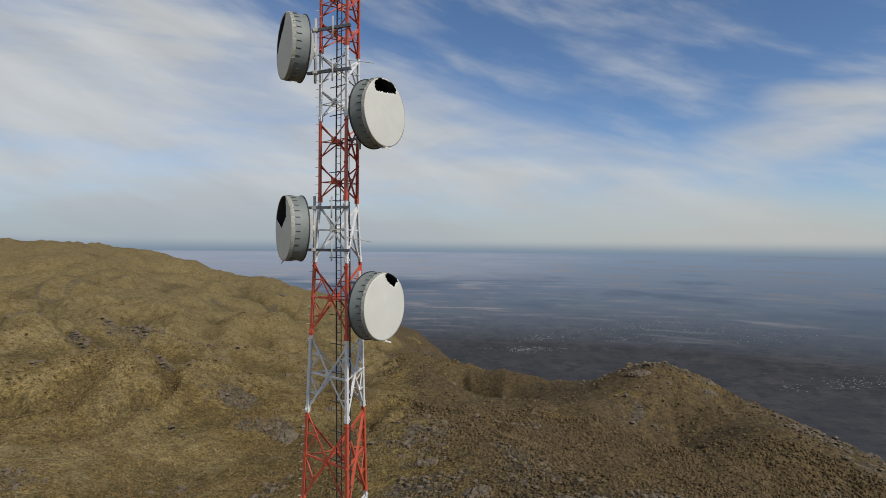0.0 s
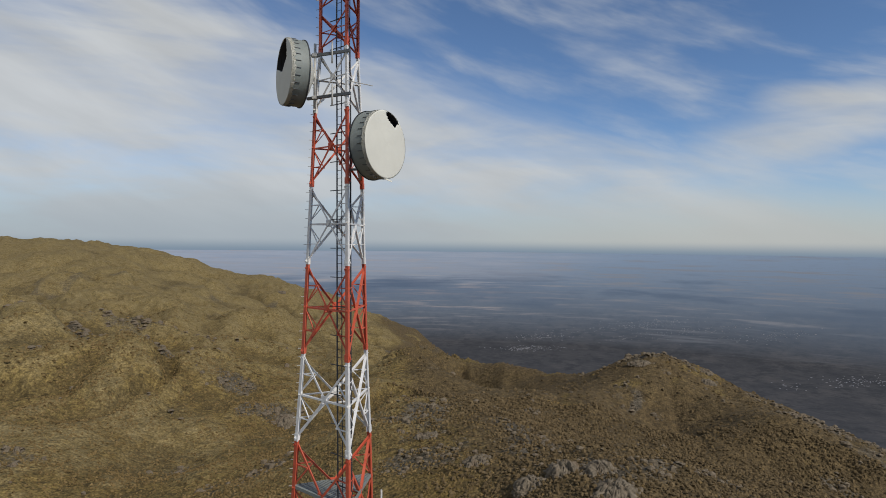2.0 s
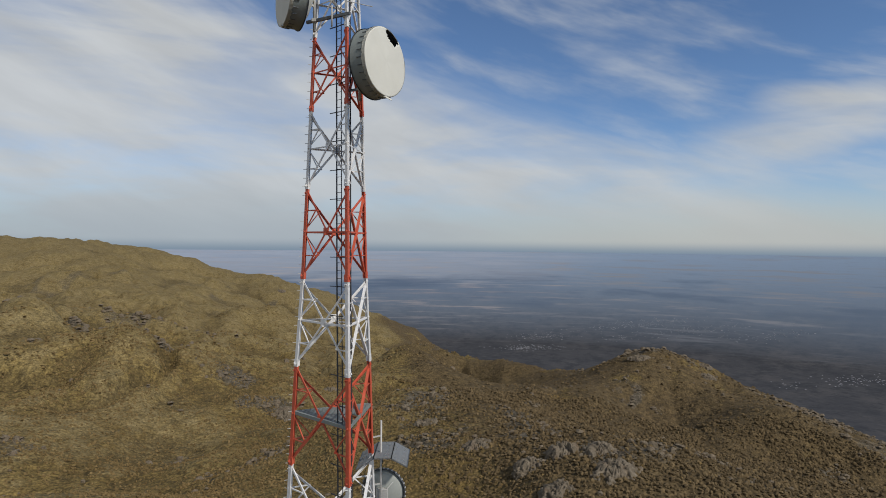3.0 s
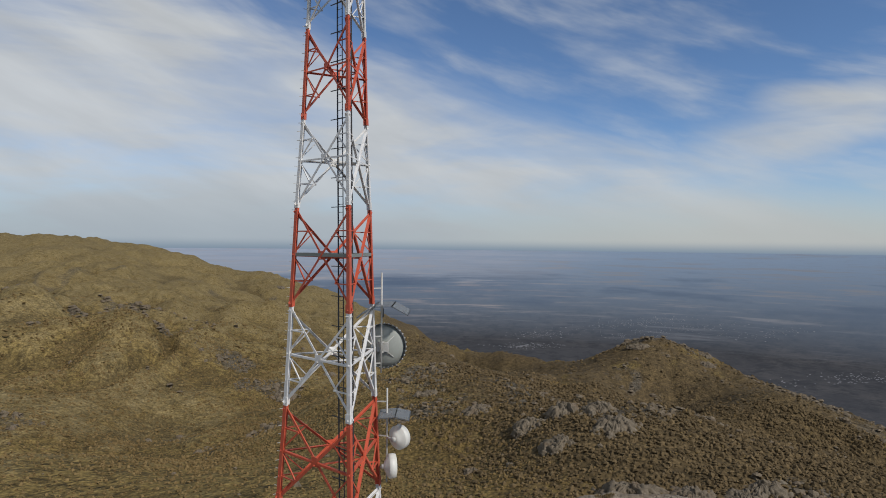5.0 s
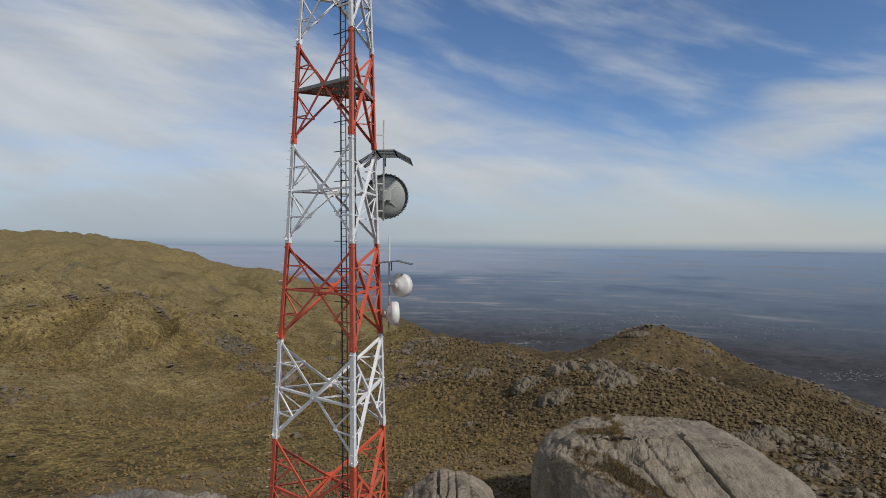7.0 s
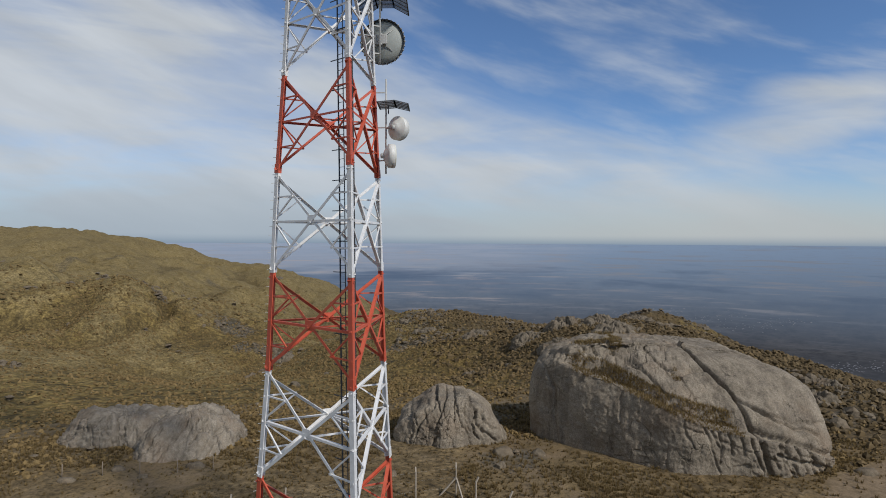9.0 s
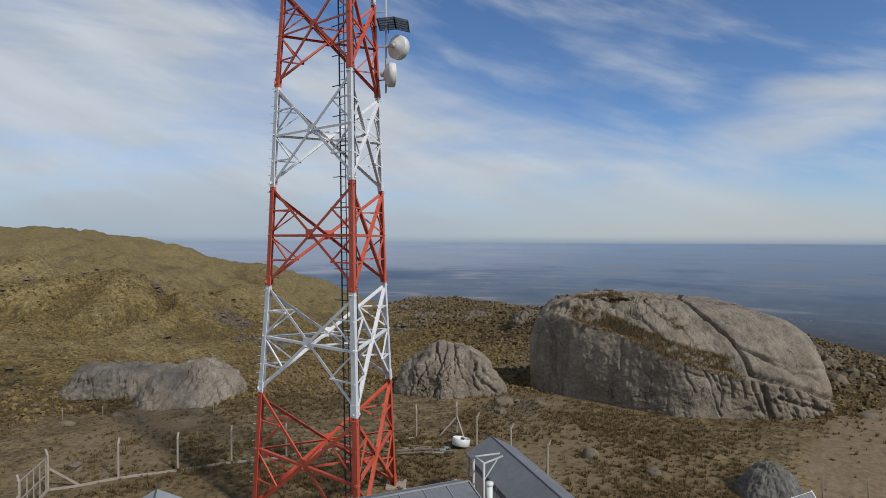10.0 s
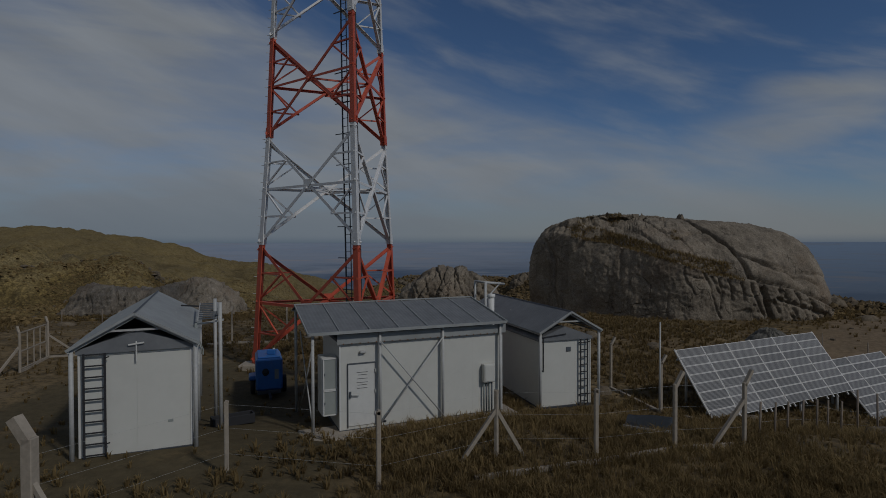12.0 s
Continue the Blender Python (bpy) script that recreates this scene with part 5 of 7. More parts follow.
big_dish(C2, N_RIGHT, HOLE_D2, "large grey shrouded dish, white cover torn open at its top", 2)
big_dish(C3, N_LEFT, HOLE_D3, "large grey shrouded dish with a wide dark tear", 3)
big_dish(C4, N_RIGHT, HOLE_D4, "large grey shrouded dish, white cover with a small tear", 4)


def dish_mount(c, n, left):
    """Pole, collars and cross bars that hold a large dish to the legs."""
    n = Vector(n).normalized()
    back = c - n * 1.38
    leg = 0 if left else 1
    L = leg_at(leg, c.z)
    mt = thing("dish_mount", "dark galvanised pole and cross bars holding a large dish", "bracket", Matrix.Translation(back), group="dish mounts")
    inv = Matrix.Translation(-back)

    def put(name, bm):
        bm.transform(inv)
        part(name, bm, M_GALV if name != "cross_bar" else M_DARKGALV, mt)

    pole = back - n * 0.06
    bm = bmesh.new()
    add_tube(bm, pole + Vector((0, 0, -1.5)), pole + Vector((0, 0, 1.55)), 0.065, 10)
    put("pole", bm)
    for dz in (-1.0, 1.0):
        bm = bmesh.new()
        h = Vector((0, 0, dz))
        if left:
            far = leg_at(1, c.z + dz)
            far.z = c.z + dz
            d = (far - pole - h).normalized()
            add_bar(bm, pole + h - d * 0.45, far + d * 0.15, 0.11, 0.13)
            put("cross_bar", bm)
            bm = bmesh.new()
            mid = (pole + h).lerp(far, 0.55)
            add_tube(bm, mid + Vector((0, -0.09, -0.5)), mid + Vector((0, -0.09, 0.5)), 0.04, 8)
            put("upright", bm)
        else:
            a, b = leg_at(1, c.z + dz), leg_at(2, c.z + dz)
            add_bar(bm, pole + h, a.lerp(b, 0.1), 0.1, 0.1)
            put("cross_bar", bm)
            bm = bmesh.new()
            add_bar(bm, pole + h, a.lerp(b, 0.75), 0.08, 0.08)
            put("stay", bm)
        bm = bmesh.new()
        add_box(bm, (0.24, 0.24, 0.16), pole + h, bevel=0.02)
        put("clamp", bm)
    bm = bmesh.new()
    for dz in (-0.35, 0.35):
        add_bar(bm, pole + Vector((0, 0, dz)), c - n * 1.2 + Vector((0, 0, dz * 0.6)), 0.09)
    put("dish_bracket", bm)
    bm = bmesh.new()
    side = Vector((-n.y, n.x, 0)) * (1 if left else -1)
    add_tube(bm, c - n * 0.8 + side * 0.9 + Vector((0, 0, -0.5)), L, 0.025, 6)
    put("side_strut", bm)


M_DARKGALV = material("dull_zinc_steel", (0.115, 0.125, 0.135), rough=0.6, metal=0.5, var=0.2, grain=10)
dish_mount(C1, N_LEFT, True)
dish_mount(C3, N_LEFT, True)
dish_mount(C2, N_RIGHT, False)
dish_mount(C4, N_RIGHT, False)
bm = bmesh.new()
add_tube(bm, leg_at(1, 52.4), leg_at(1, 52.4) + Vector((1.15, 0.1, -0.2)), 0.022, 6)
solid("side_rod", bm, M_GALV, "thin galvanised rod sticking out of the tower", "rod", group="thin rods on the tower")
bm = bmesh.new()
add_tube(bm, leg_at(1, 60.6), leg_at(1, 60.6) + Vector((1.2, 0.1, -0.1)), 0.022, 6)
solid("side_rod", bm, M_GALV, "thin galvanised rod sticking out of the tower", "rod", group="thin rods on the tower")


def open_dish():
    """The middle dish, seen from behind."""
    c = Vector((-2.95, 29.45, 28.2))
    d = thing("dish_antenna", "grey open dish seen from behind with bolted rim", "antenna", facing(c, (0.12, 1, 0.0)))
    R = 1.14
    bm = bmesh.new()
    add_lathe(bm, [(0.0, -0.36), (R * 0.4, -0.31), (R * 0.75, -0.17), (R, 0.0), (R, 0.02), (R * 0.75, -0.14), (R * 0.4, -0.28), (0.0, -0.33)], 64)
    part("reflector", bm, M_SHROUDPALE, d)
    bm = bmesh.new()
    add_lathe(bm, [(R - 0.02, 0.03), (R + 0.03, 0.03), (R + 0.03, -0.16), (R, -0.16), (R - 0.01, 0.0), (R - 0.02, 0.03)], 64)
    part("rim", bm, M_DARKSTEEL, d, "dark rim band")
    bm = bmesh.new()
    add_box(bm, (0.09, 0.07, 0.12), (0, 0, 0), bevel=0.01)
    me = mesh_of(bm, "rim_clip", M_GALV)
    for j in range(32):
        a = 2 * math.pi * j / 32
        ob = new("rim_clip", me)
        ob.parent = d
        ob.location, ob.rotation_euler = ((R + 0.03) * math.cos(a), (R + 0.03) * math.sin(a), -0.07), (0, 0, a)
    bm = bmesh.new()
    add_box(bm, (0.62, 0.5, 0.14), (0, 0, -0.42), bevel=0.02)
    part("back_plate", bm, M_GALV, d)
    for sx in (-0.25, 0.25):
        for sy in (-0.25, 0.25):
            bm = bmesh.new()
            add_bar(bm, (sx, sy, -0.42), (sx * 2.2, sy * 2.2, -0.2), 0.04)
            part("back_strut", bm, M_GALV, d)
    pp = thing("antenna_pole", "galvanised pole clamped to the tower leg", "pole", Matrix.Translation((-3.05, 28.85, 26.9)), group="antenna poles")
    bm = bmesh.new()
    add_tube(bm, (0, 0, 0), (0, 0, 5.2), 0.05, 10)
    part("tube", bm, M_GALV, pp)
    for z in (0.5, 1.9, 4.4):
        bm = bmesh.new()
        t = leg_at(2, 26.9 + z) - Vector((-3.05, 28.85, 26.9))
        add_bar(bm, (0, 0, z), t, 0.06)
        part("arm", bm, M_GALV, pp)
    bm = bmesh.new()
    for dz in (-0.25, 0.25):
        add_bar(bm, (0, 0, 1.3 + dz), (0.1, 0.25, 1.3 + dz), 0.08)
    part("dish_bracket", bm, M_GALV, pp)
    p2 = thing("antenna_pole", "galvanised pole clamped to the tower leg", "pole", Matrix.Translation((-2.72, 28.85, 21.2)), group="antenna poles")
    bm = bmesh.new()
    add_tube(bm, (0, 0, 0), (0, 0, 4.9), 0.045, 10)
    part("tube", bm, M_GALV, p2)
    for z in (0.7, 2.4, 4.2):
        bm = bmesh.new()
        add_bar(bm, (0, 0, z), leg_at(2, 21.2 + z) - Vector((-2.72, 28.85, 21.2)), 0.055)
        part("arm", bm, M_GALV, p2)


open_dish()


def wire_mesh(name, tone, open_part):
    """Fine wire mesh: too fine to model, part of the light goes straight through."""
    m = bpy.data.materials.new(name)
    m.use_nodes = True
    nt = m.node_tree
    bsdf = nt.nodes["Principled BSDF"]
    n = nt.nodes.new("ShaderNodeTexNoise")
    n.inputs["Scale"].default_value = 3.0
    r = nt.nodes.new("ShaderNodeMapRange")
    nt.links.new(n.outputs["Fac"], r.inputs[0])
    r.inputs[3].default_value, r.inputs[4].default_value = open_part - 0.15, open_part + 0.15
    bsdf.inputs["Base Color"].default_value = (*tone, 1)
    bsdf.inputs["Roughness"].default_value = 0.6
    tr, ms = nt.nodes.new("ShaderNodeBsdfTransparent"), nt.nodes.new("ShaderNodeMixShader")
    nt.links.new(r.outputs[0], ms.inputs[0])
    nt.links.new(bsdf.outputs[0], ms.inputs[1])
    nt.links.new(tr.outputs[0], ms.inputs[2])
    nt.links.new(ms.outputs[0], nt.nodes["Material Output"].inputs["Surface"])
    return m


M_MESH = wire_mesh("grey_wire_mesh", (0.22, 0.235, 0.24), 0.45)


def ice_shield(at, halves, size, label):
    """A slatted canopy of three bent panels over a dish."""
    sh = thing("ice_shield", label, "canopy", Matrix.Translation(at), group="ice shields on the tower")
    for (x0, z0), (x1, z1) in halves:
        for k in range(6):
            bm = bmesh.new()
            y = -size / 2 + size * k / 5
            add_bar(bm, (x0, y, z0), (x1, y, z1), 0.045, 0.03)
            part("slat", bm, M_DARKGALV, sh)
        for x, z in ((x0, z0), (x1, z1)):
            bm = bmesh.new()
            add_bar(bm, (x, -size / 2, z), (x, size / 2, z), 0.06)
            part("cross_bar", bm, M_DARKGALV, sh)
        bm = bmesh.new()
        d = Vector((x1 - x0, 0, z1 - z0))
        add_box(bm, (size * 0.98, d.length * 0.96, 0.012), (Vector((x0, 0, z0 + 0.03)) + Vector((x1, 0, z1 + 0.03))) / 2, Matrix((Vector((0, 1, 0)), d.normalized(), Vector((0, 1, 0)).cross(d.normalized()))).transposed())
        part("mesh_sheet", bm, M_MESH, sh, "grey wire mesh panel")
    bm = bmesh.new()
    add_bar(bm, (0, 0, 0.0), (0.0, 0.0, -0.45), 0.06)
    part("bracket", bm, M_DARKGALV, sh)


ice_shield((-3.0, 29.2, 30.2), [((-1.2, -0.35), (-0.35, 0.2)), ((-0.35, 0.2), (0.55, 0.22)), ((0.55, 0.22), (1.35, -0.2))], 2.4, "slatted grey ice shield over the open dish")
ice_shield((-2.6, 28.85, 24.75), [((-0.5, -0.02), (0.35, 0.06)), ((0.35, 0.06), (1.05, -0.1))], 1.6, "small slatted ice shield over the drum antennas")


def drum(at, n, label, R=0.6):
    d = thing("drum_antenna", label, "antenna", facing(at, n), group="small drum antennas")
    bm = bmesh.new()
    add_lathe(bm, [(0, 0.06), (R * 0.7, 0.045), (R * 0.97, 0.01), (R, -0.03), (R, -0.06)], 48)
    part("radome", bm, M_RADOME, d, "white front cover", smooth=True)
    bm = bmesh.new()
    add_lathe(bm, [(R - 0.01, -0.05), (R + 0.012, -0.06), (R + 0.012, -0.34), (R - 0.02, -0.36)], 48)
    part("shroud", bm, M_PANELW, d)
    bm = bmesh.new()
    add_lathe(bm, [(R - 0.01, -0.35), (R * 0.8, -0.44), (R * 0.5, -0.52), (R * 0.45, -0.56), (0.12, -0.6), (0, -0.6)], 48)
    part("back", bm, M_PANELW, d)
    bm = bmesh.new()
    add_lathe(bm, [(0.13, -0.58), (0.13, -0.72), (0.08, -0.74), (0, -0.74)], 24)
    part("hub", bm, M_GALV, d)
    bm = bmesh.new()
    inv = facing(at, n).inverted()
    add_bar(bm, inv @ (Vector(at) - Vector(n).normalized() * 0.7), inv @ Vector((-2.72, 28.85, at[2])), 0.08)
    part("bracket", bm, M_GALV, d)


M_PANELW = material("white_antenna_paint", (0.59, 0.58, 0.535), rough=0.5, var=0.08, grain=4, dirt=0.15, dirt_color=(0.35, 0.34, 0.32))
drum((-1.95, 29.0, 23.55), (0.62, 0.78, 0), "small white drum antenna seen from behind")
drum((-2.25, 28.75, 22.1), (0.96, 0.2, 0), "small white drum antenna seen from its side")

# ---- equipment shelters ----
M_RUST = material("rusty_fixing", (0.16, 0.075, 0.04), rough=0.9)
M_ROOFDARK = material("dark_weathered_zinc", (0.150, 0.155, 0.158), rough=0.75, metal=0.0, var=0.25, grain=4, stain=0.8, bump=0.05, dirt=0.25, dirt_color=(0.2, 0.2, 0.2))


def tube_part(name, a, b, r, parent, mat=None, n=10, label=""):
    bm = bmesh.new()
    add_tube(bm, a, b, r, n)
    return part(name, bm, mat or M_GALV, parent, label)


def bar_part(name, a, b, w, h, parent, mat=None, label=""):
    bm = bmesh.new()
    add_bar(bm, a, b, w, h)
    return part(name, bm, mat or M_GALV, parent, label)


def box_part(name, size, at, parent, mat, bevel=0.008, label="", turn=None):
    bm = bmesh.new()
    add_box(bm, size, at, turn, bevel=bevel)
    return part(name, bm, mat, parent, label)


def corrugated(a, b, c, pitch=0.16, amp=0.016):
    """A ribbed sheet from the edge a-b down to c beside a; ribs run from a to c."""
    a, b, c = Vector(a), Vector(b), Vector(c)
    u, v = b - a, c - a
    nrm = u.cross(v).normalized()
    if nrm.z < 0:
        nrm = -nrm
    n = int(u.length / pitch) * 2
    bm = bmesh.new()
    cols = []
    for i in range(n + 1):
        f = i / n
        off = nrm * (amp if i % 2 else -amp)
        p = [a + u * f + off, a + u * f + v + off]
        q = [x - nrm * 0.012 for x in p]
        cols.append([bm.verts.new(x) for x in (*p, *reversed(q))])
    for p, q in zip(cols, cols[1:]):
        for k in range(4):
            bm.faces.new((p[k], p[(k + 1) % 4], q[(k + 1) % 4], q[k]))
    bm.faces.new(cols[0])
    bm.faces.new(cols[-1][::-1])
    return bm


def wall_panels(house, w, d, h, skip_front=()):
    """White sandwich panels round a box, with narrow joints."""
    t = 0.06

    def run(name, length, at, turn):
        n = max(1, round(length / 1.15))
        for i in range(n):
            bm = bmesh.new()
            add_box(bm, (length / n - 0.0015, t, h), ((i + 0.5) * length / n, 0, h / 2))
            bm.transform(Matrix.Translation(at) @ turn)
            part(name, bm, M_PANEL, house)

    run("front_panel", w, (0, t / 2, 0), Matrix.Identity(4))
    run("back_panel", w, (0, d - t / 2, 0), Matrix.Identity(4))
    quarter = Matrix.Rotation(radians(90), 4, "Z")
    run("side_panel", d - 2 * t - 0.004, (t / 2, t + 0.002, 0), quarter)
    run("side_panel", d - 2 * t - 0.004, (w - t / 2, t + 0.002, 0), quarter)
    for x in (-0.012, w + 0.012):
        for y in (-0.012, d + 0.012):
            box_part("corner_trim", (0.05, 0.05, h), (x + (0.02 if x < 0 else -0.02), y + (0.02 if y < 0 else -0.02), h / 2), house, M_PANELW, 0.004)
    box_part("skid", (w + 0.04, d + 0.04, 0.12), (w / 2, d / 2, -0.065), house, M_DARKSTEEL, 0.01, "dark steel skid frame")


def shelter_lamp(house, at):
    box_part("wall_lamp", (0.2, 0.1, 0.09), at, house, M_GALV, 0.02, "oval grey bulkhead lamp")


def wall_ladder(parent, x, w, y, z0, z1, step=0.28):
    lad = thing("wall_ladder", "black steel ladder fixed to the shelter wall", "ladder", parent.matrix_world @ Matrix.Translation((x, y, 0)), group="shelter ladders")
    for s in (0, w):
        bar_part("rail", (s, 0, z0), (s, 0, z1), 0.035, 0.05, lad, M_BLACK)
    z = z0 + 0.12
    while z < z1 + 0.02:
        bar_part("rung", (0, 0, z), (w, 0, z), 0.032, 0.032, lad, M_BLACK)
        z += step
    for z in (z0 + 0.35, z1 - 0.15):
        for s in (0, w):
            bar_part("bracket", (s, 0, z), (s, -y if y < 0 else 0.12, z), 0.03, 0.03, lad, M_BLACK)
        bar_part("bracket", (w, -0.01, z + 0.02), (w + 0.1, -0.06, z + 0.06), 0.03, 0.03, lad, M_BLACK)


def gable_shelter(at, w, d, h, cx0, cx1, cd, eave, ridge, label, front=-0.2, zinc=None):
    """A white box under a free-standing gabled tin canopy on pipe posts."""
    house = thing("equipment_shelter", label, "shelter", at, group="equipment shelters")
    wall_panels(house, w, d, h)
    mid = (cx0 + cx1) / 2
    # the box's own low roof
    bm = bmesh.new()
    top = [bm.verts.new(p) for p in ((-0.06, -0.06, h + 0.004), (w / 2, -0.06, h + 0.42), (w + 0.06, -0.06, h + 0.004), (w + 0.06, d + 0.06, h + 0.004), (w / 2, d + 0.06, h + 0.42), (-0.06, d + 0.06, h + 0.004))]
    low = [bm.verts.new(v.co - Vector((0, 0, 0.516 if k in (1, 4) else 0.1))) for k, v in enumerate(top)]
    bm.faces.new((top[0], top[1], top[4], top[5]))
    bm.faces.new((top[1], top[2], top[3], top[4]))
    bm.faces.new((low[0], low[5], low[4], low[1]))
    bm.faces.new((low[1], low[4], low[3], low[2]))
    for k in range(6):
        j = (k + 1) % 6
        bm.faces.new((top[k], low[k], low[j], top[j]))
    part("box_roof", bm, M_ROOFDARK, house, "dark grey low roof of the box")
    # canopy
    for y in (front + 0.1, cd / 2, cd - 0.15):
        for x in (cx0 + 0.04, cx1 - 0.04):
            tube_part("post", (x, y, -0.35), (x, y, eave - 0.02), 0.055, house)
        for x in (cx0, cx1):
            bar_part("rafter", (x, y, eave - 0.10), (mid, y, ridge - 0.10), 0.05, 0.07, house)
        bar_part("tie_beam", (mid - (cx1 - cx0) * 0.27, y, eave + (ridge - eave) * 0.46), (mid + (cx1 - cx0) * 0.27, y, eave + (ridge - eave) * 0.46), 0.04, 0.05, house)
    for x, z in ((cx0, eave), (mid, ridge), (cx1, eave)):
        bar_part("purlin", (x, front, z - 0.09), (x, cd, z - 0.09), 0.05, 0.05, house)
    part("roof_sheet", corrugated((mid, front, ridge), (mid, cd, ridge), (cx0 - 0.06, front, eave - 0.03), 0.14, 0.0028), zinc or M_ROOF, house, "grey corrugated roof slope")
    part("roof_sheet", corrugated((mid, front, ridge), (mid, cd, ridge), (cx1 + 0.06, front, eave - 0.03), 0.14, 0.0028), zinc or M_ROOF, house, "grey corrugated roof slope")
    bm = bmesh.new()
    for s in (-1, 1):
        add_box(bm, (0.035, cd - front, 0.012), (mid + s * 0.015, (cd + front) / 2, ridge + 0.012), Matrix.Rotation(s * math.atan2(ridge - eave, mid - cx0), 3, "Y"))
    part("ridge_cap", bm, M_DARKGALV, house)
    # fascia strips on the front gable
    for x in (cx0 - 0.05, cx1 + 0.05):
        bar_part("gable_trim", (x, front - 0.02, eave - 0.05), (mid, front - 0.02, ridge - 0.02), 0.03, 0.07, house, M_ROOF)
    # front panel fittings: joint line, warning plates, door bar
    box_part("panel_joint", (w, 0.006, 0.012), (w / 2, -0.004, h - 0.16), house, M_DARKGALV, 0)
    box_part("small_plate", (0.13, 0.008, 0.07), (w * 0.8, -0.006, h * 0.26), house, M_SHROUDPALE, 0)
    return house


LB = Matrix.Translation((-9.0, 13.65, 0.87)) @ Matrix.Rotation(radians(22), 4, "Z")
shed_l = gable_shelter(LB, 2.56, 5.4, 2.7, -0.18, 2.70, 6.5, 2.78, 3.6, "white shelter under a grey gabled tin canopy, black ladder in front")
wall_ladder(shed_l, 0.12, 0.46, -0.1, -0.05, 2.62)
bar_part("hanger", (1.28, -0.08, 2.86), (1.28, -0.08, 2.35), 0.03, 0.03, shed_l, M_PANELW)
bar_part("hanger", (1.1, -0.1, 2.78), (1.46, -0.1, 2.82), 0.035, 0.035, shed_l, M_PANELW)
box_part("junction_box", (0.12, 0.2, 0.5), (2.66, 0.25, 2.35), shed_l, M_PANELW)
box_part("junction_box", (0.1, 0.14, 0.3), (2.7, 0.12, 1.95), shed_l, M_GALV)
RB = Matrix.Translation((3.72, 20.45, 0.02)) @ Matrix.Rotation(radians(17), 4, "Z")
shed_r = gable_shelter(RB, 2.2, 6.6, 2.58, -0.03, 2.56, 7.6, 2.86, 3.58, "white shelter under a dark grey gabled canopy with black ladder", zinc=M_ROOFDARK)
wall_ladder(shed_r, 1.72, 0.3, -0.1, 0.0, 2.5)
box_part("vent_grille", (0.2, 0.02, 0.18), (1.25, -0.012, 2.12), shed_r, M_DARKGALV)
bar_part("latch_bar", (0.16, -0.06, 1.35), (0.16, -0.06, 2.6), 0.035, 0.035, shed_r, M_BLACK)
bar_part("latch_bar", (0.16, -0.06, 1.35), (0.06, -0.06, 1.4), 0.05, 0.05, shed_r, M_BLACK)
bar_part("latch_bar", (0.06, -0.08, 2.62), (1.1, -0.08, 2.72), 0.035, 0.035, shed_r, M_BLACK)


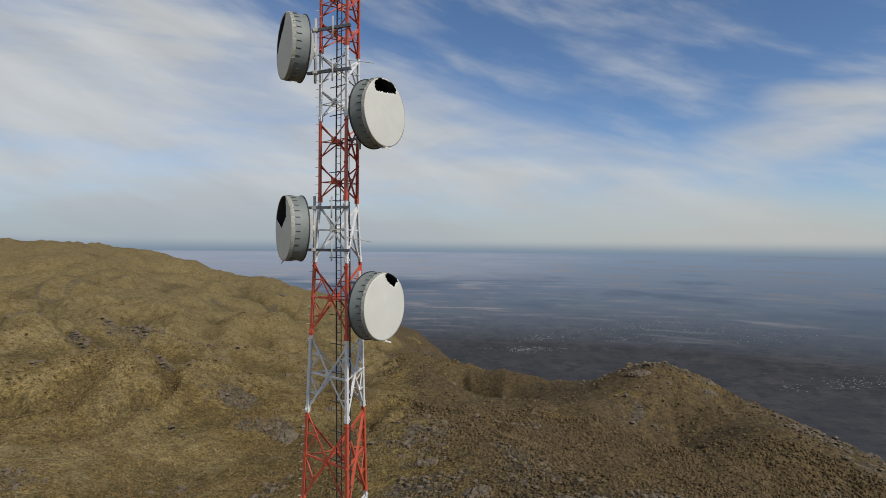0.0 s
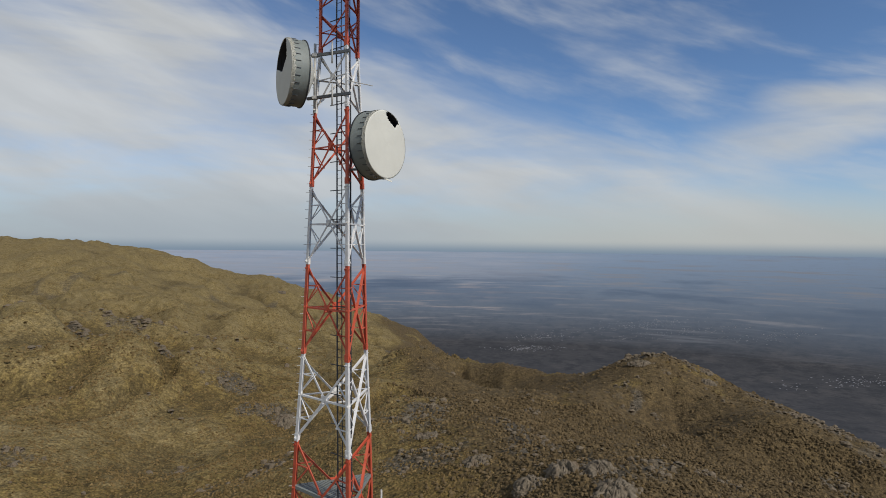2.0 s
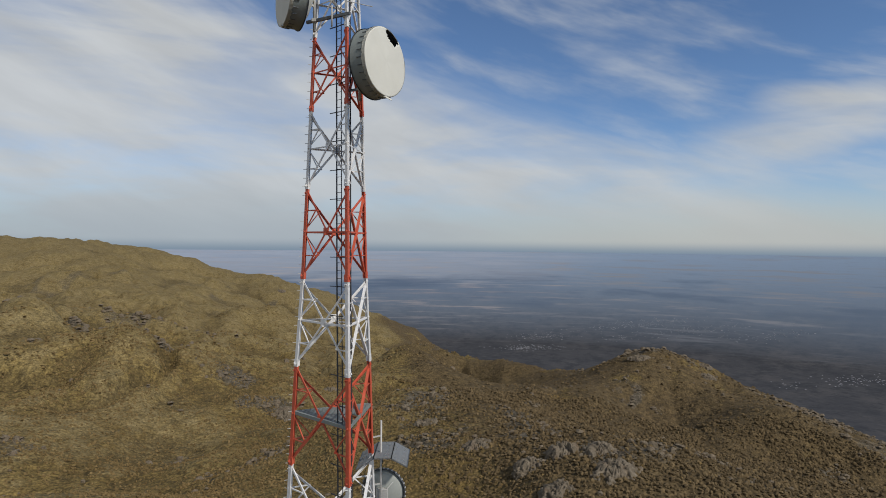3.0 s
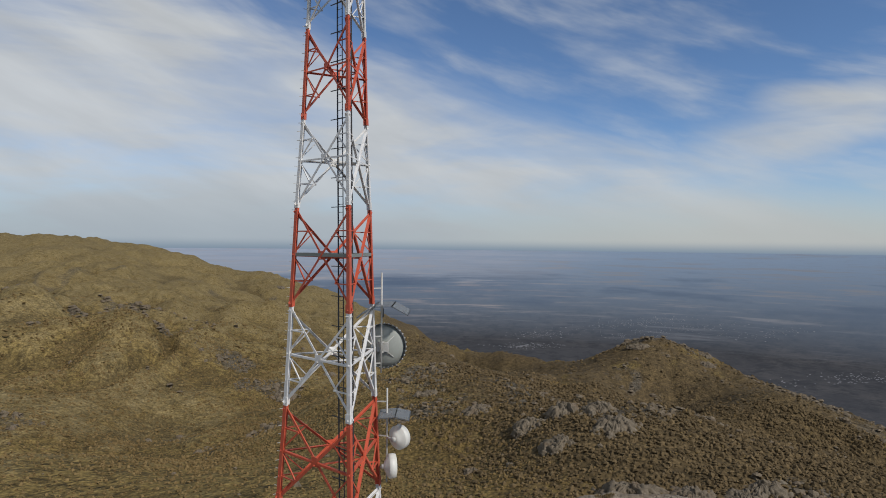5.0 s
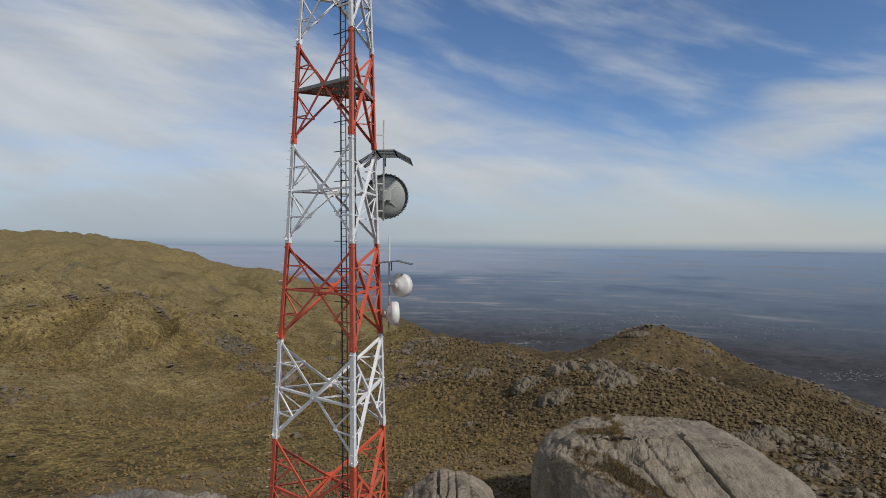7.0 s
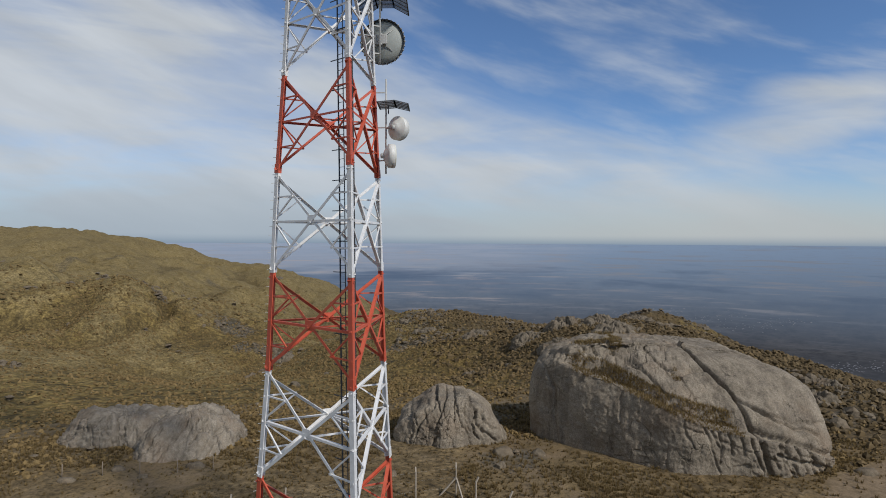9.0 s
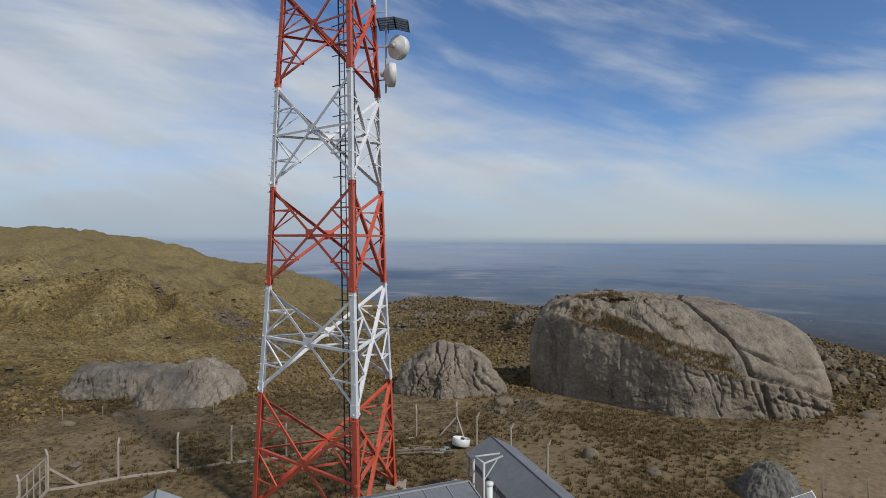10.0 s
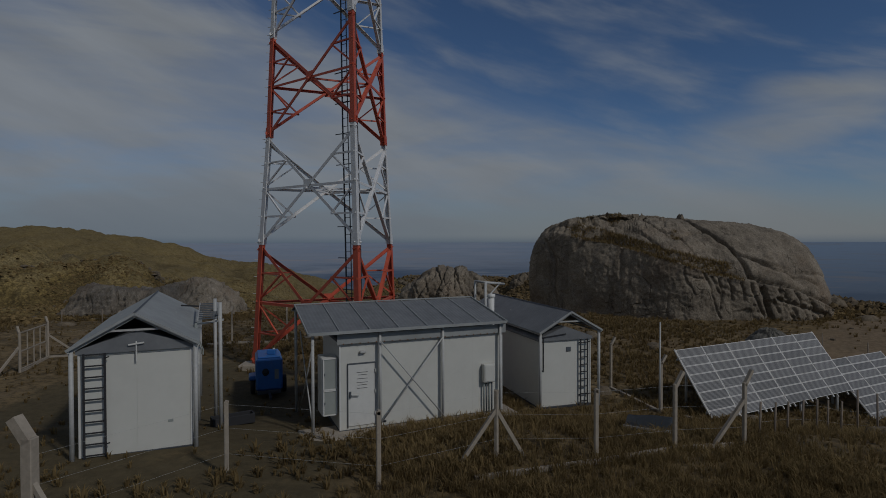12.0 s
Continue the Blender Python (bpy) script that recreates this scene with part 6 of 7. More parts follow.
def long_shelter():
    at = Matrix.Translation((-3.12, 17.05, 0.36)) @ Matrix.Rotation(radians(22), 4, "Z")
    w, d, h = 5.72, 2.7, 2.76
    house = thing("equipment_shelter", "long white shelter with door, cross stays and dark canopy", "shelter", at, group="equipment shelters")
    wall_panels(house, w, d, h)
    box_part("box_roof", (w + 0.16, d + 0.16, 0.1), (w / 2, d / 2, h + 0.055), house, M_DARKSTEEL, 0.01)
    box_part("fascia", (w + 0.2, 0.02, 0.30), (w / 2, -0.1, h + 0.10), house, M_ROOF, 0.004, "grey fascia strip with rusty fixings")
    for i in range(22):
        box_part("rivet", (0.035, 0.012, 0.035), (0.1 + i * (w - 0.2) / 21, -0.115, h - 0.04), house, M_RUST, 0.0)
    # door
    dx, dw, dh = 0.25, 0.88, 1.94
    door = box_part("door", (dw, 0.04, dh), (dx + dw / 2, -0.014, dh / 2 + 0.1), house, M_PANELW, 0.01, "white steel door with printed notices")
    for s in (0, dw):
        bar_part("door_frame", (dx + s, -0.03, 0.06), (dx + s, -0.03, dh + 0.13), 0.05, 0.018, door, M_DARKGALV)
    bar_part("door_frame", (dx, -0.03, dh + 0.12), (dx + dw, -0.03, dh + 0.12), 0.018, 0.05, door, M_DARKGALV)
    bar_part("handle", (dx + 0.1, -0.075, 1.08), (dx + 0.34, -0.075, 1.05), 0.03, 0.03, door, M_GALV)
    bar_part("lock", (dx + 0.07, -0.06, 1.2), (dx + 0.07, -0.06, 1.0), 0.05, 0.05, door, M_DARKGALV)
    for z in (0.45, 1.15, 1.8):
        box_part("hinge", (0.05, 0.05, 0.12), (dx + dw, -0.05, z), door, M_GALV)
    for k, (z, ww) in enumerate(((1.78, 0.36), (1.70, 0.3), (1.58, 0.34), (1.46, 0.36), (1.38, 0.3), (1.28, 0.33))):
        box_part("print_bar", (ww, 0.006, 0.011), (dx + 0.46, -0.038, z), door, M_WRITE, 0)
    shelter_lamp(house, (0.72, -0.06, 2.42))
    box_part("drip", (0.1, 0.03, 0.06), (1.45, -0.015, 0.12), house, M_BLACK)
    # canopy: posts in front, a slope rising to the ridge and one falling behind
    ex0, ex1, ey, ez, ry, rz, by, bz = -1.0, 5.76, -0.2, 3.12, 2.64, 3.68, 3.5, 3.45
    for x in (-0.85, 1.26, 3.42, 5.58):
        tube_part("post", (x, ey + 0.06, -0.3), (x, ey + 0.06, ez), 0.05, house)
        tube_part("post", (x, by, -0.3), (x, by, bz), 0.05, house)
        bar_part("rafter", (x, ey, ez - 0.09), (x, ry, rz - 0.09), 0.05, 0.06, house)
        bar_part("rafter", (x, by, bz - 0.09), (x, ry, rz - 0.09), 0.05, 0.06, house)
    for y, z in ((ey, ez), ((ey + ry) / 2, (ez + rz) / 2), (ry, rz), (by, bz)):
        bar_part("purlin", (ex0, y, z - 0.05), (ex1, y, z - 0.05), 0.05, 0.05, house)
    n = 7
    for i in range(n):
        x0, x1 = ex0 + (ex1 - ex0) * i / n, ex0 + (ex1 - ex0) * (i + 1) / n
        part("roof_sheet", corrugated((x0 + 0.002, ry, rz), (x1 - 0.002, ry, rz), (x0 + 0.002, ey - 0.08, ez - 0.02), 0.12, 0.003), M_ROOFDARK, house, "dark weathered roof sheet")
        part("roof_sheet", corrugated((x0 + 0.002, ry, rz), (x1 - 0.002, ry, rz), (x0 + 0.002, by, bz - 0.02), 0.12, 0.003), M_ROOFDARK, house, "dark weathered roof sheet")
        if i:
            bar_part("batten", (x0, ey - 0.08, ez + 0.016), (x0, ry, rz + 0.034), 0.022, 0.012, house, M_ROOF)
    bar_part("edge_trim", (ex0, ey - 0.1, ez - 0.01), (ex1, ey - 0.1, ez - 0.01), 0.05, 0.09, house, M_ROOF)
    bar_part("edge_trim", (ex0, ry, rz + 0.03), (ex1, ry, rz + 0.03), 0.07, 0.04, house, M_ROOF)
    for x in (ex0 - 0.01, ex1 + 0.01):
        bar_part("edge_trim", (x, ey - 0.1, ez), (x, ry, rz + 0.02), 0.035, 0.07, house, M_ROOF)
    # crossed stays between two posts, and one at the end
    a0, a1 = Vector((1.26, ey, 0.12)), Vector((3.42, ey, 2.75))
    tube_part("stay", a0, a1, 0.022, house)
    tube_part("stay", (a1.x, ey - 0.05, a0.z), (a0.x, ey - 0.05, a1.z), 0.022, house)
    tube_part("stay", (-0.85, ey, 0.1), (-0.85, 2.4, 2.8), 0.022, house)
    tube_part("stay", (-0.85, 2.4, 0.1), (-0.85, ey, 2.8), 0.022, house)
    # cooling cabinet on the end wall
    ac = box_part("cooling_unit", (0.50, 0.75, 1.80), (-0.27, 0.55, 1.36), house, M_PANELW, 0.02, "tall white cooling cabinet with mesh-filled leaves")
    for z0, z1 in ((0.50, 1.22), (1.30, 2.22)):
        leaf = box_part("leaf", (0.40, 0.02, z1 - z0), (-0.27, 0.166, (z0 + z1) / 2), ac, M_SHROUDPALE, 0.004, "pale grey mesh panel")
        for x in (-0.47, -0.07):
            bar_part("stile", (x, 0.16, z0 - 0.03), (x, 0.16, z1 + 0.03), 0.05, 0.035, ac, M_PANELW)
        for z in (z0 - 0.02, z1 + 0.02):
            bar_part("rail", (-0.47, 0.16, z), (-0.07, 0.16, z), 0.05, 0.035, ac, M_PANELW)
        box_part("latch", (0.03, 0.03, 0.07), (-0.44, 0.14, (z0 + z1) / 2), ac, M_DARKGALV, 0)
    # electrical box with conduits
    eb = box_part("meter_box", (0.42, 0.2, 0.62), (5.13, -0.12, 1.36), house, M_PANEL, 0.015, "cream electrical box")
    box_part("box_door", (0.36, 0.02, 0.54), (5.13, -0.23, 1.36), eb, M_PANEL, 0.006)
    for k in range(4):
        tube_part("conduit", (4.97 + 0.1 * k, -0.1, -0.2), (4.97 + 0.1 * k, -0.1, 1.06), 0.03, house, M_DARKGALV if k % 2 else M_SHROUD)
    # concrete slab
    bm = bmesh.new()
    add_box(bm, (w + 1.6, 1.3, 0.3), (w / 2 - 0.4, 0.0, -0.17), bevel=0.03)
    solid("slab", bm, M_CONCRETE, "pale concrete slab under the long shelter", "slab", at)


long_shelter()


def pipe_portal():
    """A pipe frame with a vent stack between two shelters."""
    f = thing("pipe_frame", "galvanised pipe frame standing between two shelters", "frame", Matrix.Translation((1.75, 22.6, 0)))
    for x, y in ((-0.25, 0.2), (0.12, -0.5)):
        tube_part("upright", (x, y, -0.05), (x, y, 4.62), 0.05, f)
    tube_part("top_rail", (-0.25, 0.2, 4.6), (0.12, -0.5, 4.6), 0.045, f)
    tube_part("top_rail", (0.12, -0.5, 4.58), (1.0, 0.6, 4.45), 0.045, f)
    tube_part("top_rail", (-0.25, 0.2, 4.58), (0.9, 0.9, 4.45), 0.045, f)
    tube_part("brace", (0.12, -0.5, 3.9), (0.75, 0.3, 4.45), 0.03, f)
    v = thing("vent_pipe", "white vent pipe rising past the canopy edge", "pipe", Matrix.Translation((2.02, 21.25, 0)))
    bm = bmesh.new()
    add_tube(bm, (0, 0, 0), (0, 0, 4.12), 0.12, 16)
    part("pipe", bm, M_PANELW, v)
    bm = bmesh.new()
    add_lathe(bm, [(0.14, 4.08), (0.15, 4.1), (0.15, 4.2), (0.0, 4.24)], 20)
    part("cap", bm, M_PANELW, v)


pipe_portal()


def cable_tray():
    f = thing("cable_tray", "ladder-like cable tray on tall poles beside the shelter", "cable tray", Matrix.Translation((-6.75, 16.9, 0.45)) @ Matrix.Rotation(radians(22), 4, "Z"))
    for x, y in ((0.0, 0.0), (-0.14, 1.3)):
        tube_part("pole", (x, y, -0.1), (x, y, 3.95), 0.055, f)
    for x in (-0.62, -0.05):
        bar_part("side_rail", (x, -0.3, 3.5), (x, 3.1, 3.62), 0.03, 0.07, f)
    for k in range(9):
        y = -0.2 + 0.4 * k
        bar_part("rung", (-0.62, y, 3.51 + 0.035 * y), (-0.05, y, 3.51 + 0.035 * y), 0.03, 0.04, f, M_DARKGALV)
    bar_part("bracket", (-0.75, 0.0, 3.3), (0.1, 0.0, 3.42), 0.04, 0.06, f)
    bar_part("bracket", (-1.2, 2.4, 3.66), (-0.6, 2.4, 3.6), 0.04, 0.05, f, M_BLACK)
    bm = bmesh.new()
    rnd = random.Random(4)
    for k in range(7):
        p = Vector((-0.66 + rnd.uniform(-0.05, 0.05), -0.25 + rnd.uniform(-0.1, 0.1), 3.4))
        for j in range(6):
            q = p + Vector((rnd.uniform(-0.07, 0.07), rnd.uniform(-0.05, 0.05), -0.16))
            add_tube(bm, p, q, 0.02, 5)
            p = q
    part("cable_loop", bm, M_SHROUDPALE, f, "tangled pale cable loops")


cable_tray()


def generator():
    g = thing("generator", "blue trailer-mounted generator with black wheels", "generator", Matrix.Translation((-7.05, 22.7, ground_z(-7.05, 22.7))) @ Matrix.Rotation(radians(19), 4, "Z") @ Matrix.Diagonal((1.0, 1.08, 1.14, 1)))
    box_part("housing", (1.02, 1.7, 1.1), (0, 0, 0.85), g, M_BLUE, 0.06, "blue enamelled housing")
    box_part("lid", (0.86, 1.5, 0.06), (0, 0, 1.43), g, M_BLUE, 0.02, "blue raised lid")
    box_part("chassis", (0.9, 1.8, 0.12), (0, 0, 0.24), g, M_DARKSTEEL, 0.01)
    box_part("fender", (0.3, 0.7, 0.16), (-0.62, 0.1, 0.62), g, M_BLUE, 0.04)
    bm = bmesh.new()
    add_lathe(bm, [(0.0, 0.0), (0.13, 0.0), (0.13, 0.02), (0.0, 0.03)], 24)
    bm.transform(Matrix.Translation((-0.14, -0.86, 0.95)) @ Matrix.Rotation(radians(90), 4, "X"))
    part("gauge", bm, M_BLACK, g)
    box_part("panel", (0.16, 0.02, 0.34), (0.28, -0.86, 0.86), g, M_SHROUD, 0.005)
    for x in (-0.62, 0.62):
        bm = bmesh.new()
        add_lathe(bm, [(0.14, -0.08), (0.29, -0.09), (0.32, -0.05), (0.32, 0.05), (0.29, 0.09), (0.14, 0.08), (0.14, -0.08)], 28)
        bm.transform(Matrix.Translation((x, 0.1, 0.32)) @ Matrix.Rotation(radians(90), 4, "Y"))
        wheel = part("tyre", bm, M_BLACK, g, "black rubber tyre")
        bm = bmesh.new()
        add_lathe(bm, [(0, -0.05), (0.14, -0.05), (0.14, 0.05), (0, 0.05)], 16)
        bm.transform(Matrix.Translation((x, 0.1, 0.32)) @ Matrix.Rotation(radians(90), 4, "Y"))
        part("rim", bm, M_GALV, wheel)
    bm = bmesh.new()
    add_bar(bm, (0, -0.9, 0.24), (0.02, -1.6, 0.2), 0.08)
    part("drawbar", bm, M_DARKSTEEL, g)
    c = thing("jerry_can", "small blue and white can on the generator", "can", Matrix.Translation((-6.85, 22.45, ground_z(-7.05, 22.7) + 1.46 * 1.14)))
    box_part("can_body", (0.34, 0.2, 0.2), (0, 0, 0.1), c, M_BLUE, 0.03)
    box_part("cap", (0.08, 0.08, 0.05), (0.1, 0, 0.22), c, M_PANELW, 0.01)


generator()
tr = thing("trough", "long black plastic trough lying on the yard", "trough", Matrix.Translation((-6.7, 17.75, ground_z(-6.7, 17.75))) @ Matrix.Rotation(radians(32), 4, "Z"))
box_part("base", (1.3, 0.4, 0.05), (0, 0, 0.03), tr, M_BLACK, 0.01)
for s in (-1, 1):
    box_part("side", (1.3, 0.05, 0.3), (0, s * 0.2, 0.17), tr, M_BLACK, 0.01)
    box_part("end", (0.05, 0.35, 0.3), (s * 0.63, 0, 0.17), tr, M_BLACK, 0.01)


# ---- solar arrays ----
def solar_array(top_left, along, down, cols, rows, label):
    A, U, V = Vector(top_left), Vector(along), Vector(down)
    u, v = U.normalized(), V.normalized()
    v = (v - u * v.dot(u)).normalized()
    nrm = u.cross(-v).normalized()
    m = Matrix((u, -v, nrm)).transposed().to_4x4()
    m.translation = A
    arr = thing("solar_array", label, "solar panel", m, group="tilted solar arrays")
    pw, ph = U.length / cols, V.length / rows
    bm = bmesh.new()
    add_box(bm, (pw - 0.03, ph - 0.012, 0.035), (0, 0, 0))
    top = max(bm.faces, key=lambda f: f.calc_center_median().z)
    out = bmesh.ops.inset_individual(bm, faces=[top], thickness=0.03)
    top.material_index = 1
    bmesh.ops.translate(bm, verts=top.verts, vec=(0, 0, -0.006))
    panel = mesh_of(bm, "panel", [M_ALU, M_PV])
    for i in range(cols):
        for j in range(rows):
            ob = new("panel", panel)
            ob.parent = arr
            ob.location = ((i + 0.5) * pw, -(j + 0.5) * ph, 0.02)
    for i in range(cols + 1):
        bar_part("rail", (i * pw, 0.03, -0.005), (i * pw, -V.length - 0.1, -0.005), 0.06, 0.05, arr, M_ALU)
    for i in range(cols * 2):
        bar_part("rail_end", ((i + 0.5) * pw / 2, -V.length - 0.13, -0.05), ((i + 0.5) * pw / 2, -V.length + 0.2, -0.05), 0.05, 0.05, arr, M_ALU)
    for f in (0.12, 0.88):
        bar_part("beam", (0, -V.length * f, -0.11), (U.length, -V.length * f, -0.11), 0.08, 0.1, arr, M_GALV)
    inv = m.inverted()
    for i in range(4):
        for f in (0.12, 0.88):
            p = A + u * (U.length * (0.06 + 0.88 * i / 3)) + v * (V.length * f) - nrm * 0.15
            q = Vector((p.x, p.y, ground_z(p.x, p.y) - 0.2))
            if q.z < p.z - 0.05:
                tube_part("support_post", inv @ p, inv @ q, 0.05, arr)
    return arr


solar_array((9.25, 21.42, 1.95), (8.1, 3.93, 0.02), (0.36, -1.72, -2.26), 6, 8, "tilted rack of pale-framed dark solar panels")
solar_array((17.8, 25.0, 0.73), (4.1, 1.98, 0.0), (0.2, -2.1, -2.19), 3, 8, "second tilted rack of solar panels farther down")

# ---- fence, posts and clutter in the yard ----
def bent_post(name="fence_post", h=1.7, tip=0.42, w=0.10):
    bm = bmesh.new()
    add_box(bm, (w, w * 0.95, h + 0.35), (0, 0, (h - 0.35) / 2), bevel=0.015)
    a = Vector((0, 0.0, h - 0.02))
    b = a + Vector((tip * 0.62, 0, tip * 0.78))
    add_bar(bm, a - Vector((0, 0, 0.06)), b, w * 0.95, w * 0.85)
    return bm


POST = mesh_of(bent_post(), "fence_post", M_CONCRETE)
PALE = mesh_of(bent_post(h=1.95, tip=0.34), "fence_post", M_CONCRETE)


STRAIGHT = mesh_of(bent_post(h=1.72, tip=0.04), "fence_post", M_CONCRETE)
STOUT = mesh_of(bent_post(h=1.98, tip=0.46, w=0.21), "fence_post", M_CONCRETE)


def fence_post(x, y, turn=0.0, tall=False, braces=(), label="pale concrete fence post with bent top"):
    z = ground_z(x, y)
    fp = thing("fence_post", "pale concrete fence post with slanting braces" if braces else "plain straight concrete fence post" if tall == "straight" else label, "fence post", pose(x, y, z, 0, 0, turn), group="concrete fence posts")
    ob = new("shaft", STOUT if tall == "stout" else STRAIGHT if tall == "straight" else PALE if tall else POST)
    ob.parent = fp
    for bx, by in braces:
        w = Matrix.Rotation(radians(-turn), 3, "Z") @ Vector((bx, by, 0))
        bar_part("brace", (0, 0, 1.25), (w.x, w.y, ground_z(x + bx, y + by) - z - 0.08), 0.09, 0.09, fp, M_CONCRETE)
    return fp


for x, y, turn, tall, braces in (
    (8.14, 14.5, 20, False, ((-1.05, -0.25),)), (6.1, 14.1, 20, False, ()), (3.87, 13.5, 10, "straight", ()), (1.38, 13.5, 60, "straight", ((-0.95, -0.2), (0.75, 0.2))),
    (-1.37, 11.9, 15, "straight", ()), (-4.99, 12.7, 15, "straight", ()), (-7.28, 9.63, 175, "stout", ((1.0, -0.25),)), (8.34, 20.5, 15, True, ()), (7.49, 23.8, 20, True, ()),
    (-20.16, 26.6, 150, True, ((-0.3, -1.3),)), (-20.96, 29.7, 150, True, ((1.4, 0.7),)), (-17.99, 31.1, 100, True, ()), (-15.13, 32.1, 100, True, ()),
    (-12.42, 33.2, 100, True, ()), (-9.4, 34.2, 100, True, ()), (-5.5, 35.8, 100, True, ()), (-1.44, 37.1, 100, True, ()), (1.3, 37.8, 90, True, ((-1.2, -0.1), (0.5, -0.9))),
    (2.52, 35.7, 30, True, ()), (4.5, 33.9, 30, True, ()), (6.2, 31.0, 30, True, ()),
):
    fence_post(x, y, turn, tall, braces)


def stake(x, y, h, lean=0.0, mat=None, r=0.035, label="thin weathered wooden stake of a wire fence"):
    bm = bmesh.new()
    add_tube(bm, (0, 0, -0.3), (lean, 0, h), r, 7, r * 0.85)
    return solid("stake", bm, mat or M_WOOD, label, "stake", pose(x, y, ground_z(x, y)), group="wooden stakes")


for x, y, h in ((9.31, 15.8, 1.0), (10.0, 16.2, 0.95), (10.7, 16.7, 0.95), (11.3, 16.9, 1.0), (11.9, 17.1, 1.05), (12.6, 17.6, 1.1), (13.4, 18.1, 1.15), (13.9, 18.0, 1.6), (14.5, 17.9, 1.5), (20.1, 28.5, 1.9), (22.9, 29.0, 1.15), (27.5, 31.0, 1.1)):
    stake(x, y, h, 0.04 * math.sin(9 * x))
for x, y in ((-22.2, 41.2), (-19.5, 41.4), (-24.8, 40.9), (-17.0, 41.8), (-27.5, 40.5)):
    stake(x, y, 1.05, 0.03)
stake(8.22, 20.35, 3.45, 0.02, M_GALV, 0.035, "tall thin galvanised stake beside a fence post")


def wire(points, r=0.0018):
    bm = bmesh.new()
    for a, b in zip(points, points[1:]):
        add_tube(bm, a, b, r, 4)
    return solid("fence_wire", bm, M_GALV, "thin grey fence wire between posts", "wire", group="fence wires")


def wires(row, heights):
    for h in heights:
        wire([Vector((x, y, ground_z(x, y) + h)) for x, y in row])


wires([(8.14, 14.5), (6.1, 14.1), (3.87, 13.5), (1.38, 13.5), (-1.37, 11.9), (-4.99, 12.7), (-7.28, 9.63)], (0.5, 1.1, 1.65))
wires([(-20.96, 29.7), (-17.99, 31.1), (-15.13, 32.1), (-12.42, 33.2), (-9.4, 34.2), (-5.5, 35.8), (-1.44, 37.1), (1.3, 37.8)], (0.6, 1.3, 1.9))
wires([(9.31, 15.8), (10.7, 16.7), (11.9, 17.1), (13.4, 18.1), (14.5, 17.9)], (0.4, 0.85))


def kerb(row, label="low pale concrete kerb under the fence"):
    bm = bmesh.new()
    for a, b in zip(row, row[1:]):
        n = max(1, int((Vector(b) - Vector(a)).length / 1.0))
        for i in range(n):
            p, q = Vector(a).lerp(Vector(b), i / n), Vector(a).lerp(Vector(b), (i + 1) / n)
            add_bar(bm, (p.x, p.y, ground_z(p.x, p.y) + 0.03), (q.x, q.y, ground_z(q.x, q.y) + 0.03), 0.12, 0.14)
    solid("kerb", bm, M_CONCRETE, label, "kerb", kind="structure")


kerb([(-20.16, 26.6), (-20.96, 29.7), (-12.42, 33.2), (-1.44, 37.1)])
kerb([(0.76, 12.3), (3.85, 13.2), (5.98, 13.97), (7.85, 14.45)])
kerb([(7.4, 23.6), (8.34, 20.5), (9.4, 19.4)])


def gate():
    g = thing("wire_gate", "pale framed wire gate panel in the fence", "gate", Matrix.Translation((-20.16, 26.6, ground_z(-20.16, 26.6))) @ Matrix.Rotation(math.atan2(3.1, -0.8), 4, "Z"))
    L = 3.1
    for z in (0.15, 1.0, 1.9):
        bar_part("rail", (0.1, 0, z), (L - 0.1, 0, z), 0.05, 0.05, g, M_CONCRETE)
    for k in range(5):
        x = 0.12 + (L - 0.24) * k / 4
        bar_part("upright", (x, 0, 0.12), (x, 0, 1.92), 0.045, 0.045, g, M_CONCRETE)


gate()


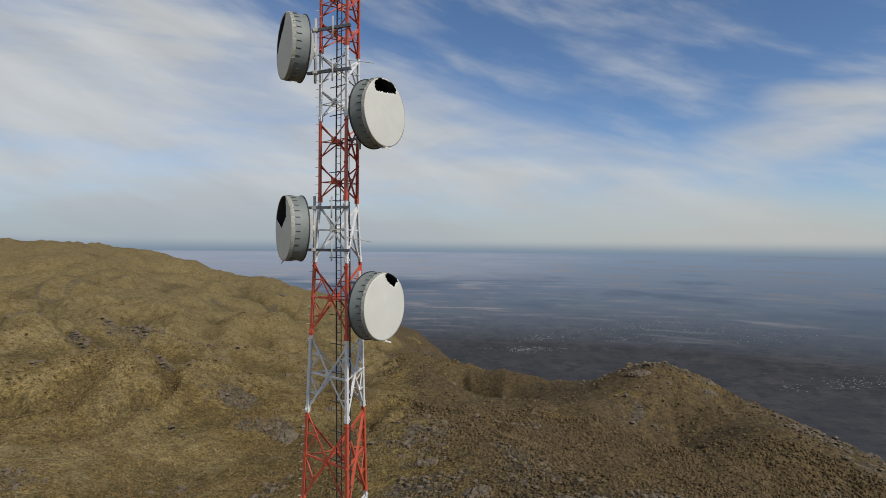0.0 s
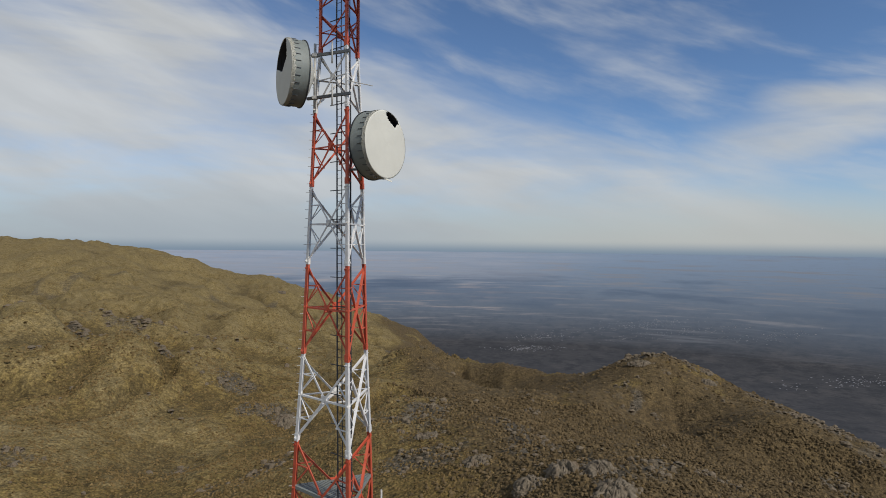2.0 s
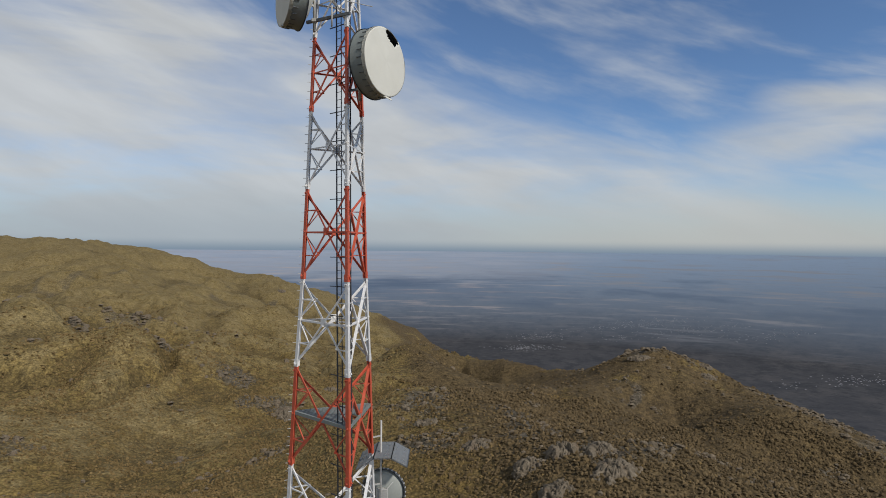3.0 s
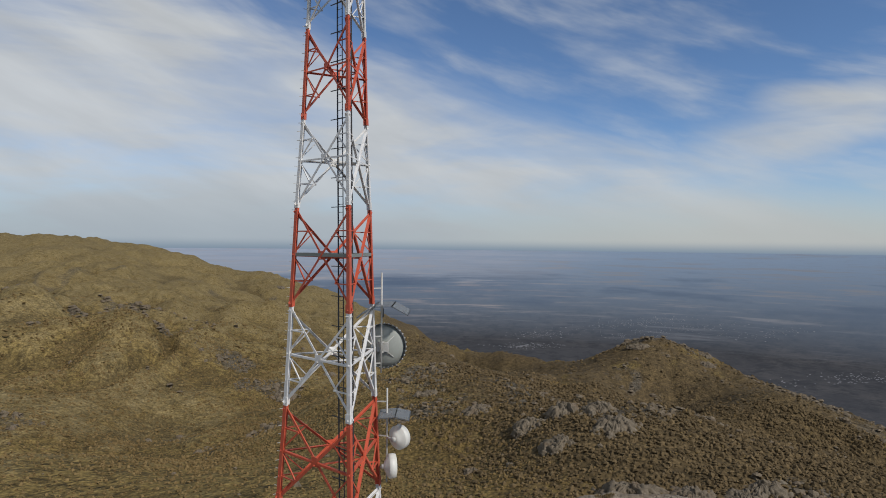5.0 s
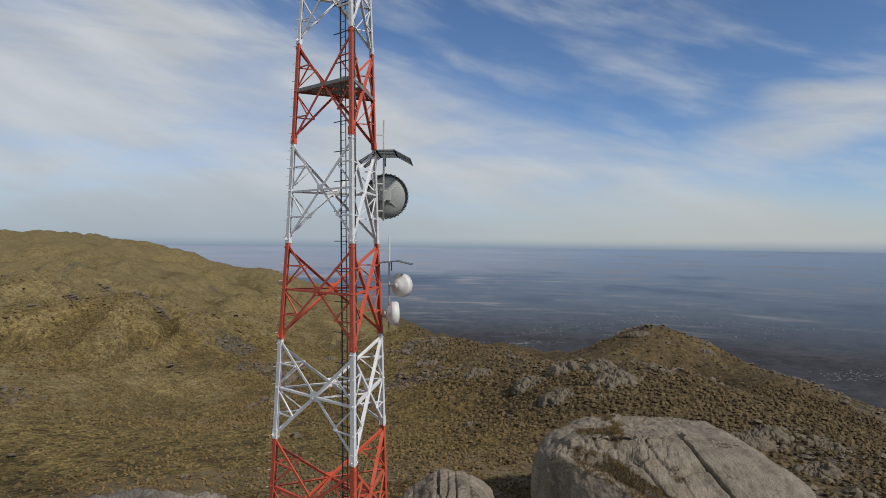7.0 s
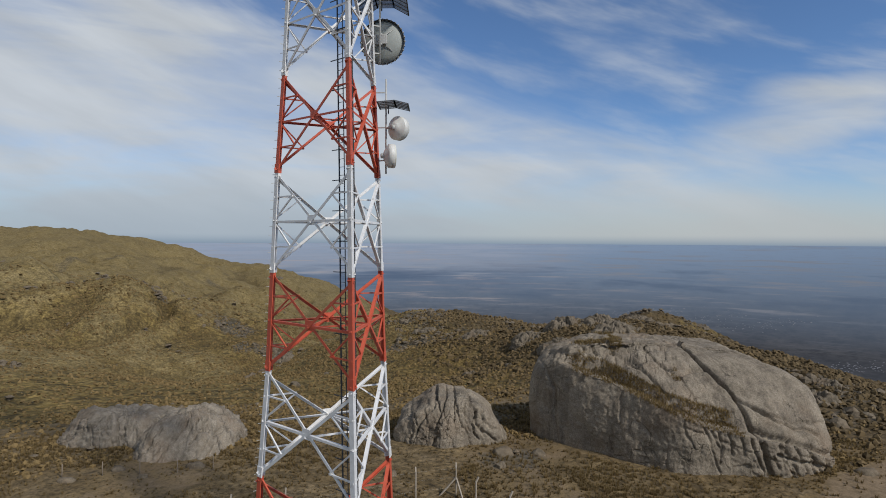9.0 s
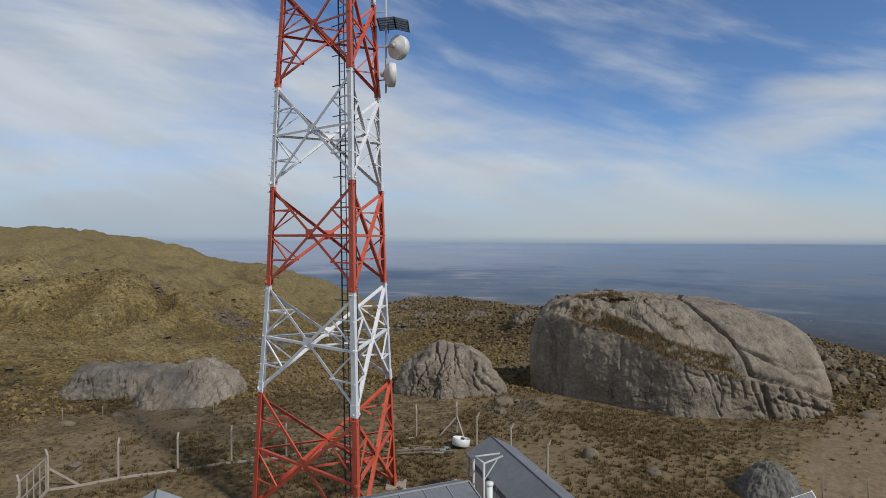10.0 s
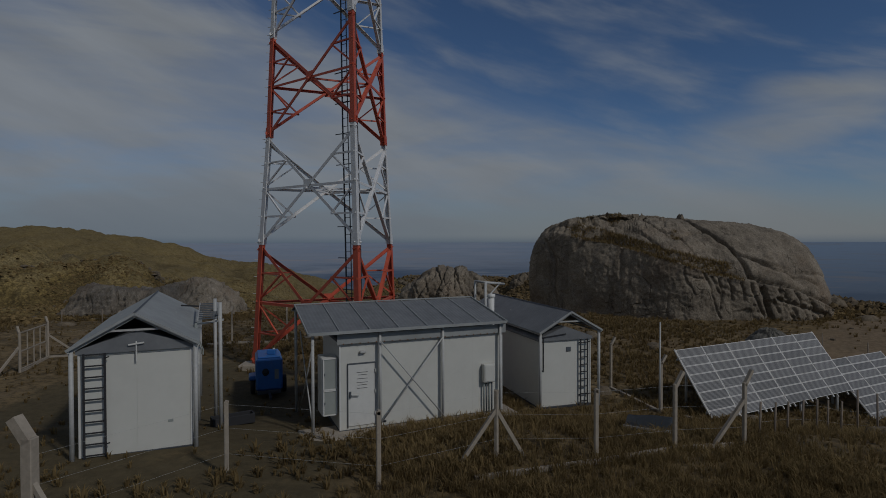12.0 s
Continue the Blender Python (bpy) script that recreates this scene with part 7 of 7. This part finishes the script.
def scrap():
    d = thing("scrap_drum", "battered white drum lying open among scrap", "drum", Matrix.Translation((1.5, 35.6, ground_z(1.5, 35.6) + 0.34)) @ Matrix.Rotation(radians(-8), 4, "X") @ Matrix.Rotation(radians(9), 4, "Y") @ Matrix.Scale(0.8, 4))
    bm = bmesh.new()
    add_lathe(bm, [(0.68, -0.28), (0.72, -0.26), (0.72, 0.28), (0.68, 0.3), (0.66, 0.28), (0.66, -0.24), (0.0, -0.24), (0.0, -0.28), (0.68, -0.28)], 32)
    part("shell", bm, M_PANELW, d)
    bm = bmesh.new()
    add_box(bm, (0.3, 0.22, 0.4), (0.1, 0.15, 0.1), bevel=0.03)
    part("motor", bm, M_DARKSTEEL, d)
    rnd = random.Random(9)
    for k in range(9):
        a = rnd.uniform(-0.25, 0.3)
        x, y = -0.6 - rnd.uniform(0, 1.6), 34.9 + rnd.uniform(-0.5, 0.7)
        L = rnd.uniform(1.6, 3.4)
        bm = bmesh.new()
        z = ground_z(x, y)
        add_bar(bm, (x - L / 2 * math.cos(a), y - L / 2 * math.sin(a), z + 0.07 + 0.03 * (k % 3)), (x + L / 2 * math.cos(a), y + L / 2 * math.sin(a), z + 0.1 + 0.03 * (k % 3)), 0.08, 0.06)
        solid("plank", bm, M_WOOD if k % 3 else M_CONCRETE, "old pale timber lying on the ground", "plank", group="scrap timber")
    for k in range(6):
        bm = bmesh.new()
        s = rnd.uniform(0.2, 0.45)
        add_box(bm, (s, s * 0.7, s * 0.5), (0, 0, s * 0.25), Matrix.Rotation(rnd.uniform(0, 3), 3, "Z"), bevel=0.03)
        x, y = 0.4 + rnd.uniform(-0.6, 0.7), 35.0 + rnd.uniform(-0.5, 0.4)
        solid("scrap_block", bm, M_DARKSTEEL if k % 2 else M_SHROUD, "dark metal scrap lump beside the drum", "scrap", pose(x, y, ground_z(x, y)), group="metal scrap")
    s = thing("metal_sheet", "bent grey metal sheet lying in the grass", "sheet", Matrix.Translation((6.25, 16.1, ground_z(6.25, 16.1) + 0.08)) @ Matrix.Rotation(radians(-35), 4, "Z"))
    bm = bmesh.new()
    rows = [[bm.verts.new((x, y, 0.75 * max(0, 0.5 - abs(y - 0.1 * x)) + 0.05 * math.sin(3 * x + y) + 0.05)) for y in np.linspace(-0.5, 0.5, 9)] for x in np.linspace(-0.65, 0.65, 9)]
    for p, q in zip(rows, rows[1:]):
        for k in range(8):
            bm.faces.new((p[k], p[k + 1], q[k + 1], q[k]))
    bmesh.ops.solidify(bm, geom=list(bm.faces), thickness=0.012)
    part("plate", bm, M_DARKGALV, s)
    bar_part("frame_edge", (-0.66, -0.5, 0.12), (0.66, -0.5, 0.16), 0.05, 0.05, s)


scrap()

# ---- grass, clumps, rocks and the town on the plain ----
def stuff(name, verts, faces, mats, label, category, smooth=False):
    me = bpy.data.meshes.new(name)
    me.from_pydata(verts, [], faces)
    me.materials.append(mats)
    if smooth:
        me.polygons.foreach_set("use_smooth", [True] * len(me.polygons))
    return tagged(new(name, me), label, category, kind="stuff")


SOLIDS = [(21.3, 50.0, 11.8, 8.2), (1.5, 51.2, 4.7, 4.0), (-22.6, 49.6, 4.8, 4.4), (-29.2, 50.6, 4.6, 4.0), (18.2, 30.2, 2.2, 1.9)]


def clear_of_things(x, y):
    ok = np.ones(len(x), bool)
    for ox, oy, ang, w, d in ((-9.0, 13.65, 22, 2.56, 5.4), (-3.12, 17.05, 22, 5.72, 2.7), (3.72, 20.45, 17, 2.2, 6.6)):
        c, s = math.cos(radians(ang)), math.sin(radians(ang))
        u, v = (x - ox) * c + (y - oy) * s, -(x - ox) * s + (y - oy) * c
        ok &= ~((u > -0.45) & (u < w + 0.25) & (v > -0.25) & (v < d + 0.3))
    for cx, cy, rx, ry in SOLIDS:
        ok &= ((x - cx) / rx) ** 2 + ((y - cy) / ry) ** 2 > 0.95
    ok &= ~((np.abs(x + 7.05) < 1.0) & (np.abs(y - 22.7) < 1.3))
    return ok


def fan(rs, n, r0, r1, half, power=1.0):
    """n random places in a fan before the yard."""
    r = r0 + (r1 - r0) * rs.rand(n) ** power
    a = np.radians(half) * (2 * rs.rand(n) - 1)
    return r * np.sin(a), r * np.cos(a)


def blades(name, x, y, size, nb, thin, spread, mat, label, rs):
    """Tufts of bent blades, nb to a tuft."""
    z = land(x, y)[0]
    X, Y, Z, S = (np.repeat(v, nb) for v in (x, y, z, size))
    m = len(X)
    a = rs.rand(m) * 2 * math.pi
    lean = 0.25 + 0.75 * rs.rand(m)
    h = S * (0.65 + 0.5 * rs.rand(m))
    w = thin[0] + thin[1] * S
    bx, by = X + spread * S * np.cos(a) * rs.rand(m), Y + spread * S * np.sin(a) * rs.rand(m)
    tx, ty = -np.sin(a) * w, np.cos(a) * w
    mx, my, mz = bx + np.cos(a) * S * 0.30 * lean, by + np.sin(a) * S * 0.30 * lean, Z + h * 0.62
    ex, ey, ez = bx + np.cos(a) * S * 0.85 * lean, by + np.sin(a) * S * 0.85 * lean, Z + h * (1.0 - 0.25 * lean)
    V = np.stack([np.stack([bx - tx, by - ty, Z - 0.03], 1), np.stack([bx + tx, by + ty, Z - 0.03], 1), np.stack([mx + tx * 0.8, my + ty * 0.8, mz], 1), np.stack([mx - tx * 0.8, my - ty * 0.8, mz], 1), np.stack([ex, ey, ez], 1)], 1).reshape(-1, 3)
    b = np.arange(m) * 5
    faces = [(i, i + 1, i + 2, i + 3) for i in b.tolist()] + [(i + 3, i + 2, i + 4) for i in b.tolist()]
    stuff(name, V.tolist(), faces, mat, label, "grass")


def tussocks():
    rs = np.random.RandomState(11)
    x, y = fan(rs, 42000, 10.5, 64, 44, 0.75)
    bare, stony, yard = covers(x, y)
    patch = smooth01(fbm(x / 6, y / 6, 3, 61), -0.25, 0.25)
    keep = clear_of_things(x, y) & (rs.rand(len(x)) > np.maximum(bare, 0.75 * yard) * 1.1) & (rs.rand(len(x)) < 0.16 + 0.84 * patch)
    x, y, patch = x[keep], y[keep], patch[keep]
    size = (0.10 + 0.22 * rs.rand(len(x)) ** 1.8) * (0.75 + 0.5 * patch)
    blades("tussock_grass", x, y, size, 12, (0.012, 0.028), 0.3, M_TUFT, "straw-coloured tussock grass over the summit", rs)


def tall_grass():
    """Soft longer grass before the shelters and the solar panels."""
    rs = np.random.RandomState(12)
    x, y = fan(rs, 9000, 9.5, 23, 44, 0.8)
    bare, stony, yard = covers(x, y)
    keep = clear_of_things(x, y) & (rs.rand(len(x)) > yard * 1.3) & (x > -6 - 0.2 * y) & (rs.rand(len(x)) < 0.25 + 0.75 * smooth01(fbm(x / 3, y / 3, 3, 65), -0.2, 0.2))
    x, y = x[keep], y[keep]
    blades("long_grass", x, y, 0.16 + 0.24 * rs.rand(len(x)), 16, (0.006, 0.012), 0.55, M_TUFT, "long soft dry grass before the shelters", rs)


def lumps(name, x, y, size, squash, mat, label, category, rs, n=7, sink=0.15):
    """Small irregular domes set on the ground."""
    z = land(x, y)[0]
    m = len(x)
    ang = np.arange(n) / n * 2 * math.pi
    V = np.empty((m, 2 * n + 1, 3))
    for k, (rad, hgt) in enumerate(((1.0, -sink), (0.78, 0.62))):
        rr = rad * size[:, None] * (0.7 + 0.6 * rs.rand(m, n))
        aa = ang[None] + rs.rand(m, 1) * 6
        V[:, k * n:(k + 1) * n, 0] = x[:, None] + rr * np.cos(aa)
        V[:, k * n:(k + 1) * n, 1] = y[:, None] + rr * np.sin(aa)
        V[:, k * n:(k + 1) * n, 2] = z[:, None] + size[:, None] * squash[:, None] * (hgt + (0.35 * (rs.rand(m, n) - 0.5) if k else 0))
    V[:, 2 * n, 0], V[:, 2 * n, 1], V[:, 2 * n, 2] = x, y, z + size * squash * (0.95 + 0.2 * rs.rand(m))
    base = np.arange(m)[:, None] * (2 * n + 1)
    i = np.arange(n)[None]
    j = (i + 1) % n
    quads = np.stack([base + i, base + j, base + n + j, base + n + i], -1).reshape(-1, 4).tolist()
    tris = np.stack([base + n + i, base + n + j, base + 2 * n + 0 * i], -1).reshape(-1, 3).tolist()
    return stuff(name, V.reshape(-1, 3).tolist(), quads + tris, mat, label, category)


def slopes():
    rs = np.random.RandomState(23)
    x, y = fan(rs, 92000, 50, 330, 44, 1.0)
    ok = clear_of_things(x, y) & (rs.rand(len(x)) < 0.3 + 0.7 * smooth01(fbm(x / 25, y / 25, 4, 71), -0.25, 0.2)) & (track_distance(x, y) > 2.5)
    x, y = x[ok], y[ok]
    r = np.hypot(x, y)
    size, tall = (0.14 + 0.26 * rs.rand(len(x)) ** 1.5) * (0.62 + r / 210), 0.8 + 0.5 * rs.rand(len(x))
    dark = rs.rand(len(x)) < heath(x, y)
    for name, pick, mat, label in (("tussock_clumps", ~dark, M_CLUMP, "dry tussock clumps dotting the mountain slopes"), ("heath_clumps", dark, M_HEATH, "dark heath shrubs on the stony knolls")):
        lumps(name, x[pick], y[pick], size[pick] * (1.35 if mat is M_HEATH else 0.85), tall[pick], mat, label, "grass" if mat is M_CLUMP else "shrub", rs, 4)
    x, y = fan(rs, 40000, 300, 950, 44, 0.75)
    ok = (land(x, y)[1] < 0.3) & (rs.rand(len(x)) < 0.25 + 0.75 * smooth01(fbm(x / 70, y / 70, 4, 81), -0.25, 0.2))
    x, y = x[ok], y[ok]
    dark = rs.rand(len(x)) < 1.1 * heath(x, y)
    for name, pick, mat, label in (("far_clumps", ~dark, M_CLUMP, "dry clumps on the far hills"), ("far_shrubs", dark, M_HEATH, "dark shrubs on the far knolls")):
        n = int(pick.sum())
        lumps(name, x[pick], y[pick], 0.45 + 1.0 * rs.rand(n) ** 2.5, 0.5 + 0.5 * rs.rand(n), mat, label, "shrub", rs, 4)
    # broken rock
    x, y = fan(rs, 110000, 36, 600, 44, 0.9)
    st = covers(x, y)[1]
    ok = clear_of_things(x, y) & (rs.rand(len(x)) < st ** 1.5 * 0.4 + 0.003) & (land(x, y)[1] < 0.3)
    x, y = x[ok], y[ok]
    r = np.hypot(x, y)
    lumps("broken_rock", x, y, (0.22 + 1.0 * rs.rand(len(x)) ** 3) * (0.45 + r / 230), 0.55 + 0.6 * rs.rand(len(x)), M_ROCKSMALL, "broken grey granite rock scattered over the slopes", "rock", rs, 6, 0.3)


def towns():
    rs = np.random.RandomState(5)
    V, F = [], []
    for cx, cy, sx, sy, n in ((480, 3120, 95, 26, 170), (600, 3330, 110, 30, 90), (1300, 3470, 160, 34, 140), (1480, 3300, 200, 40, 150), (1820, 3130, 140, 34, 80), (1850, 2440, 90, 45, 110), (1000, 3420, 200, 30, 60), (1530, 2380, 30, 40, 16), (1050, 3250, 60, 30, 20)):
        for k in range(n):
            x, y = cx + rs.randn() * sx, cy + rs.randn() * sy
            w, d, h = 2.2 + 7 * rs.rand() ** 4, 2 + 4 * rs.rand(), 0.8 + 1.2 * rs.rand()
            z = ground_z(x, y)
            b = len(V)
            V += [(x + sx_ * w / 2, y + sy_ * d / 2, z + hh) for hh in (-3, h) for sx_, sy_ in ((-1, -1), (1, -1), (1, 1), (-1, 1))]
            F += [(b, b + 1, b + 5, b + 4), (b + 1, b + 2, b + 6, b + 5), (b + 2, b + 3, b + 7, b + 6), (b + 3, b, b + 4, b + 7), (b + 4, b + 5, b + 6, b + 7)]
    stuff("distant_town", V, F, M_TOWN, "tiny pale houses of towns on the far plain", "town")


def ledge_grass():
    """Tufts along the diagonal ledge and on top of the huge boulder."""
    rs = np.random.RandomState(31)
    ob = great_boulder
    me = ob.data
    V, F = [], []
    lx, lz = [p[0] for p in GREAT_LEDGE], [p[1] for p in GREAT_LEDGE]
    for p in me.polygons:
        c, n = p.center, p.normal
        over = c.z - float(np.interp(c.x, lx, lz))
        if c.y > 56 or n.z < 0.35:
            continue
        band = -0.3 < over < 1.0 and 11.8 < c.x < 23 and n.z > 0.45
        crown = n.z > 0.8 and over > 0.5 and c.x < 20 and noise.noise(Vector((c.x * 0.4, c.y * 0.4, 3))) > 0.22
        if not (band or crown) or rs.rand() > 0.8:
            continue
        for k in range(5):
            a, s = rs.rand() * 6.28, 0.12 + 0.2 * rs.rand()
            q = c + Vector((rs.randn() * 0.12, rs.randn() * 0.12, -0.04))
            t = Vector((-math.sin(a), math.cos(a), 0)) * 0.035
            e = q + Vector((math.cos(a) * s * 0.6, math.sin(a) * s * 0.6, s))
            b = len(V)
            V += [tuple(q - t), tuple(q + t), tuple(e)]
            F.append((b, b + 1, b + 2))
    if F:
        stuff("ledge_grass", V, F, M_TUFT, "brown grass growing in the boulder's ledge", "grass")


M_TOWN = material("pale_house_walls", (0.23, 0.232, 0.245), rough=0.9, var=0.3, grain=0.02, stain=0.01, bump=0)
tussocks()
tall_grass()
slopes()
towns()
ledge_grass()
